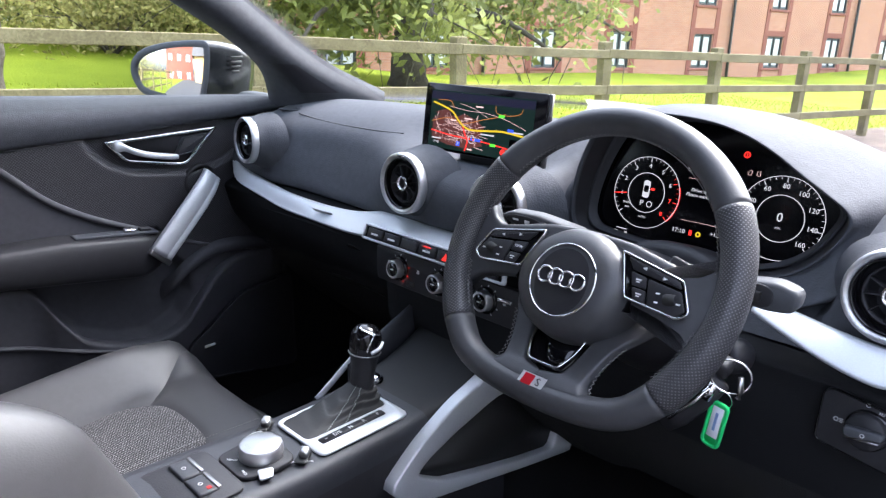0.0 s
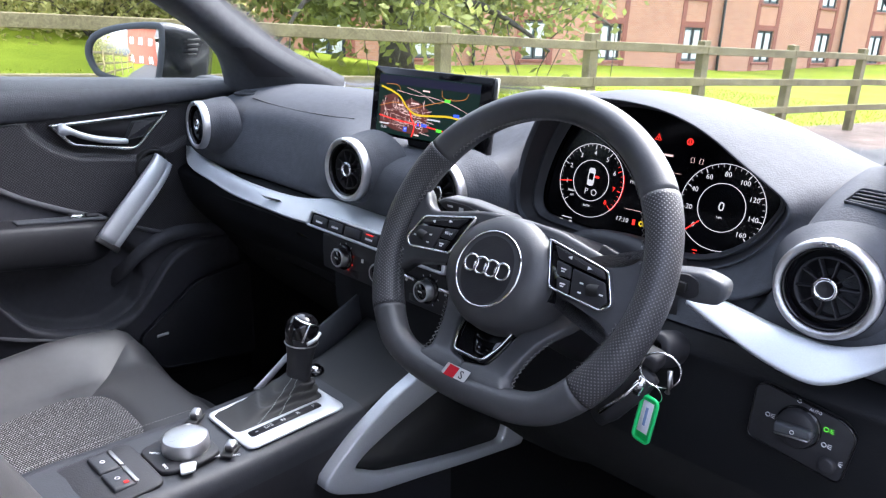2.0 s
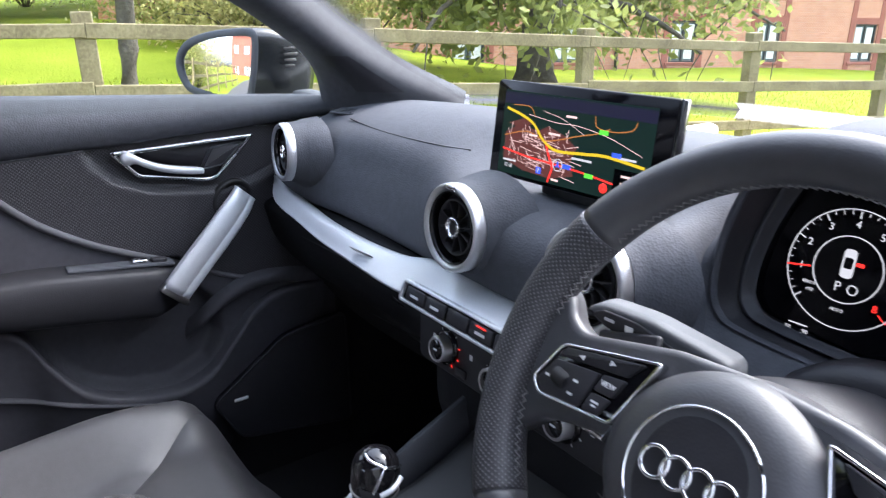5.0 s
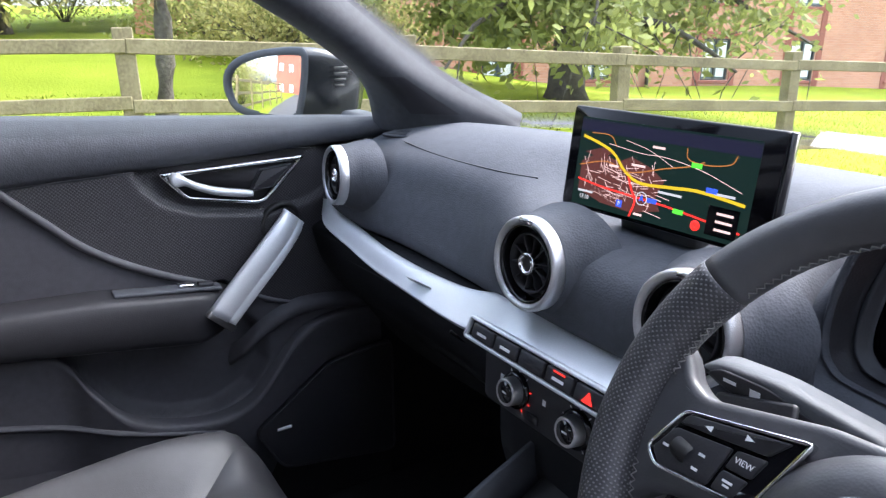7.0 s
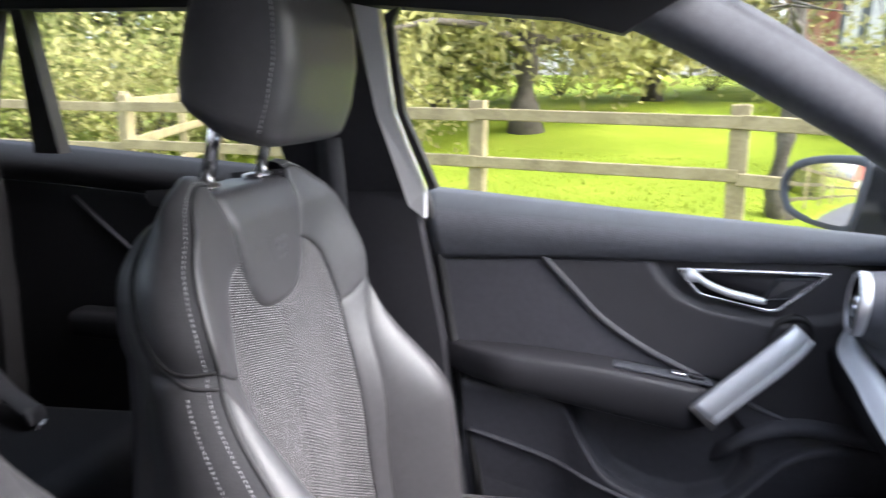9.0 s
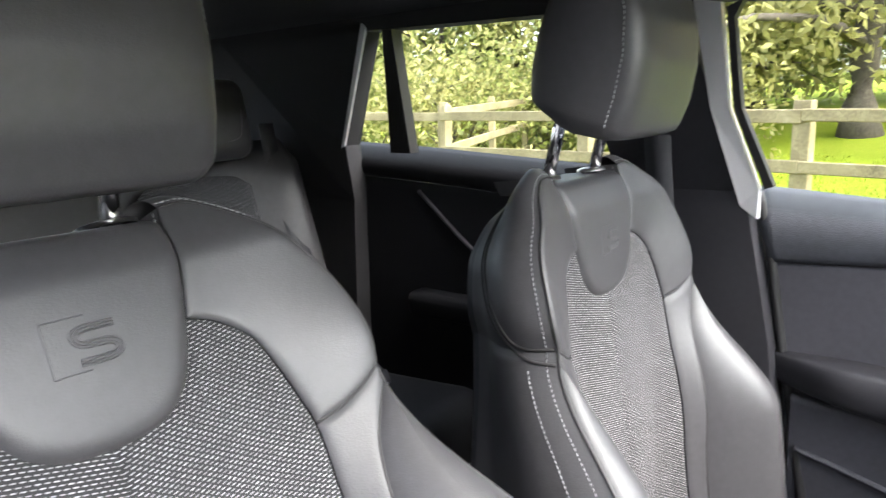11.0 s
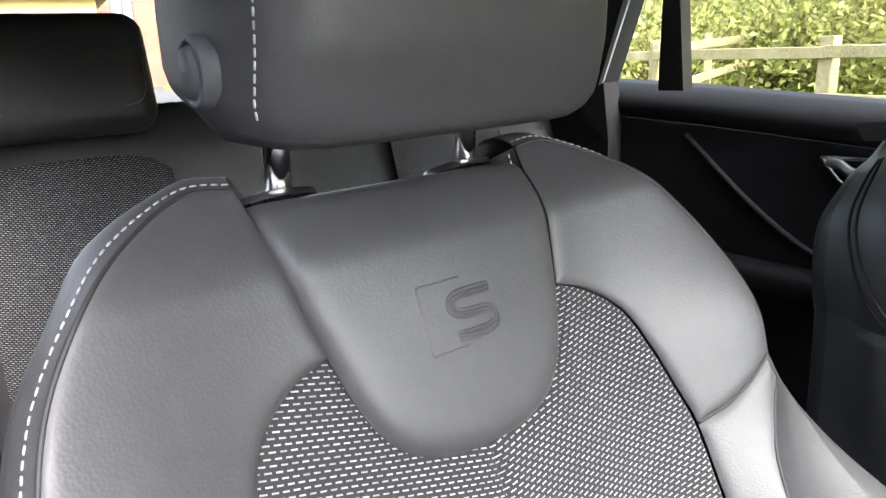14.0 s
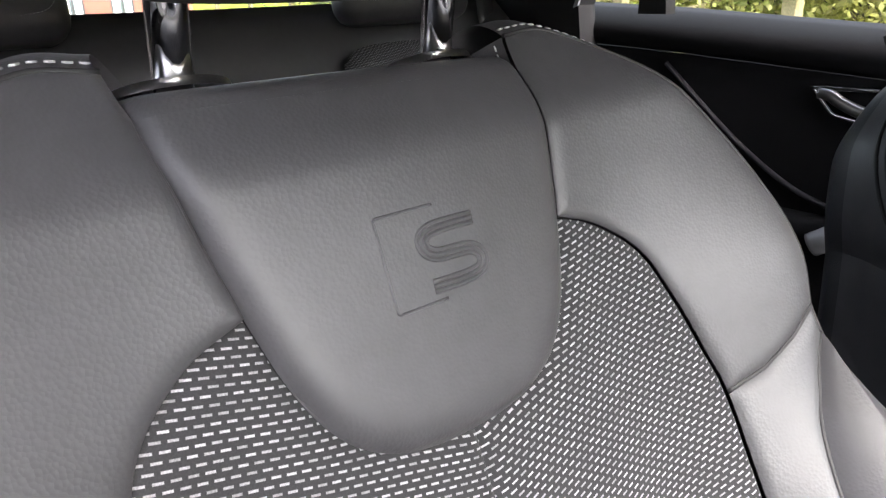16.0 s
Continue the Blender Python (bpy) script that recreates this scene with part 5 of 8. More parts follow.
# arched cap over the column, with a small trapezoid key
capx = np.linspace(-1, 1, 25)
rows = [[(0.333 + hw * u, y, z + dz * (1 - abs(u) ** 2.4)) for u in capx] for hw, y, z, dz in ((0.098, 0.835, 0.880, 0.045), (0.096, 0.838, 0.905, 0.047), (0.094, 0.846, 0.915, 0.049), (0.092, 0.870, 0.922, 0.036), (0.088, 0.905, 0.925, 0.022))]
part("column_cap", grid(np.array(rows)), M_PLASTIC, dash, "arched black cap below the instruments")
part("trip_key", prism(round_poly([(-0.020, -0.008), (0.020, -0.008), (0.015, 0.008), (-0.015, 0.008)], 0.003), 0.003, basis((0.333, 0.8395, 0.943), (1, 0, 0), (0, 0.22, 0.97)), 0.0008), M_CONSOLE, dash, "small trapezoid key")
part("binnacle_cheek", grid(np.array([[(x, y, z) for y, z in zip(np.linspace(0.885, 0.83, 8), np.linspace(0.930, 0.885, 8))] for x in np.linspace(0.13, 0.545, 20)])), M_DASH, dash)

# ---- instrument display ----
cl = thing("instrument_display", "digital instrument screen with two white dials and red warnings", "instrument cluster", at=(0.335, 0.94, 0.95))
CM = basis((0.336, 0.926, 0.999), (1, 0, 0), (0, 0.18, 0.98))
screen_ = [(x - 0.336, z - 0.999) for x, _y, z in loop(0.905, 0.92)]
part("panel", prism(screen_[::-1] if sum(a[0] * b[1] - b[0] * a[1] for a, b in zip(screen_, screen_[1:])) < 0 else screen_, 0.004, CM @ pose(0, 0, -0.004)), M_SCREENGLASS, cl, "black glass of the instrument screen", smooth=False)


def flat_ring(r, w, m, n=64):
    return lathe([(r, 0.0), (r, 0.0005), (r - w, 0.0005), (r - w, 0.0)], n, m)


def dial(cx, r, marks, a0, a1, needle, inner, name):
    m = CM @ pose(cx, 0, 0.001)
    d = part(name, flat_ring(r, 0.0008, m), G_WHITE, cl)
    part("inner_ring", flat_ring(r * 0.56, 0.0009, m), G_WHITE, d)
    n = len(marks)
    for i in range(4 * (n - 1) + 1):
        a = radians(a0 + (a1 - a0) * i / (4 * (n - 1)))
        major = i % 4 == 0
        L = 0.006 if major else 0.003
        col = G_RED if name == "rev_counter" and i / 4 > 5.6 else G_WHITE
        part("tick", rbox(L, 0.0009 if major else 0.0005, 0.0004, 0, 1, m @ pose(0, 0, 0.0006, 0, 0, math.degrees(a)) @ pose(r - 0.0015 - L / 2, 0, 0)), col, d, smooth=False)
    for i, w in enumerate(marks):
        if not w:
            continue
        a = radians(a0 + (a1 - a0) * i / (n - 1))
        col = G_RED if w in ("7", "8") else G_WHITE
        part("numeral", text(w, 0.0086, m @ pose((r - 0.0125) * math.cos(a), (r - 0.0125) * math.sin(a), 0.0006)), col, d, smooth=False)
    a = radians(needle)
    part("needle", rbox(r * 0.40, 0.0013, 0.0005, 0, 1, m @ pose(0, 0, 0.001, 0, 0, needle) @ pose(r * 0.79, 0, 0)), G_RED, d, smooth=False)
    return d, m


d, m = dial(-0.0905, 0.0495, ["", "1", "2", "3", "4", "5", "6", "7", "8"], 222, -42, 189, True, "rev_counter")
part("arc", lathe([(0.0505, 0.0006), (0.0495, 0.0006)], 24, m @ pose(0, 0, 0, 0, 0, -42), 60), G_RED, d)
part("letter", text("P", 0.011, m @ pose(-0.004, -0.015, 0.0006)), G_WHITE, d, smooth=False)
part("off_mark", flat_ring(0.0042, 0.0009, m @ pose(0.008, -0.015, 0.0006), 24), G_WHITE, d)
part("car_symbol", prism(round_poly([(-0.005, -0.007), (0.005, -0.007), (0.005, 0.017), (-0.005, 0.017)], 0.004), 0.0005, m @ pose(0, 0, 0.0004)), G_WHITE, d, smooth=False)
part("car_symbol", prism(round_poly([(-0.0035, 0.001), (0.0035, 0.001), (0.0035, 0.010), (-0.0035, 0.010)], 0.002), 0.0006, m @ pose(0, 0, 0.0006)), M_SCREENGLASS, d, smooth=False)
part("light_trail", rbox(0.006, 0.003, 0.0004, 0, 1, m @ pose(0.009, 0.006, 0.0006)), G_RED, d, smooth=False)
part("word", text("AUTO", 0.0038, m @ pose(0, -0.034, 0.0006)), G_WHITE, d, smooth=False)
part("word", text("READY", 0.0036, m @ pose(-0.027, -0.018, 0.0006)), G_WHITE, d, smooth=False)
part("word", text("OFF", 0.0036, m @ pose(-0.025, -0.024, 0.0006)), G_WHITE, d, smooth=False)
d, m = dial(0.0905, 0.052, ["0", "20", "40", "60", "80", "100", "120", "140", "160"], 222, -42, 222, True, "speedometer")
part("letter", text("0", 0.016, m @ pose(0, 0.001, 0.0006), 0.0003), G_WHITE, d, smooth=False)
part("word", text("MPH", 0.0034, m @ pose(0, -0.012, 0.0006)), G_WHITE, d, smooth=False)
mid = part("message", text("Drive system active.\nPlease switch off ignition", 0.0066, CM @ pose(0.0, 0.012, 0.001)), G_WHITE, cl, smooth=False)
for z in (0.030, -0.026):
    part("rule", rbox(0.066, 0.0004, 0.0003, 0, 1, CM @ pose(0, z, 0.001)), G_PALE, cl, smooth=False)
part("clock", text("17:10", 0.0085, CM @ pose(-0.034, -0.041, 0.001)), G_WHITE, cl, smooth=False)
part("temperature", text("+12.5\u00b0C", 0.0072, CM @ pose(0.022, -0.037, 0.001)), G_WHITE, cl, smooth=False)
part("range", text("15 mi", 0.0064, CM @ pose(-0.030, 0.041, 0.001)), G_WHITE, cl, smooth=False)
part("station_bar", rbox(0.012, 0.0026, 0.0003, 0, 1, CM @ pose(0.012, 0.050, 0.001)), G_PALE, cl, "pale bar of small lettering", smooth=False)
part("lamp_symbol", flat_ring(0.0035, 0.0018, CM @ pose(-0.006, -0.041, 0.001), 20), G_YELLOW, cl, "yellow seat-belt style symbol")
part("belt_lamp", rbox(0.004, 0.007, 0.0003, 0, 1, CM @ pose(-0.017, -0.041, 0.001)), G_RED, cl, smooth=False)
part("warning_lamp", frame_ring([(-0.0048, -0.0036), (0.0048, -0.0036), (0, 0.0048)], 0.0012, 0.0004, CM @ pose(-0.006, 0.070, 0.001), 0.0001), G_RED, cl, "red triangle lamp", smooth=False)
for w, x in (("R", 0.070), ("1/2", 0.084), ("1/1", 0.101)):
    part("fuel_mark", text(w, 0.0052, CM @ pose(x, -0.0615, 0.001)), G_RED if w == "R" else G_WHITE, cl, smooth=False)
for w, x in (("50", -0.126), ("90", -0.111)):
    part("heat_mark", text(w, 0.0050, CM @ pose(x, -0.0605, 0.001)), G_WHITE, cl, smooth=False)
part("brake_lamp", flat_ring(0.0042, 0.0014, CM @ pose(0.036, 0.070, 0.001), 20), G_RED, cl, "red round lamp")
part("brake_mark", rbox(0.0014, 0.0040, 0.0003, 0, 1, CM @ pose(0.036, 0.070, 0.001)), G_RED, cl, smooth=False)
part("warning_mark", rbox(0.0009, 0.0032, 0.0003, 0, 1, CM @ pose(-0.006, 0.0697, 0.001)), G_RED, cl, smooth=False)
part("fuel_lamp", rbox(0.006, 0.0012, 0.0003, 0, 1, CM @ pose(0.070, -0.0565, 0.001)), G_RED, cl, smooth=False)
for x in (0.077, 0.0925):
    part("fuel_dot", rbox(0.0012, 0.0012, 0.0003, 0, 1, CM @ pose(x, -0.0615, 0.001)), G_WHITE, cl, smooth=False)
part("fuel_symbol", frame_ring([(-0.0025, -0.003), (0.002, -0.003), (0.002, 0.003), (-0.0025, 0.003)], 0.0009, 0.0003, CM @ pose(0.1105, -0.060, 0.001), 0.0001), G_WHITE, cl, smooth=False)
part("heat_bars", rbox(0.016, 0.0012, 0.0003, 0, 1, CM @ pose(-0.118, -0.0555, 0.001)), G_WHITE, cl, smooth=False)
for x in (0.044, 0.055):
    part("status_symbol", frame_ring([(-0.0022, -0.003), (0.0022, -0.003), (0.0022, 0.003), (-0.0022, 0.003)], 0.0005, 0.0003, CM @ pose(x, 0.049, 0.001), 0.0001), G_PALE, cl, smooth=False)

# ---- navigation screen ----
nav = thing("navigation_screen", "tablet-like black navigation screen showing a night map", "screen", at=(-0.025, 0.89, 1.0))
NM = basis((-0.0265, 0.882, 1.0700), (1, 0.02, 0), (0, 0.13, 0.99))
body = round_poly([(-0.124, -0.054), (0.124, -0.054), (0.124, 0.054), (-0.124, 0.054)], 0.004)
part("housing", prism(body, 0.012, NM @ pose(0, 0, -0.012), 0.0015), M_PLASTIC, nav)
part("front_glass", prism([(x * 0.992, y * 0.98) for x, y in body], 0.001, NM), M_SCREENGLASS, nav, "gloss black glass front")
part("edge_strip", rbox(0.003, 0.108, 0.012, 0.001, 1, NM @ pose(0.1245, 0, -0.006)), M_GLOSS, nav)
part("foot", rbox(0.10, 0.04, 0.03, 0.006, 2, pose(-0.026, 0.905, 1.010)), M_PLASTIC, nav)
AW, AH = 0.200, 0.090
A = NM @ pose(-0.003, -0.003, 0.0012) @ Matrix.Diagonal((1.06, 1.03, 1, 1))
mp = part("map", rbox(AW, AH, 0.0004, 0, 1, A), G_LAND, nav, "dark map with yellow and red roads", smooth=False)
part("map_sky", rbox(AW, 0.012, 0.0002, 0, 1, A @ pose(0, 0.037, 0.0004)), G_SKY, mp, smooth=False)
town = [(-0.093, -0.030), (-0.093, 0.0), (-0.07, 0.012), (-0.045, 0.006), (-0.03, 0.013), (-0.005, 0.006), (0.012, -0.004), (0.005, -0.02), (0.012, -0.032), (-0.02, -0.040), (-0.06, -0.038)]
part("town_area", prism(town, 0.0002, A @ pose(0, 0, 0.0004)), G_TOWN, mp, smooth=False)
part("town_area", prism([(-0.09, 0.010), (-0.065, 0.018), (-0.05, 0.014), (-0.07, 0.006)], 0.0002, A @ pose(0, 0, 0.0004)), G_TOWN, mp, smooth=False)


def road(pts, w, material, h=0.0007):
    c = catmull([(x, y, 0) for x, y in pts], 10 * (len(pts) - 1))
    t = np.gradient(c, axis=0)
    nrm = np.stack([-t[:, 1], t[:, 0], 0 * t[:, 0]], 1)
    nrm /= np.linalg.norm(nrm, axis=1, keepdims=True) + 1e-9
    c = np.clip(c, (-AW / 2, -AH / 2, 0), (AW / 2, AH / 2, 0))
    bm = put(grid(np.array([c - nrm * w / 2, c + nrm * w / 2])), A @ pose(0, 0, h))
    part("road", bm, material, mp, smooth=False)


road([(-0.095, 0.026), (-0.07, 0.020), (-0.052, 0.013), (-0.035, -0.002), (-0.015, -0.010), (0.02, -0.008), (0.05, -0.006), (0.095, -0.010)], 0.0030, G_YELLOW)
road([(-0.095, -0.018), (-0.06, -0.022), (-0.02, -0.024), (0.02, -0.026), (0.06, -0.030), (0.095, -0.034)], 0.0018, G_RED)
road([(-0.030, -0.006), (-0.024, -0.018), (-0.018, -0.028), (-0.022, -0.044)], 0.0022, G_RED)
road([(-0.095, -0.004), (-0.06, 0.004), (-0.03, -0.002), (0.01, 0.008), (0.035, 0.014), (0.05, 0.020)], 0.0012, G_ORANGE)
road([(-0.085, 0.030), (-0.06, 0.030), (-0.05, 0.020)], 0.0010, G_ORANGE)
road([(0.03, 0.030), (0.034, 0.020), (0.055, 0.018), (0.075, 0.022), (0.08, 0.030)], 0.0010, G_ORANGE)
road([(-0.06, 0.022), (-0.02, 0.018), (0.01, 0.018), (0.05, 0.012), (0.09, 0.0)], 0.0006, G_PALE)
road([(-0.04, 0.028), (-0.01, 0.022), (0.02, 0.010)], 0.0005, G_PALE)
rng_ = random.Random(12)
for k in range(90):
    x, y = rng_.uniform(-0.088, 0.008), rng_.uniform(-0.036, 0.002)
    a = rng_.choice((0.25, -0.2, 1.5, 1.9)) + rng_.uniform(-0.15, 0.15)
    L = rng_.uniform(0.008, 0.024)
    road([(x, y), (x + L * math.cos(a), y + 0.6 * L * math.sin(a))], 0.0007, G_PALE, 0.0006)
for x, y, w in ((-0.02, 0.006, 0.016), (-0.05, 0.001, 0.012), (0.02, -0.014, 0.026), (0.075, -0.005, 0.02), (-0.082, -0.030, 0.02), (0.0, 0.026, 0.014), (-0.012, -0.040, 0.010)):
    part("map_word", rbox(w, 0.0022, 0.0003, 0, 1, A @ pose(x, y, 0.0010)), G_WHITE if w > 0.017 else G_PALE, mp, smooth=False)
part("clock", text("17:10", 0.0058, A @ pose(-0.083, -0.036, 0.001)), G_WHITE, mp, smooth=False)
for x, y, c in ((0.043, 0.016, G_GREEN), (0.032, -0.028, G_GREEN), (0.062, -0.003, G_BLUE), (0.002, -0.024, G_BLUE)):
    part("road_sign", rbox(0.011, 0.0045, 0.0003, 0, 1, A @ pose(x, y, 0.0012)), c, mp, smooth=False)
part("parking_sign", rbox(0.007, 0.007, 0.0003, 0, 1, A @ pose(-0.036, -0.034, 0.0012)), G_BLUE, mp, smooth=False)
part("parking_letter", text("P", 0.006, A @ pose(-0.036, -0.034, 0.0015)), G_WHITE, mp, smooth=False)
part("position_ring", flat_ring(0.0065, 0.0007, A @ pose(-0.010, -0.024, 0.0012), 28), G_WHITE, mp)
part("position_arrow", prism([(-0.003, -0.003), (0, -0.0015), (0.003, -0.003), (0, 0.0045)], 0.0003, A @ pose(-0.010, -0.024, 0.0012)), G_BLUE, mp, smooth=False)
part("info_box", rbox(0.030, 0.026, 0.0003, 0, 1, A @ pose(0.077, -0.028, 0.0010)), M_SCREENGLASS, mp, smooth=False)
for k in range(3):
    part("info_line", rbox(0.016, 0.0022, 0.0003, 0, 1, A @ pose(0.079, -0.021 - 0.007 * k, 0.0014)), G_PALE, mp, smooth=False)
part("speed_sign", flat_ring(0.0048, 0.0042, A @ pose(0.052, -0.036, 0.0012), 24), G_RED, mp)

# ---- button bar and climate panel ----
bar = thing("button_bar", "row of black dashboard buttons in a silver surround", "buttons", at=(0, 0.76, 0.89))
BM = basis((-0.015, 0.7585, 0.889), (1, 0, 0), (0, 0.30, 0.95))
bo = round_poly([(-0.155, -0.013), (0.155, -0.013), (0.150, 0.014), (-0.150, 0.014)], 0.005)
part("surround", frame_ring(bo, 0.004, 0.008, BM @ pose(0, 0, -0.004)), M_SILVER, bar)
part("tray", prism([(x * 0.985, y * 0.9) for x, y in bo], 0.003, BM @ pose(0, 0, -0.004)), M_GLOSS, bar)
for k in range(7):
    b = part("button", rbox(0.037, 0.017, 0.007, 0.002, 2, BM @ pose(-0.122 + 0.0405 * k, 0, 0.001)), M_PLASTIC, bar)
    if k in (0, 1, 3):
        part("mark", rbox(0.016, 0.003, 0.0004, 0, 1, BM @ pose(-0.122 + 0.0405 * k, -0.001, 0.0048)), M_WHITE, b, smooth=False)
    if k == 3:
        part("lit_mark", rbox(0.016, 0.0016, 0.0004, 0, 1, BM @ pose(-0.122 + 0.0405 * k, 0.006, 0.0048)), G_RED, b, smooth=False)
    if k == 4:
        part("lit_triangle", prism([(-0.007, -0.005), (0.007, -0.005), (0, 0.006)], 0.0005, BM @ pose(-0.122 + 0.0405 * k, -0.001, 0.0046)), G_RED, b, "red hazard triangle", smooth=False)

hv = thing("climate_panel", "black climate panel with three silver rotary knobs", "climate control", at=(0, 0.77, 0.83))
HM = basis((0, 0.779, 0.836), (1, 0, 0), (0, 0.12, 0.99))
part("fascia", prism(round_poly([(-0.152, -0.030), (0.152, -0.030), (0.160, 0.028), (-0.160, 0.028)], 0.008), 0.010, HM @ pose(0, 0, -0.004), 0.002), M_PLASTIC, hv)
for k, x in enumerate((-0.098, -0.005, 0.092)):
    m = HM @ pose(x, 0.0, 0.006)
    kb = part("knob", lathe([(0.0155, 0.0), (0.015, 0.016), (0.0135, 0.018), (0.0115, 0.0165), (0.0005, 0.016)], 40, m), M_KNURL, hv, "knurled silver rotary knob")
    part("knob_face", lathe([(0.0118, 0.0162), (0.0114, 0.0174), (0.0003, 0.0176)], 32, m), M_GLOSS, kb, "gloss black knob face")
    part("mark", rbox(0.007, 0.002, 0.0004, 0, 1, m @ pose(0, 0, 0.0178)), M_WHITE, kb, smooth=False)
    part("knob_collar", lathe([(0.020, 0.0), (0.020, 0.004), (0.016, 0.005)], 40, m), M_GLOSS, kb)
    for j in range(9):
        a = radians(-60 + 37 * j)
        part("scale_mark", rbox(0.0012, 0.003, 0.0004, 0, 1, m @ pose(0.022 * math.cos(a), 0.022 * math.sin(a), 0.0005, 0, 0, math.degrees(a) - 90)), G_RED if k == 0 and j < 3 else M_WHITE, kb, smooth=False)
for x in (-0.125, -0.055, 0.045, 0.125):
    part("mark", rbox(0.005, 0.006, 0.0004, 0, 1, HM @ pose(x, 0.004, 0.0062)), M_WHITE, hv, smooth=False)
for x in (-0.07, 0.03, 0.065):
    part("key", rbox(0.020, 0.010, 0.004, 0.001, 1, HM @ pose(x, -0.020, 0.006)), M_PLASTIC, hv)
for x in (0.055, 0.13):
    part("toggle", rbox(0.026, 0.006, 0.010, 0.002, 2, HM @ pose(x, 0.010, 0.010)), M_CHROME, hv, "slim chrome toggle")

# glove box seam and handle recess
gb = thing("glove_box", "black glove box lid under the dashboard", "glove box", at=(-0.42, 0.86, 0.75))
part("lid", sheet(np.array([[(x, 0.815 + 0.11 * t + 0.01 * math.exp(-((x + 0.42) / 0.15) ** 2), 0.845 - 0.16 * t) for x in np.linspace(-0.66, -0.19, 12)] for t in np.linspace(0, 1, 8)]), 0.01), M_PLASTIC, gb)
part("latch", rbox(0.07, 0.012, 0.02, 0.005, 2, pose(-0.26, 0.822, 0.825, -30)), M_GLOSS, gb)

# headlamp switch panel
ls = thing("light_switch", "round headlamp switch on a black panel", "switch", at=(0.60, 0.79, 0.84))
LM = basis((0.590, 0.792, 0.838), (1, -0.06, 0), (0, 0.10, 0.99))
po = round_poly([(-0.047, -0.030), (0.046, -0.040), (0.052, 0.012), (0.038, 0.023), (-0.038, 0.031), (-0.047, 0.026)], 0.008)
part("panel", prism(po, 0.006, LM @ pose(0, 0, -0.003), 0.0015), M_PLASTIC, ls)
part("panel_rim", frame_ring(po, 0.0015, 0.005, LM @ pose(0, 0, -0.001)), M_GLOSS, ls)
part("dial_collar", lathe([(0.0215, 0.002), (0.0212, 0.005), (0.0195, 0.006)], 44, LM), M_GLOSS, ls)
part("dial", lathe([(0.0195, 0.003), (0.0188, 0.011), (0.0172, 0.013), (0.0005, 0.012)], 44, LM), M_PLASTIC, ls)
part("grip", prism(round_poly([(-0.017, -0.0055), (0.017, -0.0042), (0.019, 0.0), (0.017, 0.0042), (-0.017, 0.0055)], 0.003), 0.010, LM @ pose(0, 0, 0.011, 0, 0, 8), 0.002), M_SHROUD, ls, "raised grip bar")
part("grip_edge", rbox(0.032, 0.0022, 0.008, 0.0008, 1, LM @ pose(0, -0.0062, 0.0155, 0, 0, 8)), M_BRUSHED, ls, "bright edge of the grip")
part("word", text("O", 0.0062, LM @ pose(-0.004, 0.0255, 0.0034)), M_WHITE, ls, smooth=False)
part("word", text("AUTO", 0.0042, LM @ pose(0.012, 0.0215, 0.0034)), M_WHITE, ls, smooth=False)
for x, y, c in ((0.0245, 0.0085, G_GREEN), (0.0255, -0.007, M_WHITE), (-0.030, 0.000, M_WHITE)):
    part("lamp_symbol", flat_ring(0.0024, 0.0007, LM @ pose(x, y, 0.0034), 20), c, ls)
    for k in (-1, 0, 1):
        part("beam_mark", rbox(0.0036, 0.0006, 0.0004, 0, 1, LM @ pose(x + 0.005, y + 0.0017 * k, 0.0036, 0, 0, 10 * k)), c, ls, smooth=False)
part("dial_mark", flat_ring(0.0022, 0.0007, LM @ pose(0.001, 0, 0.0215), 16), M_WHITE, ls)
part("dimmer_wheel", lathe([(0.0085, 0.002), (0.008, 0.007), (0.0055, 0.0078), (0.0005, 0.0075)], 28, LM @ pose(0.032, -0.026, 0)), M_PLASTIC, ls)
for k in (-1, 0, 1):
    part("dimmer_mark", rbox(0.0036, 0.0006, 0.0004, 0, 1, LM @ pose(0.043, -0.019 + 0.002 * k, 0.0036, 0, 0, 25 * k)), M_WHITE, ls, smooth=False)
# slotted demister vents in the dash corners
for s, org_, xa, ya in ((-1, (-0.615, 0.925, 1.031), (0.9, 0.42, 0.0), (-0.40, 0.87, 0.15)), (1, (0.584, 0.915, 1.0405), (1, -0.06, 0.0), (0.0, 0.935, 0.35))):
    dv = thing("demister_vent", "small slotted demister vent on the dash corner", "vent", at=org_)
    VM = basis(org_, xa, ya)
    vo = round_poly([(-0.026, -0.014), (0.030, -0.017), (0.030, 0.017), (-0.018, 0.017)], 0.005)
    part("recess", prism(vo, 0.0015, VM), M_RUBBER, dv)
    part("rim", frame_ring(vo, 0.002, 0.004, VM), M_DASH, dv)
    for k in range(4):
        part("slat", rbox(0.048 - 0.002 * k, 0.0026, 0.004, 0.0006, 1, VM @ pose(0.003, -0.010 + 0.0068 * k, 0.0022, 25, 0, 0)), M_CONSOLE, dv)

# ---- steering wheel ----
wheel = thing("steering_wheel", "black leather flat-bottomed steering wheel with perforated grips", "steering wheel", at=(0.319, 0.665, 0.977))
WM = basis((0.319, 0.665, 0.977), (1, 0, 0), (0, 0.49, 0.872))


def rim_pt(a, r=0.166):
    x, y = r * math.cos(a), r * math.sin(a)
    lim = -0.150
    if y < lim + 0.03:
        k = lim + 0.03 - y
        y = lim + 0.03 - 0.03 * (1 - math.exp(-k / 0.03)) - k * 0.06
    return (x, y)


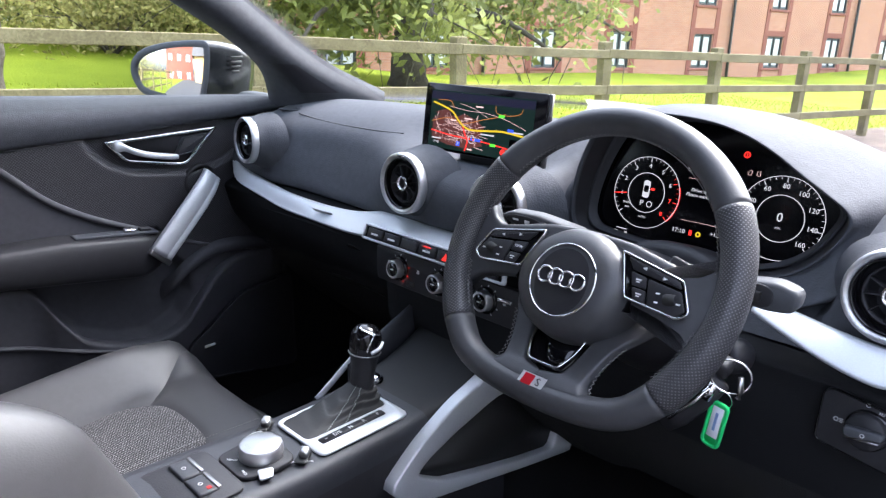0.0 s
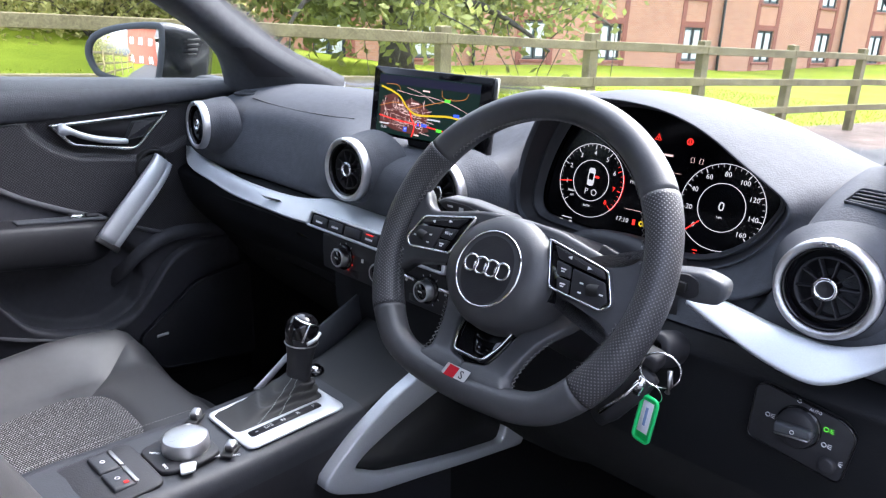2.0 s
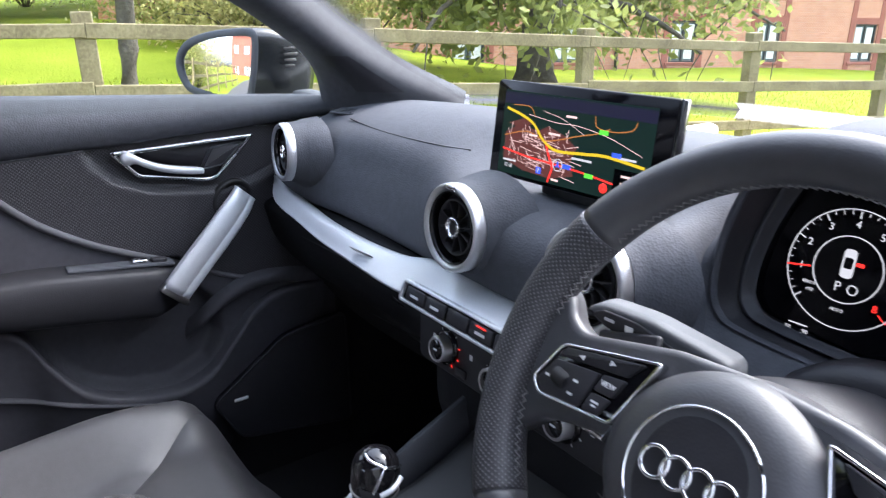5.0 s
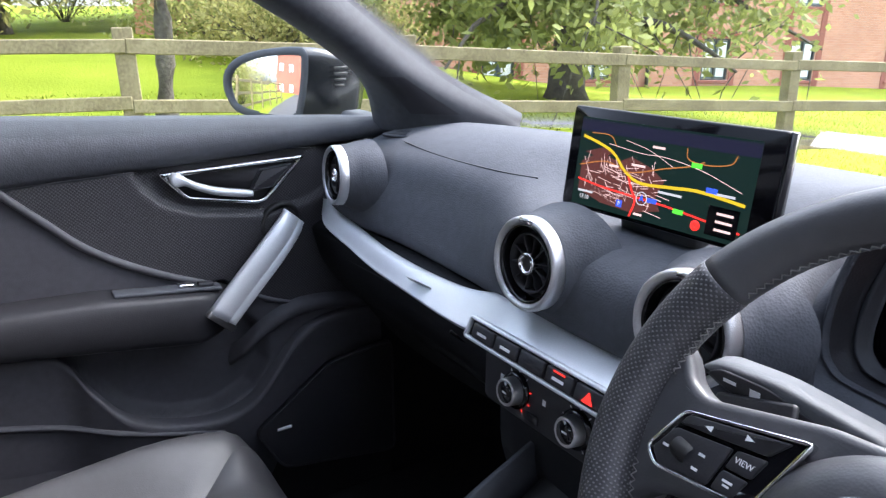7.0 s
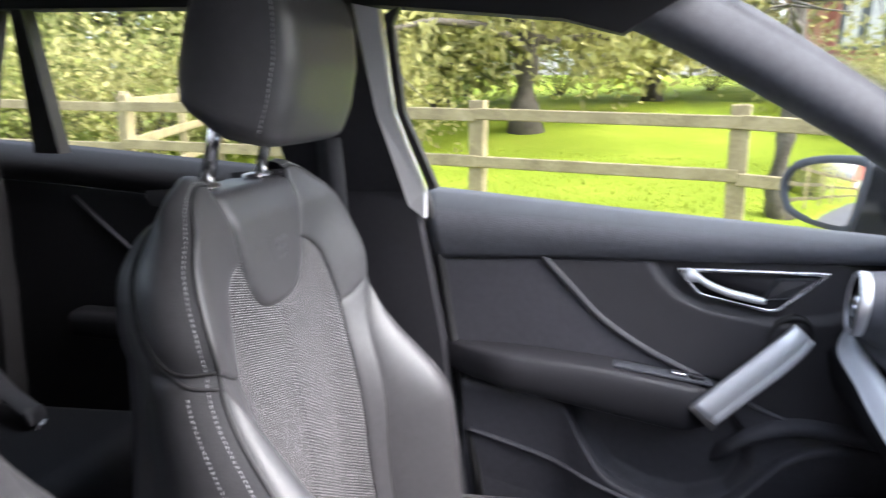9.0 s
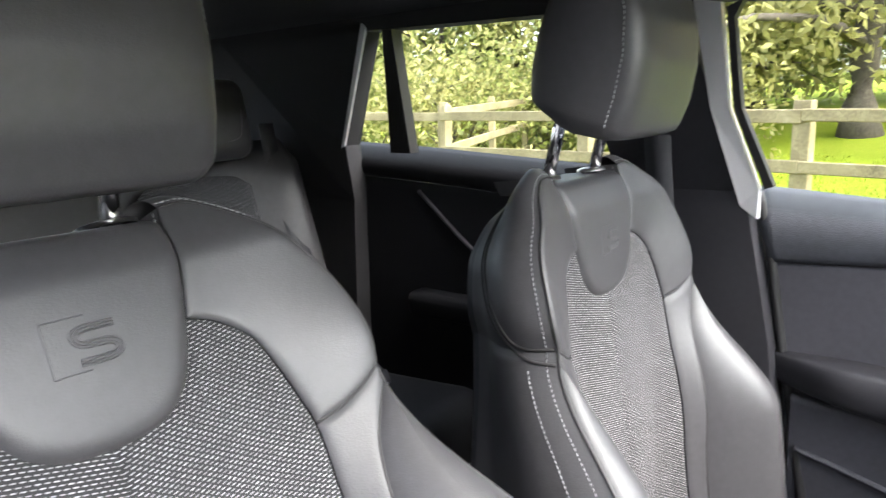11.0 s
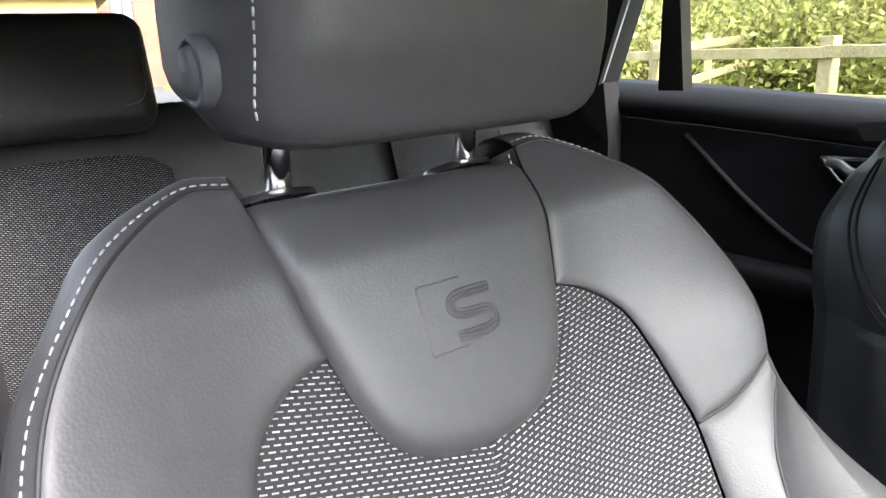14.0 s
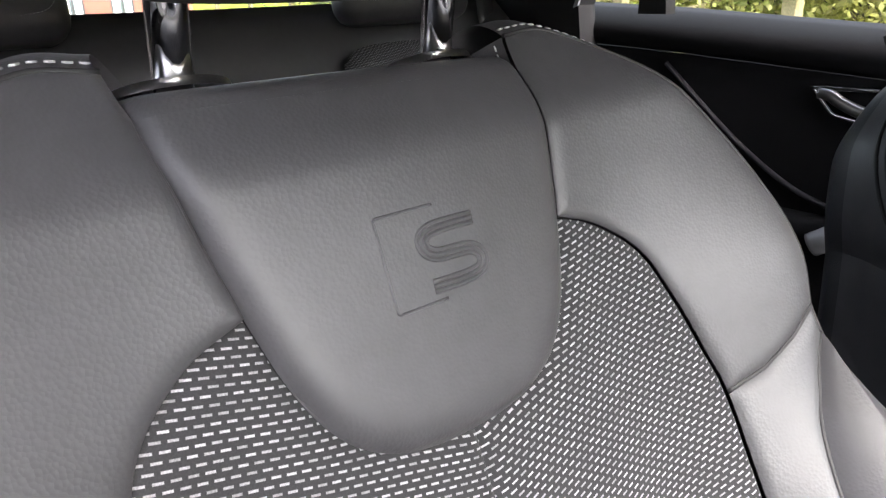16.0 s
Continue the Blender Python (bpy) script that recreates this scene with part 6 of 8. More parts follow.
def rim_piece(name, a0, a1, n, rad, material, label):
    pts, rr = [], []
    for a in np.linspace(a0, a1, n):
        x, y = rim_pt(radians(a))
        pts.append(tuple(WM @ Vector((x, y, 0))))
        g = math.exp(-((abs(((a + 180) % 360) - 180) - 35) / 16) ** 2) + math.exp(-((abs(((a) % 360) - 180) - 35) / 16) ** 2)
        rr.append(rad + 0.0015 * g)
    return part(name, tube(pts, rr, 24, up=tuple(WM.to_3x3() @ Vector((0, 0, 1))), flat=1.12, uvscale=0.0165), material, wheel, label)


rim_piece("rim_top", 33, 147, 60, 0.0160, M_WHEEL, "smooth black leather upper rim")
rim_piece("rim_grip", -38, 33, 50, 0.0165, M_PERF, "perforated leather grip")
rim_piece("rim_grip", 147, 218, 50, 0.0165, M_PERF, "perforated leather grip")
rim_piece("rim_base", 218, 322, 50, 0.0160, M_WHEEL, "flat smooth leather lower rim")
for a in (33, 147, -38, 218):
    x, y = rim_pt(radians(a))
    c = WM @ Vector((x, y, 0))
    t = Vector(WM.to_3x3() @ Vector((-math.sin(radians(a)), math.cos(radians(a)), 0)))
    u = WM.to_3x3() @ Vector((0, 0, 1))
    part("rim_seam", put(lathe([(0.0163, -0.0008), (0.0171, 0), (0.0163, 0.0008)], 28), basis(c, t.cross(u), u, t)), M_RUBBER, wheel)


def stitches(pts, step, length, r, spread=0.0):
    """Short pale thread pieces along a curve."""
    p = np.array(pts)
    L = np.r_[0, np.cumsum(np.linalg.norm(np.diff(p, axis=0), axis=1))]
    bm = None
    for s in np.arange(step / 2, L[-1], step):
        a = np.array([np.interp(s - length / 2, L, p[:, k]) for k in range(3)])
        b = np.array([np.interp(s + length / 2, L, p[:, k]) for k in range(3)])
        t = tube([a, (a + b) / 2, b], [r * 0.7, r, r * 0.7], 5)
        bm = join(bm, t) if bm else t
    return bm


def zigzag(pts, step, amp_dir, r):
    p = np.array(pts)
    L = np.r_[0, np.cumsum(np.linalg.norm(np.diff(p, axis=0), axis=1))]
    bm = None
    for k, s in enumerate(np.arange(0, L[-1] - step, step)):
        a = np.array([np.interp(s, L, p[:, j]) for j in range(3)])
        b = np.array([np.interp(s + step, L, p[:, j]) for j in range(3)])
        d = np.array(amp_dir) * (1 if k % 2 else -1)
        t = tube([a - d, b + d], r, 5)
        bm = join(bm, t) if bm else t
    return bm


wz = np.array(WM.to_3x3() @ Vector((0, 0, 1)))
for a0, a1 in ((35, 145), (152, 170), (192, 216), (-36, -12), (10, 31)):
    dr = 0.0178 if a0 == 35 else 0.0190
    pts = [tuple(WM @ Vector((*[c * (0.166 - dr) / 0.166 for c in rim_pt(radians(a))], 0.003))) for a in np.linspace(a0, a1, 60)]
    part("stitching", zigzag(pts, 0.0027, wz * 0.0026, 0.00042), M_THREAD, wheel, "grey cross stitching")

# hub
dome = []
for s, z in ((1.02, -0.055), (1.02, -0.030), (1.0, -0.010), (0.96, 0.006), (0.88, 0.016), (0.75, 0.022), (0.60, 0.0245), (0.3, 0.026), (0.01, 0.0265)):
    dome.append([tuple(WM @ Vector((s * 0.067 * math.cos(a) * (1.0 + 0.03 * math.cos(2 * a)), s * 0.063 * math.sin(a) - 0.023, z))) for a in np.linspace(0, 2 * math.pi, 56, endpoint=False)])
hub = part("hub", grid(np.array(dome), close_u=True), M_WHEEL, wheel, "domed black airbag cover")
RM = WM @ pose(0.0, -0.024, 0.0235)
part("hub_ring", lathe([(0.0405, 0.0), (0.040, 0.0022), (0.0388, 0.0024), (0.0384, 0.0)], 72, RM), M_CHROME, hub, "thin chrome ring")
part("hub_disc", lathe([(0.0384, 0.0008), (0.025, 0.0026), (0.0005, 0.0030)], 56, RM), M_PLASTIC, hub)
for k in range(4):
    part("badge_loop", put(lathe([(0.0096, 0.0025), (0.0095, 0.0048), (0.0082, 0.0052), (0.0074, 0.0046), (0.0072, 0.0025)], 40), RM @ pose(-0.0204 + 0.0136 * k, 0.001, 0)), M_CHROME, hub, "linked chrome loop of the badge")
# spokes
for s in (-1, 1):
    web = [(0.156, 0.050), (0.142, 0.040), (0.134, 0.028), (0.120, 0.0215), (0.050, 0.037), (0.0, 0.040), (0.0, -0.022), (0.060, -0.028), (0.105, -0.037), (0.128, -0.043), (0.140, -0.056), (0.152, -0.066)]
    web = round_poly([(s * x, y) for x, y in web][:: -s], 0.006, 3)
    spk = part("spoke", prism(web, 0.018, WM @ pose(0, 0, -0.018), 0.0055, 3), M_WHEEL, wheel, "leather-covered side spoke")
    pad = round_poly([(s * 0.137, -0.019), (s * 0.122, 0.011), (s * 0.048, 0.026), (s * 0.066, -0.022), (s * 0.127, -0.028)], 0.0045, 3)
    if s < 0:
        pad = pad[::-1]
    PM = WM @ pose(0, 0, 0.004)
    part("pad_frame", frame_ring(pad, 0.0022, 0.008, PM), M_CHROME, spk, "thin chrome control frame")
    part("pad_base", prism([((x - s * 0.105) * 0.97 + s * 0.105, y * 0.95 - 0.0005) for x, y in pad], 0.006, PM, 0.001), M_GLOSS, spk)
    for poly in ([(0.058, 0.0205), (0.118, 0.0090), (0.1215, 0.0020), (0.0675, 0.0085)], [(0.066, 0.0065), (0.0835, 0.0040), (0.0865, -0.0075), (0.071, -0.0070)], [(0.0715, -0.0085), (0.087, -0.0092), (0.0895, -0.0215), (0.0765, -0.0205)], [(0.086, 0.0035), (0.1225, -0.0010), (0.1315, -0.0180), (0.1240, -0.0255), (0.0925, -0.0220)]):
        q = [(s * x, y) for x, y in poly]
        area_ = sum(a[0] * b[1] - b[0] * a[1] for a, b in zip(q, q[1:] + q[:1]))
        b = part("control_button", prism(round_poly(q if area_ > 0 else q[::-1], 0.0022, 3), 0.0028, PM @ pose(0, 0, 0.0055), 0.0008), M_PLASTIC, spk)
        mxy = np.mean(np.array(q), 0)
        if len(poly) == 5:
            part("roller", put(lathe([(0.0055, -0.006), (0.0062, -0.004), (0.0062, 0.004), (0.0055, 0.006)], 20), PM @ pose(s * 0.1135, -0.011, 0.006, 0, 90, 12 * s)), M_RUBBER, b, "ridged roller")
            for dx, dy in ((-0.013, 0.003), (-0.012, -0.006), (0.010, -0.002)):
                part("mark", rbox(0.004, 0.0016, 0.0003, 0, 1, PM @ pose(s * (0.1135 + dx), -0.011 + dy, 0.0086)), M_WHITE, b, smooth=False)
        elif abs(mxy[1]) > 0.0095 and mxy[1] > 0:
            for dx in (-0.012, 0.012):
                part("mark", prism([(-0.0022, -0.0018), (0.0026, 0), (-0.0022, 0.0018)], 0.0003, PM @ pose(mxy[0] + dx, mxy[1] - dx * 0.2 * s, 0.0085, 0, 0, 0 if dx > 0 else 180)), M_WHITE, b, smooth=False)
        elif s < 0 and mxy[1] > -0.005:
            part("word", text("VIEW", 0.0048, PM @ pose(mxy[0], mxy[1], 0.0085)), M_WHITE, b, smooth=False)
        else:
            part("mark", rbox(0.006, 0.0014, 0.0003, 0, 1, PM @ pose(mxy[0], mxy[1] + 0.001, 0.0085)), M_WHITE, b, smooth=False)
            part("mark", rbox(0.004, 0.0012, 0.0003, 0, 1, PM @ pose(mxy[0], mxy[1] - 0.0014, 0.0085)), M_WHITE, b, smooth=False)
    part("spoke_inlay", prism([(s * 0.060, 0.010), (s * 0.056, -0.036), (s * 0.074, -0.034), (s * 0.062, 0.006)][:: -s], 0.002, WM @ pose(0, 0, 0.0)), M_GLOSS, spk, smooth=False)
    part("shift_paddle", rbox(0.056, 0.040, 0.006, 0.003, 2, WM @ pose(s * 0.105, 0.014, -0.034, 0, s * 8, s * -14)), M_PLASTIC, wheel, "black shift paddle")
    # lower leg of the centre spoke
    leg = []
    for y, x0, x1, z in ((-0.034, 0.040, 0.098, -0.036), (-0.058, 0.037, 0.082, -0.022), (-0.075, 0.034, 0.069, -0.013), (-0.095, 0.029, 0.061, -0.006), (-0.108, 0.0245, 0.0575, -0.001), (-0.117, 0.018, 0.0565, 0.003), (-0.1215, -0.0005, 0.0580, 0.006), (-0.127, -0.0005, 0.0630, 0.009), (-0.132, -0.0005, 0.072, 0.0115), (-0.138, -0.0005, 0.078, 0.0130), (-0.146, -0.0005, 0.080, 0.0138)):
        row = []
        for t in np.linspace(0, 1, 13):
            edge = max(0.0, (abs(t - 0.5) * 2 - 0.55) / 0.45) if (t > 0.5 or x0 > 0) else 0.0
            row.append((x0 + (x1 - x0) * t, y, z - 0.010 * edge ** 2.2))
        leg.append(row)
    g = smooth_grid([[tuple(WM @ Vector((s * x, y, z))) for x, y, z in r] for r in leg], 30, 24)
    part("lower_spoke", sheet(g, -0.008 * s), M_WHEEL, wheel, "smooth leather lower spoke")
    zz = catmull([WM @ Vector((s * x, y, z)) for x, y, z in ((0.0735, -0.068, -0.021), (0.0625, -0.093, -0.0125), (0.0590, -0.112, -0.006), (0.0610, -0.1235, -0.001), (0.072, -0.1315, 0.003), (0.088, -0.134, 0.006))], 30)
    part("stitching", zigzag(zz, 0.0027, wz * 0.0027, 0.00042), M_THREAD, wheel)
low_open = round_poly([(-0.036, -0.062), (0.036, -0.062), (0.029, -0.098), (0.020, -0.1185), (-0.020, -0.1185), (-0.029, -0.098)], 0.006)
UM = WM @ pose(0, -0.09, -0.010, -24) @ pose(0, 0.09, 0)
lb = part("lower_bezel", frame_ring(low_open, 0.0024, 0.006, UM @ pose(0, 0, -0.001)), M_CHROME, wheel, "bright frame in the lower spoke")
part("inlay", prism(low_open, 0.004, UM @ pose(0, 0, -0.009)), M_GLOSS, lb)
bp = WM @ pose(0.002, -0.1345, 0.0145, -8)
bd = part("badge_plate", prism([(-0.017, -0.007), (0.014, -0.007), (0.017, 0.007), (-0.014, 0.007)], 0.001, bp), M_PAINT, wheel, "small silver and red badge plate", smooth=False)
part("badge_red", prism([(-0.013, -0.006), (0.0, -0.006), (0.003, 0.006), (-0.010, 0.006)], 0.0004, bp @ pose(0, 0, 0.0011)), M_RED, bd, smooth=False)
part("badge_letter", text("S", 0.012, bp @ pose(0.008, 0, 0.0013)), M_PLASTIC, bd, smooth=False)

# column shroud, stalks and key
col = thing("steering_column", "black plastic steering column shroud with two stalks", "steering column", at=(0.333, 0.76, 0.93))
CMX = WM @ pose(0, -0.01, -0.05)
part("shroud", put(lathe([(0.052, 0.0), (0.060, -0.01), (0.066, -0.05), (0.075, -0.12), (0.085, -0.22)], 40), CMX @ Matrix.Diagonal((1.1, 0.95, 1, 1))), M_PLASTIC, col)
SB = basis((0, 0.732, -0.006), (1, 0, 0), (0, 0, 1))
for nm, body_, face_, marks in (
    ("wiper_stalk", [(0.385, 0.975), (0.455, 0.972), (0.500, 0.969), (0.526, 0.973), (0.529, 0.994), (0.506, 1.000), (0.470, 0.994), (0.385, 0.989)], [(0.455, 0.9745), (0.498, 0.9725), (0.506, 0.978), (0.505, 0.993), (0.494, 0.9965), (0.468, 0.991)], [(0.466, 0.982, 0.006, 0.006), (0.478, 0.990, 0.004, 0.0016), (0.478, 0.986, 0.005, 0.0016), (0.478, 0.982, 0.005, 0.0016), (0.478, 0.978, 0.004, 0.0016)]),
    ("indicator_stalk", [(0.285, 0.978), (0.225, 0.981), (0.180, 0.990), (0.163, 0.998), (0.178, 1.006), (0.220, 1.008), (0.285, 1.001)][::-1], [(0.240, 0.983), (0.190, 0.991), (0.172, 0.998), (0.183, 1.0035), (0.215, 1.004), (0.250, 0.996)][::-1], [(0.190, 0.998, 0.009, 0.0022), (0.208, 0.997, 0.007, 0.005)])):
    stk = part(nm, prism(round_poly(body_, 0.008, 3), 0.020, SB, 0.004), M_SHROUD, col, "grey control stalk")
    part("stalk_face", prism(round_poly(face_, 0.005, 3), 0.003, SB @ pose(0, 0, 0.0185), 0.0008), M_PLASTIC, stk, "black stalk face")
    for x, z, w, h in marks:
        part("mark", rbox(w, h, 0.0004, 0, 1, SB @ pose(x, z, 0.0217)), M_WHITE, stk, smooth=False)
    if nm == "wiper_stalk":
        part("stalk_slider", rbox(0.010, 0.010, 0.006, 0.001, 2, SB @ pose(0.490, 0.984, 0.023)), M_RUBBER, stk)
    else:
        part("stalk_lever", prism(round_poly([(0.200, 0.972), (0.270, 0.966), (0.272, 0.976), (0.240, 0.982), (0.204, 0.980)], 0.004), 0.010, SB @ pose(0, 0, 0.008), 0.002), M_PLASTIC, stk)
part("ignition_barrel", put(lathe([(0.021, -0.03), (0.021, 0.012), (0.018, 0.016), (0.012, 0.016)], 32), basis((0.448, 0.765, 0.878), (0.9, 0, 0.1), (0, 0.3, 0.95))), M_PLASTIC, col)

key = thing("car_key", "black flip key with a ring and green tag in the ignition", "key", at=(0.46, 0.74, 0.88))
part("key_head", rbox(0.024, 0.022, 0.020, 0.005, 3, pose(0.455, 0.738, 0.880, 15, 10, 0)), M_PLASTIC, key)
part("key_blade", rbox(0.008, 0.03, 0.003, 0.0008, 1, pose(0.452, 0.755, 0.882, 10)), M_CHROME, key)
fob = tube([(0.462, 0.728, 0.868), (0.448, 0.724, 0.848), (0.424, 0.720, 0.815), (0.410, 0.719, 0.797)], [0.011, 0.014, 0.014, 0.010], 14, flat=0.6, up=(0, 1, 0))
fb = part("fob", fob, M_PLASTIC, key, "black key fob")
part("fob_edge", tube([(0.456, 0.716, 0.862), (0.438, 0.711, 0.836), (0.418, 0.709, 0.812)], 0.0026, 8), M_CHROME, fb, "chrome fob edge")
rg = [(0.474 + 0.019 * math.cos(a), 0.722 + 0.006 * math.cos(a), 0.879 + 0.019 * math.sin(a)) for a in np.linspace(0, 2 * math.pi, 40, endpoint=False)]
part("split_ring", tube(rg, 0.0011, 8, closed=True), M_CHROME, key, "steel split ring")
rg = [(0.470 + 0.008 * math.cos(a), 0.724 - 0.004 * math.sin(a), 0.850 + 0.011 * math.sin(a)) for a in np.linspace(0, 2 * math.pi, 24, endpoint=False)]
part("split_ring", tube(rg, 0.0008, 6, closed=True), M_CHROME, key)
part("ring_clasp", tube([(0.484, 0.722, 0.882), (0.486, 0.722, 0.866), (0.484, 0.722, 0.858)], 0.003, 8), M_BRUSHED, key)
part("clasp", tube([(0.458, 0.72, 0.866), (0.452, 0.717, 0.848)], [0.005, 0.007], 10), M_CHROME, key)
TM = basis((0.464, 0.724, 0.818), (0.97, -0.1, -0.10), (0.12, 0.0, 0.99))
tg = round_poly([(-0.011, -0.028), (0.011, -0.028), (0.011, 0.028), (-0.011, 0.028)], 0.008, 5)
part("tag", frame_ring(tg, 0.0035, 0.0035, TM), M_TAG, key, "bright green plastic key tag")
part("tag_back", prism([(x * 0.95, y * 0.97) for x, y in tg], 0.0015, TM), M_TAG, key)
part("tag_paper", rbox(0.0125, 0.038, 0.0006, 0.0002, 1, TM @ pose(0, 0.003, 0.0022)), M_PAPER, key, "pale paper insert")
for k in range(1):
    part("tag_writing", rbox(0.003, 0.022, 0.0002, 0, 1, TM @ pose(0.0, 0.004, 0.0027)), mat("blue_ink", (0.2, 0.3, 0.55), 0.8), key, "faint bar of blue writing", smooth=False)

# ---- centre console ----
con = thing("centre_console", "dark centre console with selector plate, dial and silver side braces", "console", at=(0.01, 0.5, 0.35))
rows = []
for y, zt, w in ((0.16, 0.700, 0.070), (0.24, 0.706, 0.074), (0.34, 0.702, 0.076), (0.45, 0.695, 0.076), (0.55, 0.693, 0.076), (0.64, 0.696, 0.080), (0.72, 0.706, 0.083), (0.78, 0.725, 0.085), (0.83, 0.75, 0.086)):
    c = 0.012 if y < 0.66 else 0.012 * max(0, (0.83 - y) / 0.17)
    rows.append([(c - w - 0.02, y, 0.36), (c - w - 0.01, y, 0.55), (c - w - 0.002, y, zt - 0.03), (c - w, y, zt - 0.006), (c - w + 0.006, y, zt), (c - w * 0.5, y, zt + 0.001), (c, y, zt + 0.001), (c + w * 0.5, y, zt + 0.001), (c + w - 0.006, y, zt), (c + w, y, zt - 0.006), (c + w + 0.002, y, zt - 0.03), (c + w + 0.004, y, 0.55), (c + w + 0.006, y, 0.36)])
R = np.array(rows)
P = np.stack([catmull(R[:, j], 48) for j in range(R.shape[1])], 1)
P = np.array([resample(catmull(r, 96), 60) for r in P])
_k = int((P[:, 30, 1] < 0.668).sum())
part("body", grid(P[:_k, 22:39]), M_CONSOLE, con, "dark grey console top")
# no hollow here: the recess's darkness is only colour on the flat top
part("cup_recess_dark", grid(P[_k - 1 :, 22:39]), M_RUBBER, con, "flat near-black top standing in for the dark cup recess")
part("side_panel", grid(P[:, :23]), M_PLASTIC, con)
part("side_panel", grid(P[:, 38:]), M_PLASTIC, con)
ed = catmull([(-0.064, 0.20, 0.706), (-0.066, 0.34, 0.704), (-0.066, 0.48, 0.697)], 60)
part("stitching", stitches(ed, 0.0042, 0.0026, 0.00045), M_THREAD, con, "row of pale stitches")
# side braces
for s in (1,):
    bx = s * 0.103
    B = basis((bx, 0, 0), (0, 1, 0), (0, 0, 1), (1, 0, 0))
    shift_ = lambda q: [(y + 0.008, z - 0.010) for y, z in q]
    outer = round_poly(shift_([(0.556, 0.632), (0.575, 0.612), (0.64, 0.580), (0.74, 0.557), (0.85, 0.530), (0.985, 0.500), (0.99, 0.56), (0.86, 0.755), (0.80, 0.755), (0.763, 0.742), (0.683, 0.716), (0.619, 0.684), (0.575, 0.650)]), 0.012, 3)
    inner = round_poly(shift_([(0.606, 0.634), (0.66, 0.601), (0.74, 0.577), (0.83, 0.552), (0.925, 0.530), (0.94, 0.57), (0.83, 0.690), (0.771, 0.690), (0.683, 0.668), (0.63, 0.650)]), 0.012, 3)
    bo_, bi_ = resample(outer + outer[:1], 80)[:-1], resample(inner + inner[:1], 80)[:-1]
    k0 = int(np.argmin(((bi_ - bo_[0]) ** 2).sum(1)))
    bi_ = np.roll(bi_, -k0, 0)
    lev = [(bo_, -0.010), (bo_, 0.006), (bo_ * 0.97 + bi_ * 0.03, 0.0085), (bo_ * 0.92 + bi_ * 0.08, 0.0095), (bo_ * 0.12 + bi_ * 0.88, 0.0090), (bo_ * 0.05 + bi_ * 0.95, 0.0080), (bi_, 0.0050), (bi_, -0.01)]
    part("side_brace", put(grid(np.array([np.c_[q, np.full(80, z * s)] for q, z in lev]), close_u=True), B), M_SILVER, con, "satin silver triangular brace")
    part("brace_panel", put(prism(inner, 0.003 * s), B @ pose(0, 0, -0.008 * s)), M_RUBBER, con)
part("side_brace", tube(catmull([(-0.100, 0.60, 0.664), (-0.100, 0.63, 0.682), (-0.100, 0.66, 0.702), (-0.100, 0.69, 0.719)], 24), 0.006, 10, flat=0.45, up=(1, 0, 0)), M_SILVER, con, "slim silver edge of the far brace")
wing_ = catmull([(-0.100, 0.66, 0.702), (-0.100, 0.72, 0.734), (-0.102, 0.80, 0.766), (-0.105, 0.88, 0.800)], 24)
part("console_wing", sheet(np.array([[tuple(p + np.array((0.004 * k, 0.0, -0.05 * k))) for p in wing_] for k in range(5)]), 0.008), M_CONSOLE, con, "dark side wing rising to the dashboard")
# selector
sel = thing("gear_selector", "automatic gear lever with leather gaiter in a silver plate", "gear lever", at=(0, 0.56, 0.70))
SM = basis((0.016, 0.562, 0.6965), (1, 0, 0), (0, 1, 0.0))
pl = round_poly([(-0.054, -0.074), (0.056, -0.074), (0.058, 0.074), (-0.056, 0.074)], 0.012)
hole = round_poly([(-0.049, -0.068), (0.014, -0.068), (0.016, 0.068), (-0.050, 0.068)], 0.010)
po_, pi_ = resample(pl + pl[:1], 72)[:-1], resample(hole + hole[:1], 72)[:-1]
pi_ = np.roll(pi_, -int(np.argmin(((pi_ - po_[0]) ** 2).sum(1))), 0)
part("plate", put(grid(np.array([np.c_[q, np.full(72, z)] for q, z in ((po_, 0), (po_, 0.002), (po_ * 0.97 + pi_ * 0.03, 0.003), (po_ * 0.06 + pi_ * 0.94, 0.003), (pi_, 0.002), (pi_, -0.006))]), close_u=True), SM), M_SILVER, sel, "satin silver selector plate")
ind = part("gate_strip", prism(round_poly([(0.022, -0.058), (0.036, -0.058), (0.036, 0.050), (0.022, 0.050)], 0.004), 0.0008, SM @ pose(0, 0, 0.0027)), M_PLASTIC, sel, "dark strip with gear letters")
for w, y in (("P", 0.040), ("R", 0.015), ("N", -0.008), ("D/S", -0.030), ("\u2013", -0.048)):
    part("gear_letter", text(w, 0.0085, SM @ pose(0.029, y, 0.0042, 0, 0, 90)), M_WHITE, ind, smooth=False)
top = [(0.0145 * math.cos(a) - 0.018, 0.050 + 0.016 * math.sin(a), 0.034) for a in np.linspace(0, 2 * math.pi, 36, endpoint=False)]
basep = [(x, y, -0.002) for x, y in resample(hole + hole[:1], 36)[:-1]]
k0 = int(np.argmin([(b[0] - 0.02) ** 2 + (b[1] - 0.03) ** 2 for b in basep]))
basep = basep[k0:] + basep[:k0]
if (basep[9][1] - basep[0][1]) < 0:
    basep = [basep[0]] + basep[1:][::-1]
rows = []
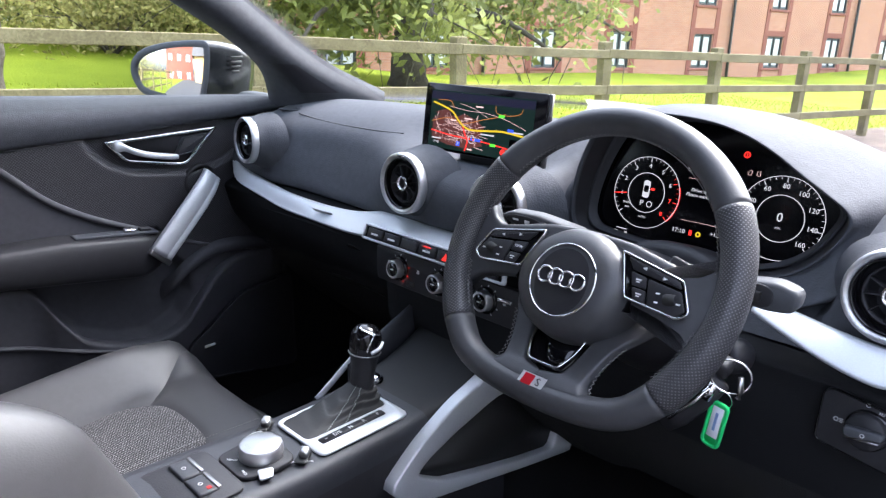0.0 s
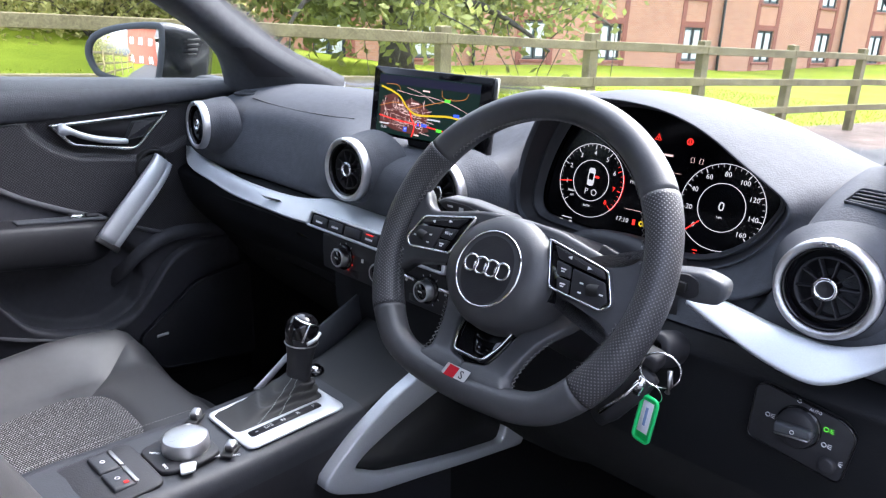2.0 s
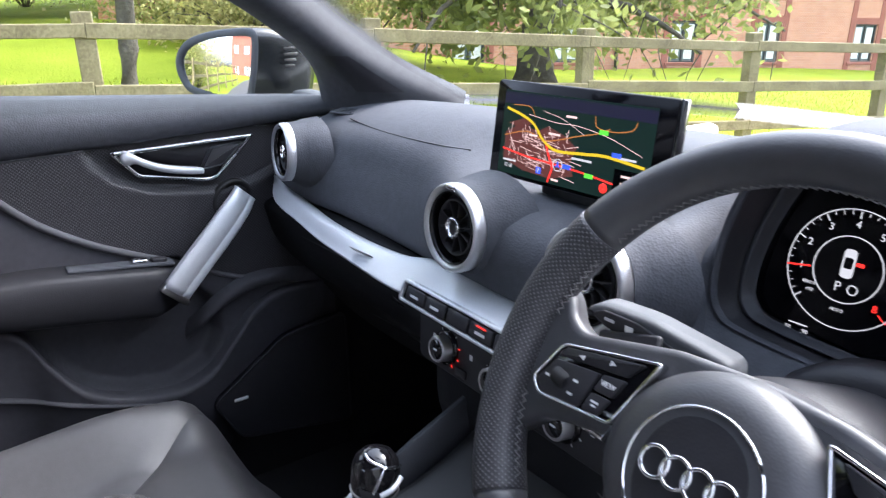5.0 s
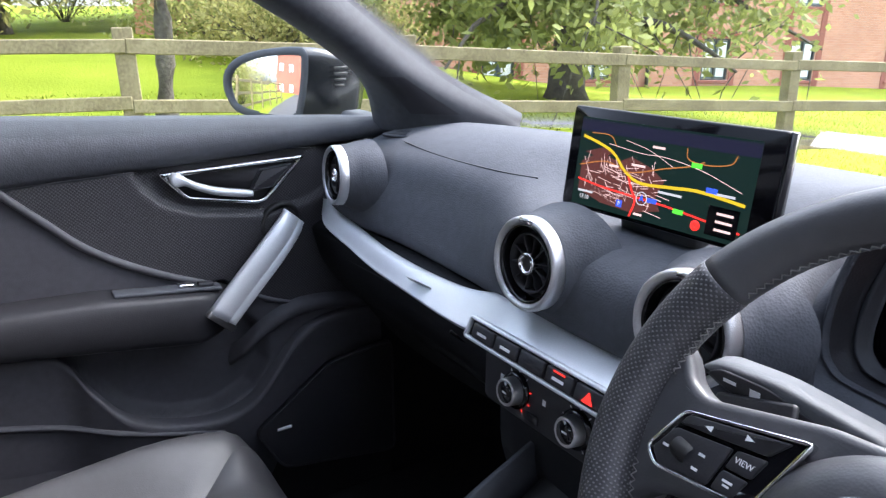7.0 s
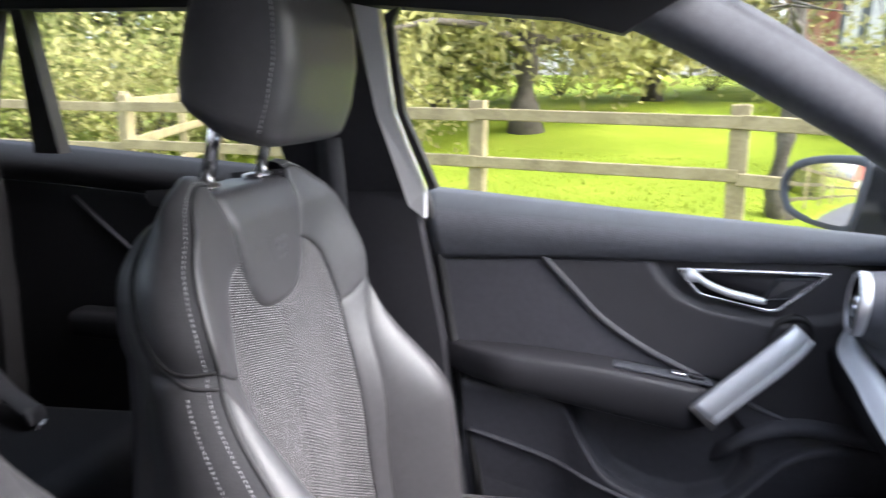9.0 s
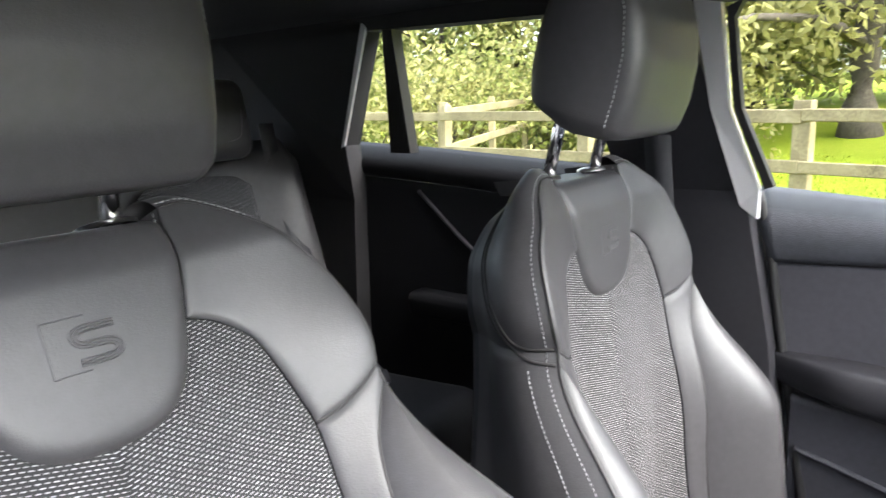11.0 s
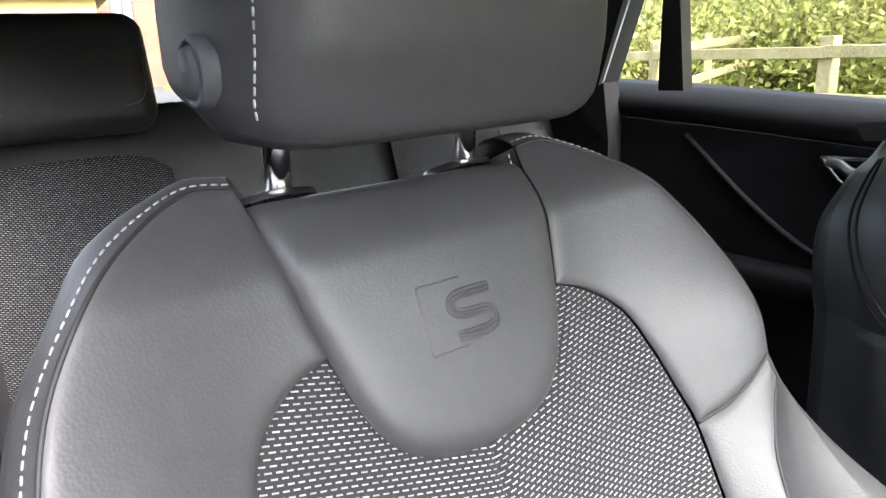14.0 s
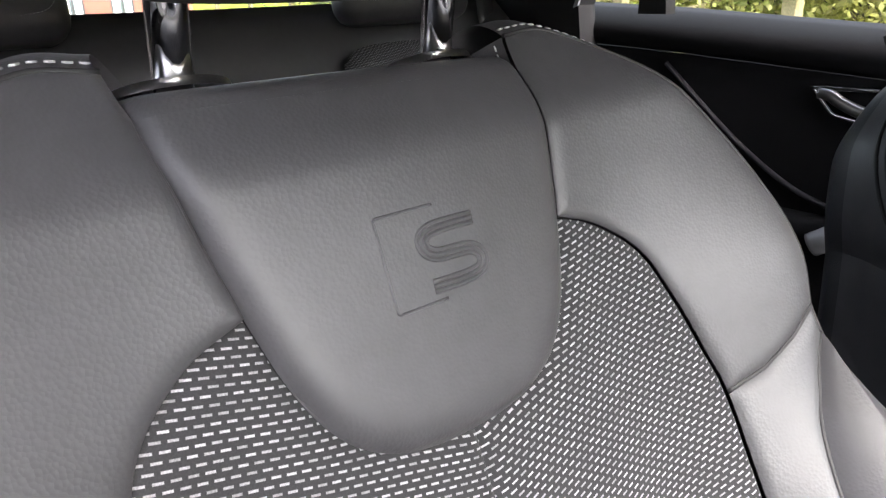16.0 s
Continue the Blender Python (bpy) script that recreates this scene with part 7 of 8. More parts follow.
for t in np.linspace(0, 1, 26):
    row = []
    for k, (a, b) in enumerate(zip(basep, top)):
        f = t ** 0.8
        fold = 0.0035 * math.sin(t * 22 + 1.5 * math.sin(k * 0.5)) * math.sin(math.pi * t)
        row.append((a[0] + (b[0] - a[0]) * f, a[1] + (b[1] - a[1]) * f + fold, a[2] + 0.004 + (b[2] - a[2] - 0.004) * t ** 1.05 + fold * 0.5))
    rows.append(row)
G = np.array(rows)
part("gaiter", put(grid(G, close_u=True), SM), M_RUBBER, sel, "creased black leather gaiter")
for k in (30, 33, 5, 8):
    ln_ = [tuple(SM @ (Vector(G[i, k]) + Vector((0, -0.0006, 0.0008)))) for i in range(26)]
    part("stitching", stitches(ln_, 0.0042, 0.003, 0.0005), M_STITCH, sel)
kx, ky = 0.000, 0.615
part("lever", put(lathe([(0.0165, -0.018), (0.0172, 0.0), (0.0180, 0.015), (0.0212, 0.034), (0.0230, 0.046)], 28), basis((kx - 0.001, ky - 0.002, 0.738), (1, 0, 0), (0, 0.98, -0.16))), M_PLASTIC, sel)
KNOB = [(0.0165, 0.000), (0.0200, 0.006), (0.0226, 0.014), (0.0236, 0.024), (0.0230, 0.034), (0.0205, 0.043), (0.0150, 0.0495), (0.0080, 0.0525), (0.0003, 0.0532)]
KM = basis((kx - 0.002, ky + 0.003, 0.762), (1, 0, 0), (0, 0.99, -0.12))
knob = part("knob", put(lathe(KNOB, 40), KM), M_GLOSS, sel, "gloss black selector knob")


def on_knob(az, h, off=0.0):
    """A point on the knob's skin: compass angle and height."""
    r = float(np.interp(h, [q[1] for q in KNOB], [q[0] for q in KNOB])) + off
    return (r * math.cos(radians(az)), r * math.sin(radians(az)), h)


KA = -28.0  # the inlay faces the driver
for arm_ in ([(KA - 60, 0.0505), (KA - 25, 0.0485), (KA + 20, 0.044)], [(KA + 20, 0.044), (KA + 52, 0.0415), (KA + 88, 0.036)], [(KA + 20, 0.044), (KA + 6, 0.034), (KA - 6, 0.020)]):
    pts = catmull([on_knob(a, h_) for a, h_ in arm_], 14)
    part("knob_inlay", put(tube(pts, 0.0018, 8), KM), M_CHROME, knob, "chrome fork inlaid in the knob")
bar_ = catmull([on_knob(a, h_, 0.0005) for a, h_ in ((KA + 10, 0.018), (KA + 42, 0.0225), (KA + 75, 0.027))], 16)
part("lock_button", put(tube(bar_, 0.0030, 8), KM), M_SILVER, knob, "satin silver release button")
part("knob_rim", put(tube([(0.0226 * math.cos(a), 0.0226 * math.sin(a), 0.012) for a in np.linspace(0, 2 * math.pi, 40, endpoint=False)], 0.0011, 6, closed=True), KM), M_BRUSHED, knob, "thin metal rim under the cap")

# rotary controller# rotary controller
ctl = thing("media_controller", "silver rotary media controller with surrounding keys", "controller", at=(0, 0.44, 0.70))
DM = basis((0.022, 0.431, 0.699), (1, 0, 0), (0, 1, -0.01))
part("pad", prism(round_poly([(-0.034, -0.045), (0.030, -0.045), (0.040, 0.0), (0.034, 0.030), (-0.034, 0.030), (-0.040, 0.0)], 0.014), 0.006, DM, 0.002), M_PLASTIC, ctl)
part("dial", lathe([(0.0275, 0.006), (0.028, 0.010), (0.0272, 0.020), (0.0255, 0.0225)], 56, DM), M_KNURL, ctl, "knurled silver dial rim")
part("dial_top", lathe([(0.0256, 0.0222), (0.020, 0.0232), (0.0005, 0.0236)], 48, DM), M_BRUSHED, ctl, "brushed metal dial top")
part("wing", prism(round_poly([(0.026, -0.022), (0.046, -0.030), (0.050, -0.014), (0.034, -0.004)], 0.004), 0.003, DM @ pose(0, 0, 0.004), 0.001), M_SILVER, ctl, "silver corner key")
part("wing", prism(round_poly([(-0.026, 0.022), (-0.046, 0.030), (-0.050, 0.014), (-0.034, 0.004)], 0.004), 0.003, DM @ pose(0, 0, 0.004), 0.001), M_SILVER, ctl)
for x, y in ((0.036, 0.038), (-0.060, 0.042)):
    tg_ = part("toggle_slot", rbox(0.016, 0.028, 0.004, 0.002, 2, DM @ pose(x, y, 0.001, 0, 0, 35)), M_RUBBER, ctl)
    part("toggle", rbox(0.012, 0.015, 0.012, 0.003, 3, DM @ pose(x, y + 0.002, 0.007, 12, 0, 35)), M_BRUSHED, tg_, "satin toggle switch")
for w, x, y, a in (("MENU", -0.014, -0.033, 40), ("BACK", 0.020, -0.036, -5), ("RADIO", 0.049, 0.036, 60), ("MEDIA", 0.036, 0.020, 60)):
    part("word", text(w, 0.0048, DM @ pose(x, y, 0.0063 if abs(x) < 0.03 else 0.0023, 0, 0, a)), M_WHITE, ctl, smooth=False)

# parking brake keys
pb = thing("parking_brake_keys", "two grey parking brake keys on the console", "switch", at=(0.01, 0.35, 0.70))
part("tray", prism(round_poly([(-0.048, -0.05), (0.06, -0.05), (0.06, 0.04), (-0.048, 0.04)], 0.015), 0.004, pose(0.008, 0.345, 0.701), 0.0015), M_PLASTIC, pb)
for k, x in enumerate((-0.012, 0.030)):
    b = part("key", rbox(0.039, 0.027, 0.010, 0.003, 3, pose(x, 0.347, 0.7035, -5)), M_CONSOLE, pb)
    part("key_edge", rbox(0.037, 0.005, 0.003, 0.001, 2, pose(x, 0.3595, 0.7078, -5)), M_BRUSHED, b, "bright front edge")
    part("mark", flat_ring(0.0028, 0.0007, pose(x, 0.345, 0.7092, -5), 20), M_WHITE, b)
part("lit_mark", rbox(0.005, 0.005, 0.0005, 0, 1, pose(0.042, 0.350, 0.7090, -5)), G_RED, pb, smooth=False)
# round start button ahead of the selector
sb = thing("console_button", "small round silver button ahead of the gear lever", "button", at=(0.0, 0.675, 0.70))
part("collar", lathe([(0.014, 0.0), (0.0135, 0.004), (0.010, 0.005)], 32, pose(-0.034, 0.662, 0.699)), M_GLOSS, sb)
part("cap", lathe([(0.0095, 0.0), (0.0095, 0.008), (0.008, 0.010), (0.0005, 0.0105)], 32, pose(-0.034, 0.662, 0.6985)), M_CHROME, sb)

# ---- seats ----
def coons(bottom, top, left, right, n, m):
    """Grid of (u, v) between four boundary lines; bottom and top run left to right, left and right bottom to top."""
    b, t = resample(bottom, n), resample(top, n)
    l, r = resample(left, m), resample(right, m)
    s, k = np.linspace(0, 1, n + 1)[None, :, None], np.linspace(0, 1, m + 1)[:, None, None]
    ruled_v = (1 - k) * b[None] + k * t[None]
    ruled_u = (1 - s) * l[:, None] + s * r[:, None]
    bil = (1 - s) * (1 - k) * b[0] + s * (1 - k) * b[-1] + (1 - s) * k * t[0] + s * k * t[-1]
    return ruled_v + ruled_u - bil


def to_edge(g, top=True):
    """Distance of each grid point to the border of its patch."""
    border = np.concatenate([g[0], g[:, 0], g[:, -1]] + ([g[-1]] if top else []))
    d = np.empty(g.shape[:2])
    for i in range(g.shape[0]):
        d[i] = np.sqrt(((g[i][:, None] - border[None]) ** 2).sum(-1)).min(1)
    return d


SHIELD = [(0.096, 0.080), (0.095, 0.064), (0.091, 0.040), (0.083, 0.005), (0.072, -0.030), (0.058, -0.052), (0.040, -0.064), (0.020, -0.069), (0.0, -0.070)]
INSERT = [(0.083, 0.004), (0.108, -0.006), (0.130, -0.026), (0.141, -0.055), (0.149, -0.085), (0.155, -0.113), (0.153, -0.15), (0.147, -0.21), (0.143, -0.30), (0.143, -0.42), (0.150, -0.56)]
OUTER = [(0.100, 0.100), (0.125, 0.101), (0.151, 0.088), (0.181, 0.062), (0.208, 0.022), (0.222, -0.020), (0.226, -0.055), (0.220, -0.086)]
OUTER_LOW = [(0.220, -0.0865), (0.227, -0.130), (0.240, -0.190), (0.261, -0.270), (0.274, -0.360), (0.274, -0.460), (0.270, -0.560)]


def seat_w(u, v):
    """How far the seat front stands forward of its middle plane."""
    a = np.abs(u)
    upper = 0.020 + 0.020 * smooth01((0.05 - v) / 0.12)
    lower = 0.042 + 0.100 * smooth01((-0.10 - v) / 0.21)
    wing = upper + (lower - upper) * smooth01((-0.085 - v) / 0.05)
    w = wing * smooth01((a - 0.085) / 0.145) ** 1.2
    w = w - 0.018 * smooth01((v - 0.045) / 0.06)  # rolls back over the top
    w = w + 0.012 * np.exp(-(((v + 0.30) / 0.14) ** 2)) * smooth01((0.16 - a) / 0.1)
    return w


def build_seat(name, label, O, recline, group, steps, raise_=0.0, side=1, shift=0.0, nod=0.0, drop=0.475, half=0.121, fwd=0.0):
    """Front sports seat. steps: grid points per panel (density)."""
    c, s_ = math.cos(radians(recline)), math.sin(radians(recline))
    ox = Vector(O)
    U, V, N = Vector((1, 0, 0)), Vector((0, -s_, c)), Vector((0, c, s_))
    seat = thing(name, label, "car seat", group=group, at=(O[0], O[1] + 0.2, 0.33))

    def world_pts(uv, w):
        return np.array(O) + uv[..., :1] * np.array(U) + uv[..., 1:] * np.array(V) + w[..., None] * np.array(N)

    def panel(nm, g, material, lab, puff=0.006, sigma=0.009, lift=0.0, extra=None, top=True):
        d = to_edge(g, top)
        w = seat_w(g[..., 0], g[..., 1]) - puff * np.exp(-d / sigma) + lift
        if extra is not None:
            w = w + extra(g, d)
        P = world_pts(g, w)
        last_rows[nm] = np.concatenate([g[-1], w[-1][:, None]], 1)
        return part(nm, grid(P, uv=lambda i, j: (abs(g[i, j, 0]), g[i, j, 1])), material, seat, lab)

    n = steps
    last_rows, rear_edge = {}, {}
    sh = catmull(SHIELD, 40)
    left = np.array([(-u, v) for u, v in sh[::-1]])  # from tip up on the -u side
    right = np.array(sh[::-1])
    # head shield: split each side in half so the patch keeps four corners
    k = 20
    bot = np.concatenate([left[: k + 1][::-1], right[1 : k + 1]])
    g = coons(bot, [(-0.096, 0.080), (0.096, 0.080)], left[k:], right[k:], n, n)

    def dome(u, v):
        return 0.004 * np.exp(-((u / 0.07) ** 2 + ((v - 0.02) / 0.06) ** 2))

    panel("head_shield", g, M_LEATHER, "smooth leather upper panel with an embossed mark", 0.0085, 0.005, 0.003, lambda gg, d: dome(gg[..., 0], gg[..., 1]), top=False)

    def raised(line_, r):
        # thin raised line lying half sunk in the leather
        pts = []
        for u, v in line_:
            w = float(seat_w(np.array(u), np.array(v)) + 0.003 + dome(u, v)) - 0.25 * r
            pts.append(tuple(ox + U * u + V * v + N * w))
        part("embossed_line", tube(pts, r, 8), M_LEATHER, seat)

    raised(resample([(-0.002, 0.0255), (0.0268, 0.0255), (0.0272, 0.025), (0.0272, -0.0125), (0.0268, -0.013), (0.002, -0.013)], 50), 0.0007)
    S = [(-0.0125, 0.0100), (-0.0040, 0.0102), (0.0070, 0.0100), (0.0122, 0.0078), (0.0124, 0.0036), (0.0080, 0.0006), (0.0, 0.0), (-0.0080, -0.0006), (-0.0124, -0.0036), (-0.0122, -0.0078), (-0.0070, -0.0100), (0.0040, -0.0102), (0.0125, -0.0100)]
    for off in (-0.0026, 0.0, 0.0026):
        cpts = catmull(S, 40) * 1.14
        tn = np.gradient(cpts, axis=0)
        nn = np.stack([-tn[:, 1], tn[:, 0]], 1)
        nn /= np.linalg.norm(nn, axis=1, keepdims=True)
        raised(cpts + nn * off * np.array([1, 0.85]) + np.array([-0.0068, 0.0045]), 0.0010)
    # top roll behind the shield, starting at its upper edge
    first = last_rows["head_shield"]
    R = np.array([[(u, v + 0.020 * (math.sin(a) - 0.398), w - 0.022 * (0.917 - math.cos(a)) - back) for u, v, w in first] for a, back in [(0.41 + (math.pi / 2 - 0.41) * t, 0.0) for t in np.linspace(0, 1, 10)] + [(math.pi / 2, b) for b in (0.02, 0.04, 0.075)]])
    part("top_roll", grid(world_pts(R[..., :2], R[..., 2])), M_LEATHER, seat)

    ins = catmull(INSERT, 60)
    out = catmull(OUTER, 40)
    low = catmull(OUTER_LOW, 40)
    for sg in (-1, 1):
        fl = lambda a: np.array([(sg * x, y) for x, y in a])
        tip_to_top = np.array([p for p in sh[::-1] if p[1] <= 0.0045])
        cloth_in = np.array([(0.0, v) for v in np.linspace(-0.56, -0.070, 30)])
        cloth_out = ins[::-1]
        g = coons(fl([(0, -0.56), (0.150, -0.56)]), fl(np.concatenate([[(0.0, -0.070)], tip_to_top, [tuple(ins[0])]])), fl(cloth_in), fl(cloth_out), n, int(n * 1.5))
        panel("cloth_insert", g, M_CLOTH, "dark woven cloth with rows of pale dashes", 0.004, 0.004, -0.0015)
        # shoulder bolster in leather
        inner = np.concatenate([[p for p in ins[::-1] if p[1] > -0.114], [p for p in sh[::-1] if p[1] > 0.006]])
        cut = inner[0]
        seam_low = np.array([cut, (0.178, -0.108), (0.200, -0.098), (0.220, -0.086)])
        g = coons(fl(seam_low), fl([inner[-1], (0.100, 0.100)]), fl(inner), fl(out[::-1]), n, n)
        panel("shoulder_bolster", g, M_LEATHER, "smooth leather shoulder bolster", 0.0030, 0.003, 0.0)
        wall = np.array([inner[-1] + (np.array((0.100, 0.100)) - inner[-1]) * q for q in np.linspace(0, 1, 6)])
        w0 = seat_w(wall[:, 0], wall[:, 1]) - 0.0052
        R = np.array([[(sg * u, v, w - b) for (u, v), w in zip(wall, w0)] for b in (0.0, 0.02, 0.05, 0.085)])
        part("shoulder_wall", grid(world_pts(R[..., :2], R[..., 2])), M_LEATHER, seat)
        q = np.array([(sg * (u - 0.0012), v) for u, v in resample([(0.0955, 0.074), (0.0965, 0.084), (0.0995, 0.100)], 12)])
        part("stitching", stitches(world_pts(q, seat_w(q[:, 0], q[:, 1]) - 0.0100), 0.0052, 0.0034, 0.0006), M_STITCH, seat)
        # lower bolster
        inner2 = np.array([p for p in ins[::-1] if p[1] < cut[1] - 0.001] + [cut])
        groove = catmull([(0.221, -0.102), (0.205, -0.124), (0.189, -0.150), (0.174, -0.20), (0.164, -0.28), (0.160, -0.38), (0.161, -0.46), (0.168, -0.56)], 40)
        g = coons(fl([(0.150, -0.56), (0.168, -0.56)]), fl(seam_low), fl(inner2), fl(np.concatenate([groove[::-1], [(0.220, -0.086)]])), n // 3, n)
        panel("bolster_strip", g, M_LEATHER, "flat leather strip beside the cloth", 0.0030, 0.003, 0.0)
        low2 = np.array([(0.2235, -0.1025)] + [p for p in low if p[1] < -0.105])
        g = coons(fl([(0.168, -0.56), (0.270, -0.56)]), fl([(0.221, -0.102), (0.2235, -0.1025)]), fl(groove[::-1]), fl(low2[::-1]), n // 2, n)
        panel("side_bolster", g, M_LEATHER, "raised leather side bolster", 0.0045, 0.004, 0.001, lambda gg, d: 0.016 * (1 - np.exp(-d / 0.020)))
        for sl in (seam_low, groove):  # stitched joints of the bolster pieces
            q = fl(resample(sl, 40))
            part("seam", tube(world_pts(q, seat_w(q[:, 0], q[:, 1]) - 0.0030), 0.0016, 6), M_RUBBER, seat, "dark seam between the bolster panels")
        # sides wrap round to the back
        for ring, nm in ((np.concatenate([out, low]), "side_panel"),):
            rows = []
            for t in np.linspace(0, 1, 14):
                row = []
                for u, v in ring:
                    w0 = float(seat_w(np.array(u), np.array(v))) - 0.004
                    bulge = 0.016 * math.sin(math.pi * min(1, t * 1.2)) * (1 if v > -0.09 else 1.3)
                    bw = -0.102 + 0.03 * smooth01((v - 0.0) / 0.1)
                    row.append((sg * (u + bulge * smooth01((0.10 - v) / 0.03) - 0.042 * t * t), v + (bulge * 0.9 * smooth01((v - 0.05) / 0.04)) - 0.012 * t * t * smooth01((v - 0.05) / 0.04), w0 + (bw - w0) * t))
                rows.append(row)
            R = np.array(rows)
            rear_edge[sg] = R[-1]
            part(nm, grid(world_pts(R[..., :2], R[..., 2])), M_LEATHER, seat, "black leather seat side")
            e1 = world_pts(R[1, :, :2], R[1, :, 2] + 0.0008)
            e2 = world_pts(R[2, :, :2], R[2, :, 2] + 0.0006)
            part("piping", tube(world_pts(R[0, :, :2], R[0, :, 2] + 0.0005), 0.0016, 6), M_RUBBER, seat)
            for off in (0.0, 0.09):  # curved seams that part the shoulder from the flank
                ts = catmull([(0.86 - off, 0.070), (0.80 - off, 0.020), (0.70 - off, -0.030), (0.50 - off, -0.072), (0.24, -0.094 + off * 0.12), (0.02, -0.101 + off * 0.2)], 40)
                vr = ring[:, 1]
                line3 = []
                for tt, v in ts:
                    k_ = float(np.interp(-v, -vr, np.arange(len(vr))))
                    a_, f_ = int(k_), k_ - int(k_)
                    i_ = min(12.999, max(0.0, tt * 13))
                    b_, g_ = int(i_), i_ - int(i_)
                    q_ = (R[b_, a_] * (1 - f_) + R[b_, min(a_ + 1, len(vr) - 1)] * f_) * (1 - g_) + (R[b_ + 1, a_] * (1 - f_) + R[b_ + 1, min(a_ + 1, len(vr) - 1)] * f_) * g_
                    line3.append(q_)
                L3 = np.array(line3)
                part("flank_seam", tube(world_pts(L3[:, :2], L3[:, 2]), 0.0022, 6), M_RUBBER, seat, "dark seam across the seat flank")
            lowpart = ring[:, 1] < -0.104
            f1 = world_pts(R[3, :, :2], R[3, :, 2])[lowpart]
            part("stitching", stitches(f1 + np.array((sg * 0.0012, 0, 0)), 0.0056, 0.0036, 0.00062), M_STITCH, seat)
            part("stitching", stitches(e1 + (e2 - e1) * 0.2 + np.array(N) * 0.0006, 0.0056, 0.0036, 0.00062), M_STITCH, seat, "row of pale stitches along the bolster")
    # back shell, from the rear edges of the two sides
    ring = np.concatenate([rear_edge[1], rear_edge[-1][::-1]])
    mid_v = -0.23
    R = np.array([[(u * sc, (v - mid_v) * sc2 + mid_v, w - dw) for u, v, w in ring] for sc, sc2, dw in ((1, 1, 0), (0.97, 0.985, 0.012), (0.90, 0.95, 0.022), (0.6, 0.6, 0.03), (0.04, 0.04, 0.032))])
    part("back_shell", grid(world_pts(R[..., :2], R[..., 2]), close_u=True), M_PLASTIC, seat)
    # headrest on two chrome posts, which lean forward of the backrest
    ca, sa_ = math.cos(radians(nod)), math.sin(radians(nod))
    V2, N2 = V * ca + N * sa_, N * ca - V * sa_
    root = ox + V * 0.085 - N * 0.048

    def head_pts(uv, w):
        return np.array(root) + uv[..., :1] * np.array(U) + (uv[..., 1:] - 0.085) * np.array(V2) + (w[..., None] + 0.048 + fwd) * np.array(N2)

    for u in (-0.068, 0.068):
        base = root + U * u
        p = part("headrest_post", tube([base, base + V2 * 0.07, base + V2 * (0.13 + raise_)], 0.0082, 20), M_CHROME, seat, "polished chrome post")
        part("collar", put(lathe([(0.020, 0.0), (0.019, 0.004), (0.012, 0.006), (0.007, 0.006)], 32), basis(base + V * 0.010, tuple(U), tuple(N), tuple(V)) @ Matrix.Diagonal((1.35, 0.95, 1, 1))), M_BRUSHED, p, "dull metal oval collar")
    HB, HH, HW = 0.114 + raise_, 0.190, half
    rows = []
    prof = [(0.000, 0.010, -0.082), (0.004, 0.0190, -0.096), (0.012, 0.0230, -0.106), (0.05, 0.0285, -0.116), (0.10, 0.0255, -0.118), (0.145, 0.012, -0.112), (0.175, -0.006, -0.098), (0.190, -0.028, -0.072)]
    vv = np.array([p[0] for p in prof])
    for t in np.linspace(0, 1, 26):
        h = HH * t
        wf, wb = np.interp(h, vv, [p[1] for p in prof]), np.interp(h, vv, [p[2] for p in prof])
        hw = HW * (1 - 0.10 * smooth01((0.02 - h) / 0.02) - 0.05 * t - 0.14 * smooth01((h - 0.16) / 0.03))
        row = []
        for a in np.linspace(0, 2 * math.pi, 64, endpoint=False):
            cx_, sy_ = math.cos(a), math.sin(a)
            e = 0.22
            x = hw * math.copysign(abs(cx_) ** e, cx_)
            q = math.copysign(abs(sy_) ** 0.42, sy_)
            w = (wf + wb) / 2 + (wf - wb) / 2 * q - 0.006 * (abs(x) / HW) ** 2.5 * (1 if q > 0 else -0.3)
            x *= 1 - 0.09 * smooth01((q + 0.2) / 1.1)
            row.append((shift + x, HB + h + 0.012 * smooth01(-q) * (1 - t), w))
        rows.append(row)
    R = np.array(rows)
    bm = grid(head_pts(R[..., :2], R[..., 2]), close_u=True)
    bm.verts.ensure_lookup_table()
    bm.faces.new([bm.verts[k] for k in range(64)][::-1])
    bm.faces.new([bm.verts[25 * 64 + k] for k in range(64)])
    hrst = part("headrest", bm, M_LEATHER, seat, "padded black leather headrest")
    for sg in (-1, 1):
        line_ = []
        for i in range(2, 25):
            j = 5 if sg > 0 else 27
            line_.append(R[i, j])
        L = np.array(line_)
        pts = head_pts(L[:, :2], L[:, 2] + 0.0008)
        part("stitching", stitches(pts, 0.0058, 0.0040, 0.0008), M_STITCH, hrst)
    bmat = basis(root + U * (shift + side * (half - 0.0045)) + V2 * (HB + 0.034 - 0.085) + N2 * (0.048 - 0.036 + fwd), tuple(N2 * side), tuple(V2), tuple(U * side))
    part("release_button", put(lathe([(0.0185, -0.004), (0.0175, 0.004), (0.0145, 0.005), (0.0140, 0.003), (0.0125, 0.003), (0.0115, 0.0065), (0.0005, 0.0075)], 40), bmat), M_SHROUD, hrst, "round release button")

    # cushion
    cz = O[2] - drop
    cy = O[1] + 0.10
    rows = []
    def cush(x, y, ins_):
        a = abs(x)
        z = cz + 0.03 * smooth01(y / 0.5) + 0.055 * smooth01((a - 0.13) / 0.10) * (1 - 0.45 * smooth01((y - 0.32) / 0.2))
        z -= 0.09 * smooth01((y - 0.44) / 0.10) ** 1.5 + 0.06 * smooth01((a - 0.235) / 0.03)
        return z
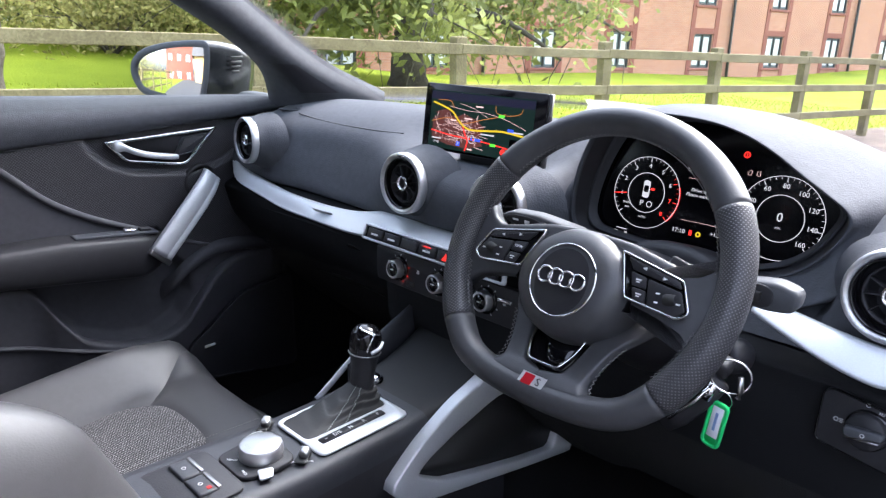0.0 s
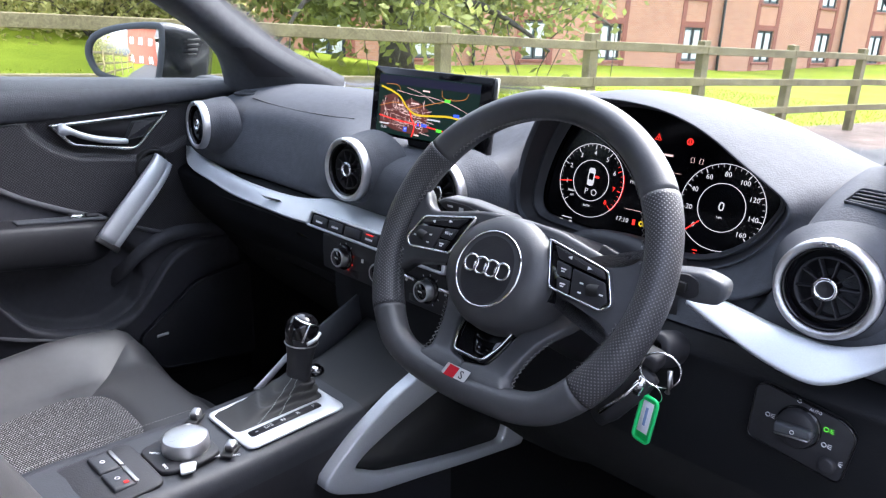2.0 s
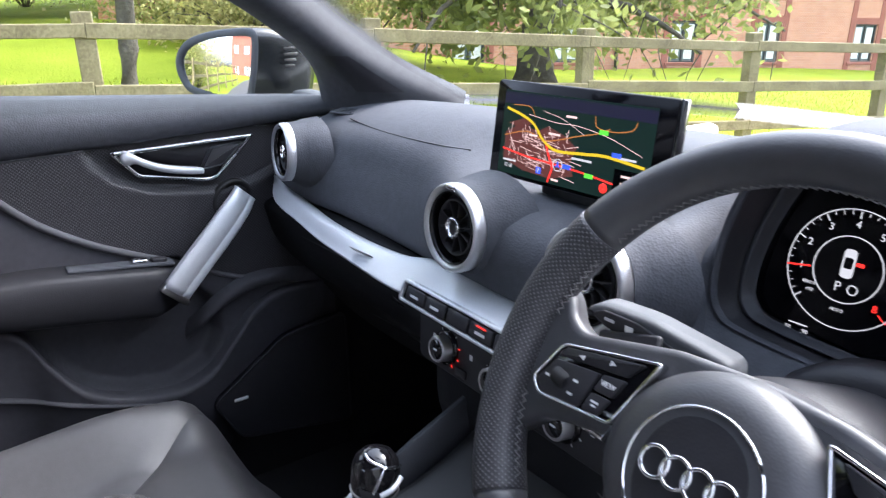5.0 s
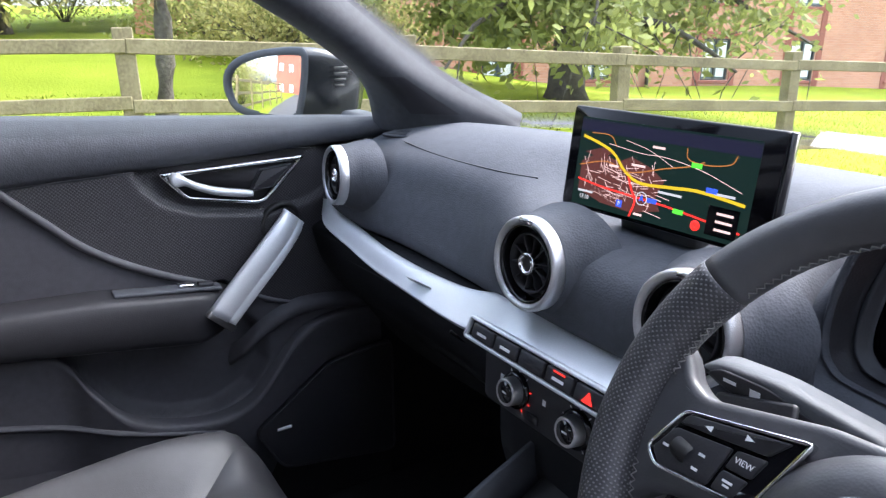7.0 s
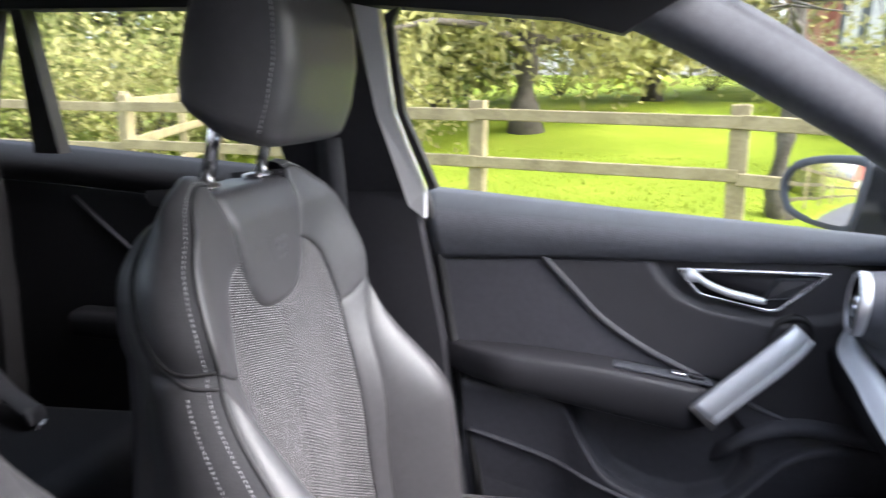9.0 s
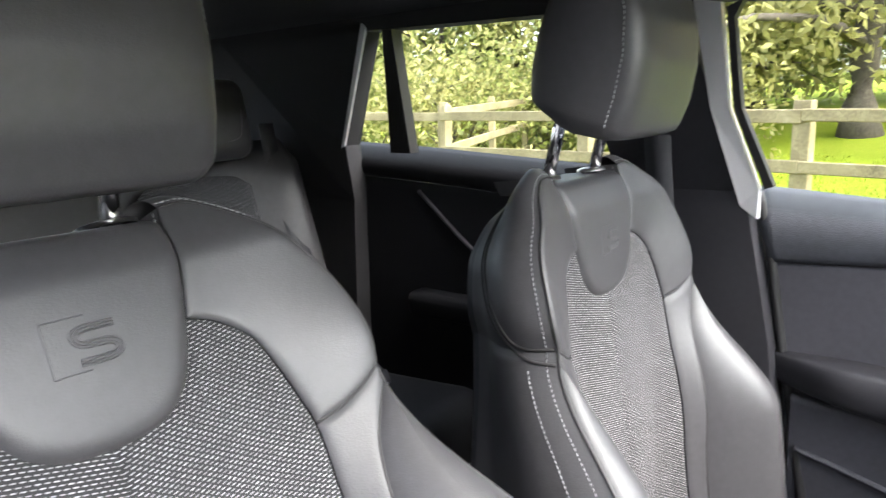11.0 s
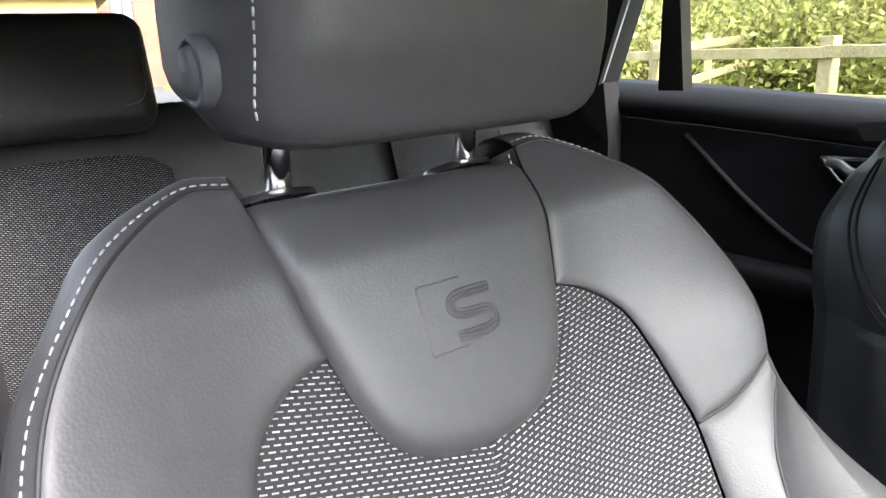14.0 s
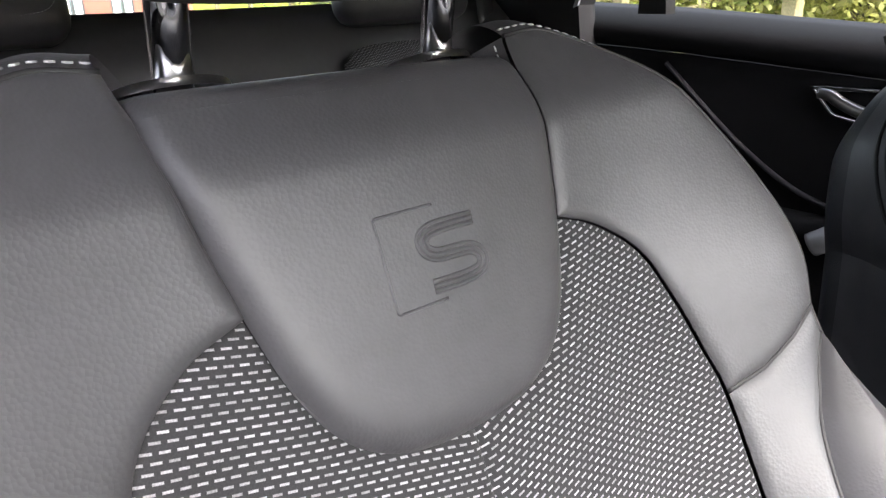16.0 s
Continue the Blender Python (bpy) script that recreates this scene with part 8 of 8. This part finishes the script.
    def cpatch(nm, uv_b, uv_t, uv_l, uv_r, material, nn, lab, puff):
        g = coons(uv_b, uv_t, uv_l, uv_r, nn, nn)
        d = to_edge(g)
        P = np.array([[(O[0] + x, cy + y, cush(x, y, 0) - puff * math.exp(-dd / 0.008)) for (x, y), dd in zip(r, dr)] for r, dr in zip(g, d)])
        part(nm, grid(P, uv=lambda i, j: (g[i, j, 0], g[i, j, 1])), material, seat, lab)
    nb = n // 2
    cl_ = np.array(catmull([(-0.125, -0.10), (-0.128, 0.22), (-0.118, 0.31), (-0.080, 0.362), (0.0, 0.372), (0.080, 0.362), (0.118, 0.31), (0.128, 0.22), (0.125, -0.10)], 64))
    cpatch("cushion_cloth", [(-0.125, -0.10), (0.125, -0.10)], cl_[18:47], cl_[:19], cl_[46:][::-1], M_CLOTH, nb, "dark woven cloth cushion centre", 0.006)
    cpatch("cushion_bolster", [(-0.262, -0.10), (-0.125, -0.10)], [(-0.235, 0.50), tuple(cl_[21])], catmull([(-0.262, -0.10), (-0.268, 0.2), (-0.262, 0.40), (-0.235, 0.50)], 20), cl_[:22], M_LEATHER, nb, "leather cushion side", 0.006)
    cpatch("cushion_bolster", [(0.125, -0.10), (0.262, -0.10)], [tuple(cl_[43]), (0.235, 0.50)], cl_[43:][::-1], catmull([(0.262, -0.10), (0.268, 0.2), (0.262, 0.40), (0.235, 0.50)], 20), M_LEATHER, nb, "leather cushion side", 0.006)
    cpatch("cushion_front", cl_[21:44], catmull([(-0.235, 0.50), (-0.10, 0.545), (0.0, 0.55), (0.10, 0.545), (0.235, 0.50)], 20), [cl_[21], (-0.235, 0.50)], [cl_[43], (0.235, 0.50)], M_LEATHER, nb, "smooth leather cushion front", 0.006)
    part("seat_base", rbox(0.50, 0.56, 0.20, 0.05, 3, pose(O[0], cy + 0.20, cz - 0.11)), M_PLASTIC, seat)
    return seat


build_seat("front_seat", "black leather driver sports seat with dashed cloth centre", (0.343, -0.055, 1.100), 23, "front seats", 120, 0.024, 1, -0.016, 30, 0.530, 0.132)
build_seat("front_seat", "black leather passenger sports seat with dashed cloth centre", (-0.333, 0.0238, 1.0676), 6, "front seats", 64, 0.058, -1, 0.0, 20, 0.520, 0.130, 0.030)

# ---- rear bench ----
rb = thing("rear_bench", "dark rear bench seat in leather and dashed cloth", "bench seat", at=(0, -0.9, 0.35))
rows = []
for v in np.linspace(0.50, 1.18, 24):
    rows.append([(x, -0.80 - 0.30 * (v - 0.5) + 0.020 * math.cos(x * 9) - 0.03 * smooth01((v - 1.12) / 0.06) + 0.03 * smooth01((abs(x) - 0.5) / 0.12), v) for x in np.linspace(-0.64, 0.64, 60)])
part("backrest", sheet(np.array(rows)[::-1], 0.12), M_LEATHER, rb, "black leather rear backrest")
for s in (-1, 1):
    c = 0.36 * s
    g = coons([(-0.150, -0.30), (0.150, -0.30)], catmull([(-0.145, 0.03), (-0.10, 0.055), (0, 0.06), (0.10, 0.055), (0.145, 0.03)], 20), [(-0.150, -0.30), (-0.145, 0.03)], [(0.150, -0.30), (0.145, 0.03)], 30, 40)
    d = to_edge(g)
    P = np.array([[(c + u, -0.80 - 0.30 * (1.05 + v - 0.5) + 0.032 - 0.012 * math.exp(-dd / 0.01), 1.05 + v) for (u, v), dd in zip(r, dr)] for r, dr in zip(g, d)])
    part("cloth_insert", grid(P, uv=lambda i, j: (g[i, j, 0], g[i, j, 1])), M_CLOTH, rb, "dark dashed cloth panel")
    hr_ = part("rear_headrest", rbox(0.30, 0.08, 0.185, 0.038, 6, pose(c + 0.01 * s, -0.985, 1.232, 12)), M_LEATHER, rb, "wide black rear headrest")
    st_ = catmull([(c - 0.12, -0.945, 1.255), (c - 0.115, -0.942, 1.20), (c - 0.08, -0.941, 1.185), (c, -0.941, 1.182), (c + 0.08, -0.941, 1.185), (c + 0.115, -0.942, 1.20), (c + 0.12, -0.945, 1.255)], 60)
    part("stitching", stitches(st_ + np.array([0, 0.0065, 0]), 0.005, 0.0032, 0.0005), M_STITCH, hr_)
# cushion uses the darkened card too, standing for rear shade
part("seat_cushion", rbox(1.24, 0.50, 0.16, 0.05, 4, pose(0, -0.60, 0.58, 4)), M_SHADECARD, rb, "black rear cushion, darkened for cabin shade")
part("parcel_shelf", rbox(1.2, 0.42, 0.02, 0.006, 1, pose(0, -1.28, 1.08)), M_HEADLINER, rb)

# seat belts
sbelt = thing("seat_belt", "dark grey webbing belt hanging beside the rear bench", "seat belt", at=(-0.56, -0.87, 0.6))
bp_ = catmull([(-0.58, -0.98, 1.22), (-0.59, -0.95, 1.05), (-0.58, -0.84, 0.85), (-0.55, -0.70, 0.72), (-0.51, -0.58, 0.685)], 30)
part("webbing", sheet(np.array([[p + np.array([dx, 0.01 * dx, 0]) for p in bp_] for dx in (-0.023, 0.0, 0.023)]), 0.0015), M_BELT, sbelt)
part("tongue", rbox(0.045, 0.01, 0.03, 0.003, 2, pose(-0.502, -0.565, 0.683, 30)), M_PLASTIC, sbelt)
part("tongue_plate", frame_ring(round_poly([(-0.014, -0.018), (0.014, -0.018), (0.014, 0.014), (-0.014, 0.014)], 0.004), 0.007, 0.003, basis((-0.498, -0.552, 0.662), (0.96, 0.28, 0), (0, 0.45, 0.89)), 0.0006), M_SILVER, sbelt, "bright steel belt tongue")
fbelt = thing("seat_belt", "dark webbing belt on the passenger side pillar", "seat belt", at=(-0.62, -0.02, 0.9))
bp_ = [np.array((-0.615, -0.03, 1.36)), np.array((-0.63, -0.02, 1.15)), np.array((-0.66, 0.0, 0.80)), np.array((-0.66, 0.02, 0.50))]
bp_ = catmull(bp_, 20)
part("webbing", sheet(np.array([[p + np.array([0, dy, 0]) for p in bp_] for dy in (-0.023, 0, 0.023)]), 0.0015), M_BELT, fbelt)
part("guide", rbox(0.02, 0.06, 0.035, 0.008, 3, pose(-0.605, -0.03, 1.36)), M_PLASTIC, fbelt)
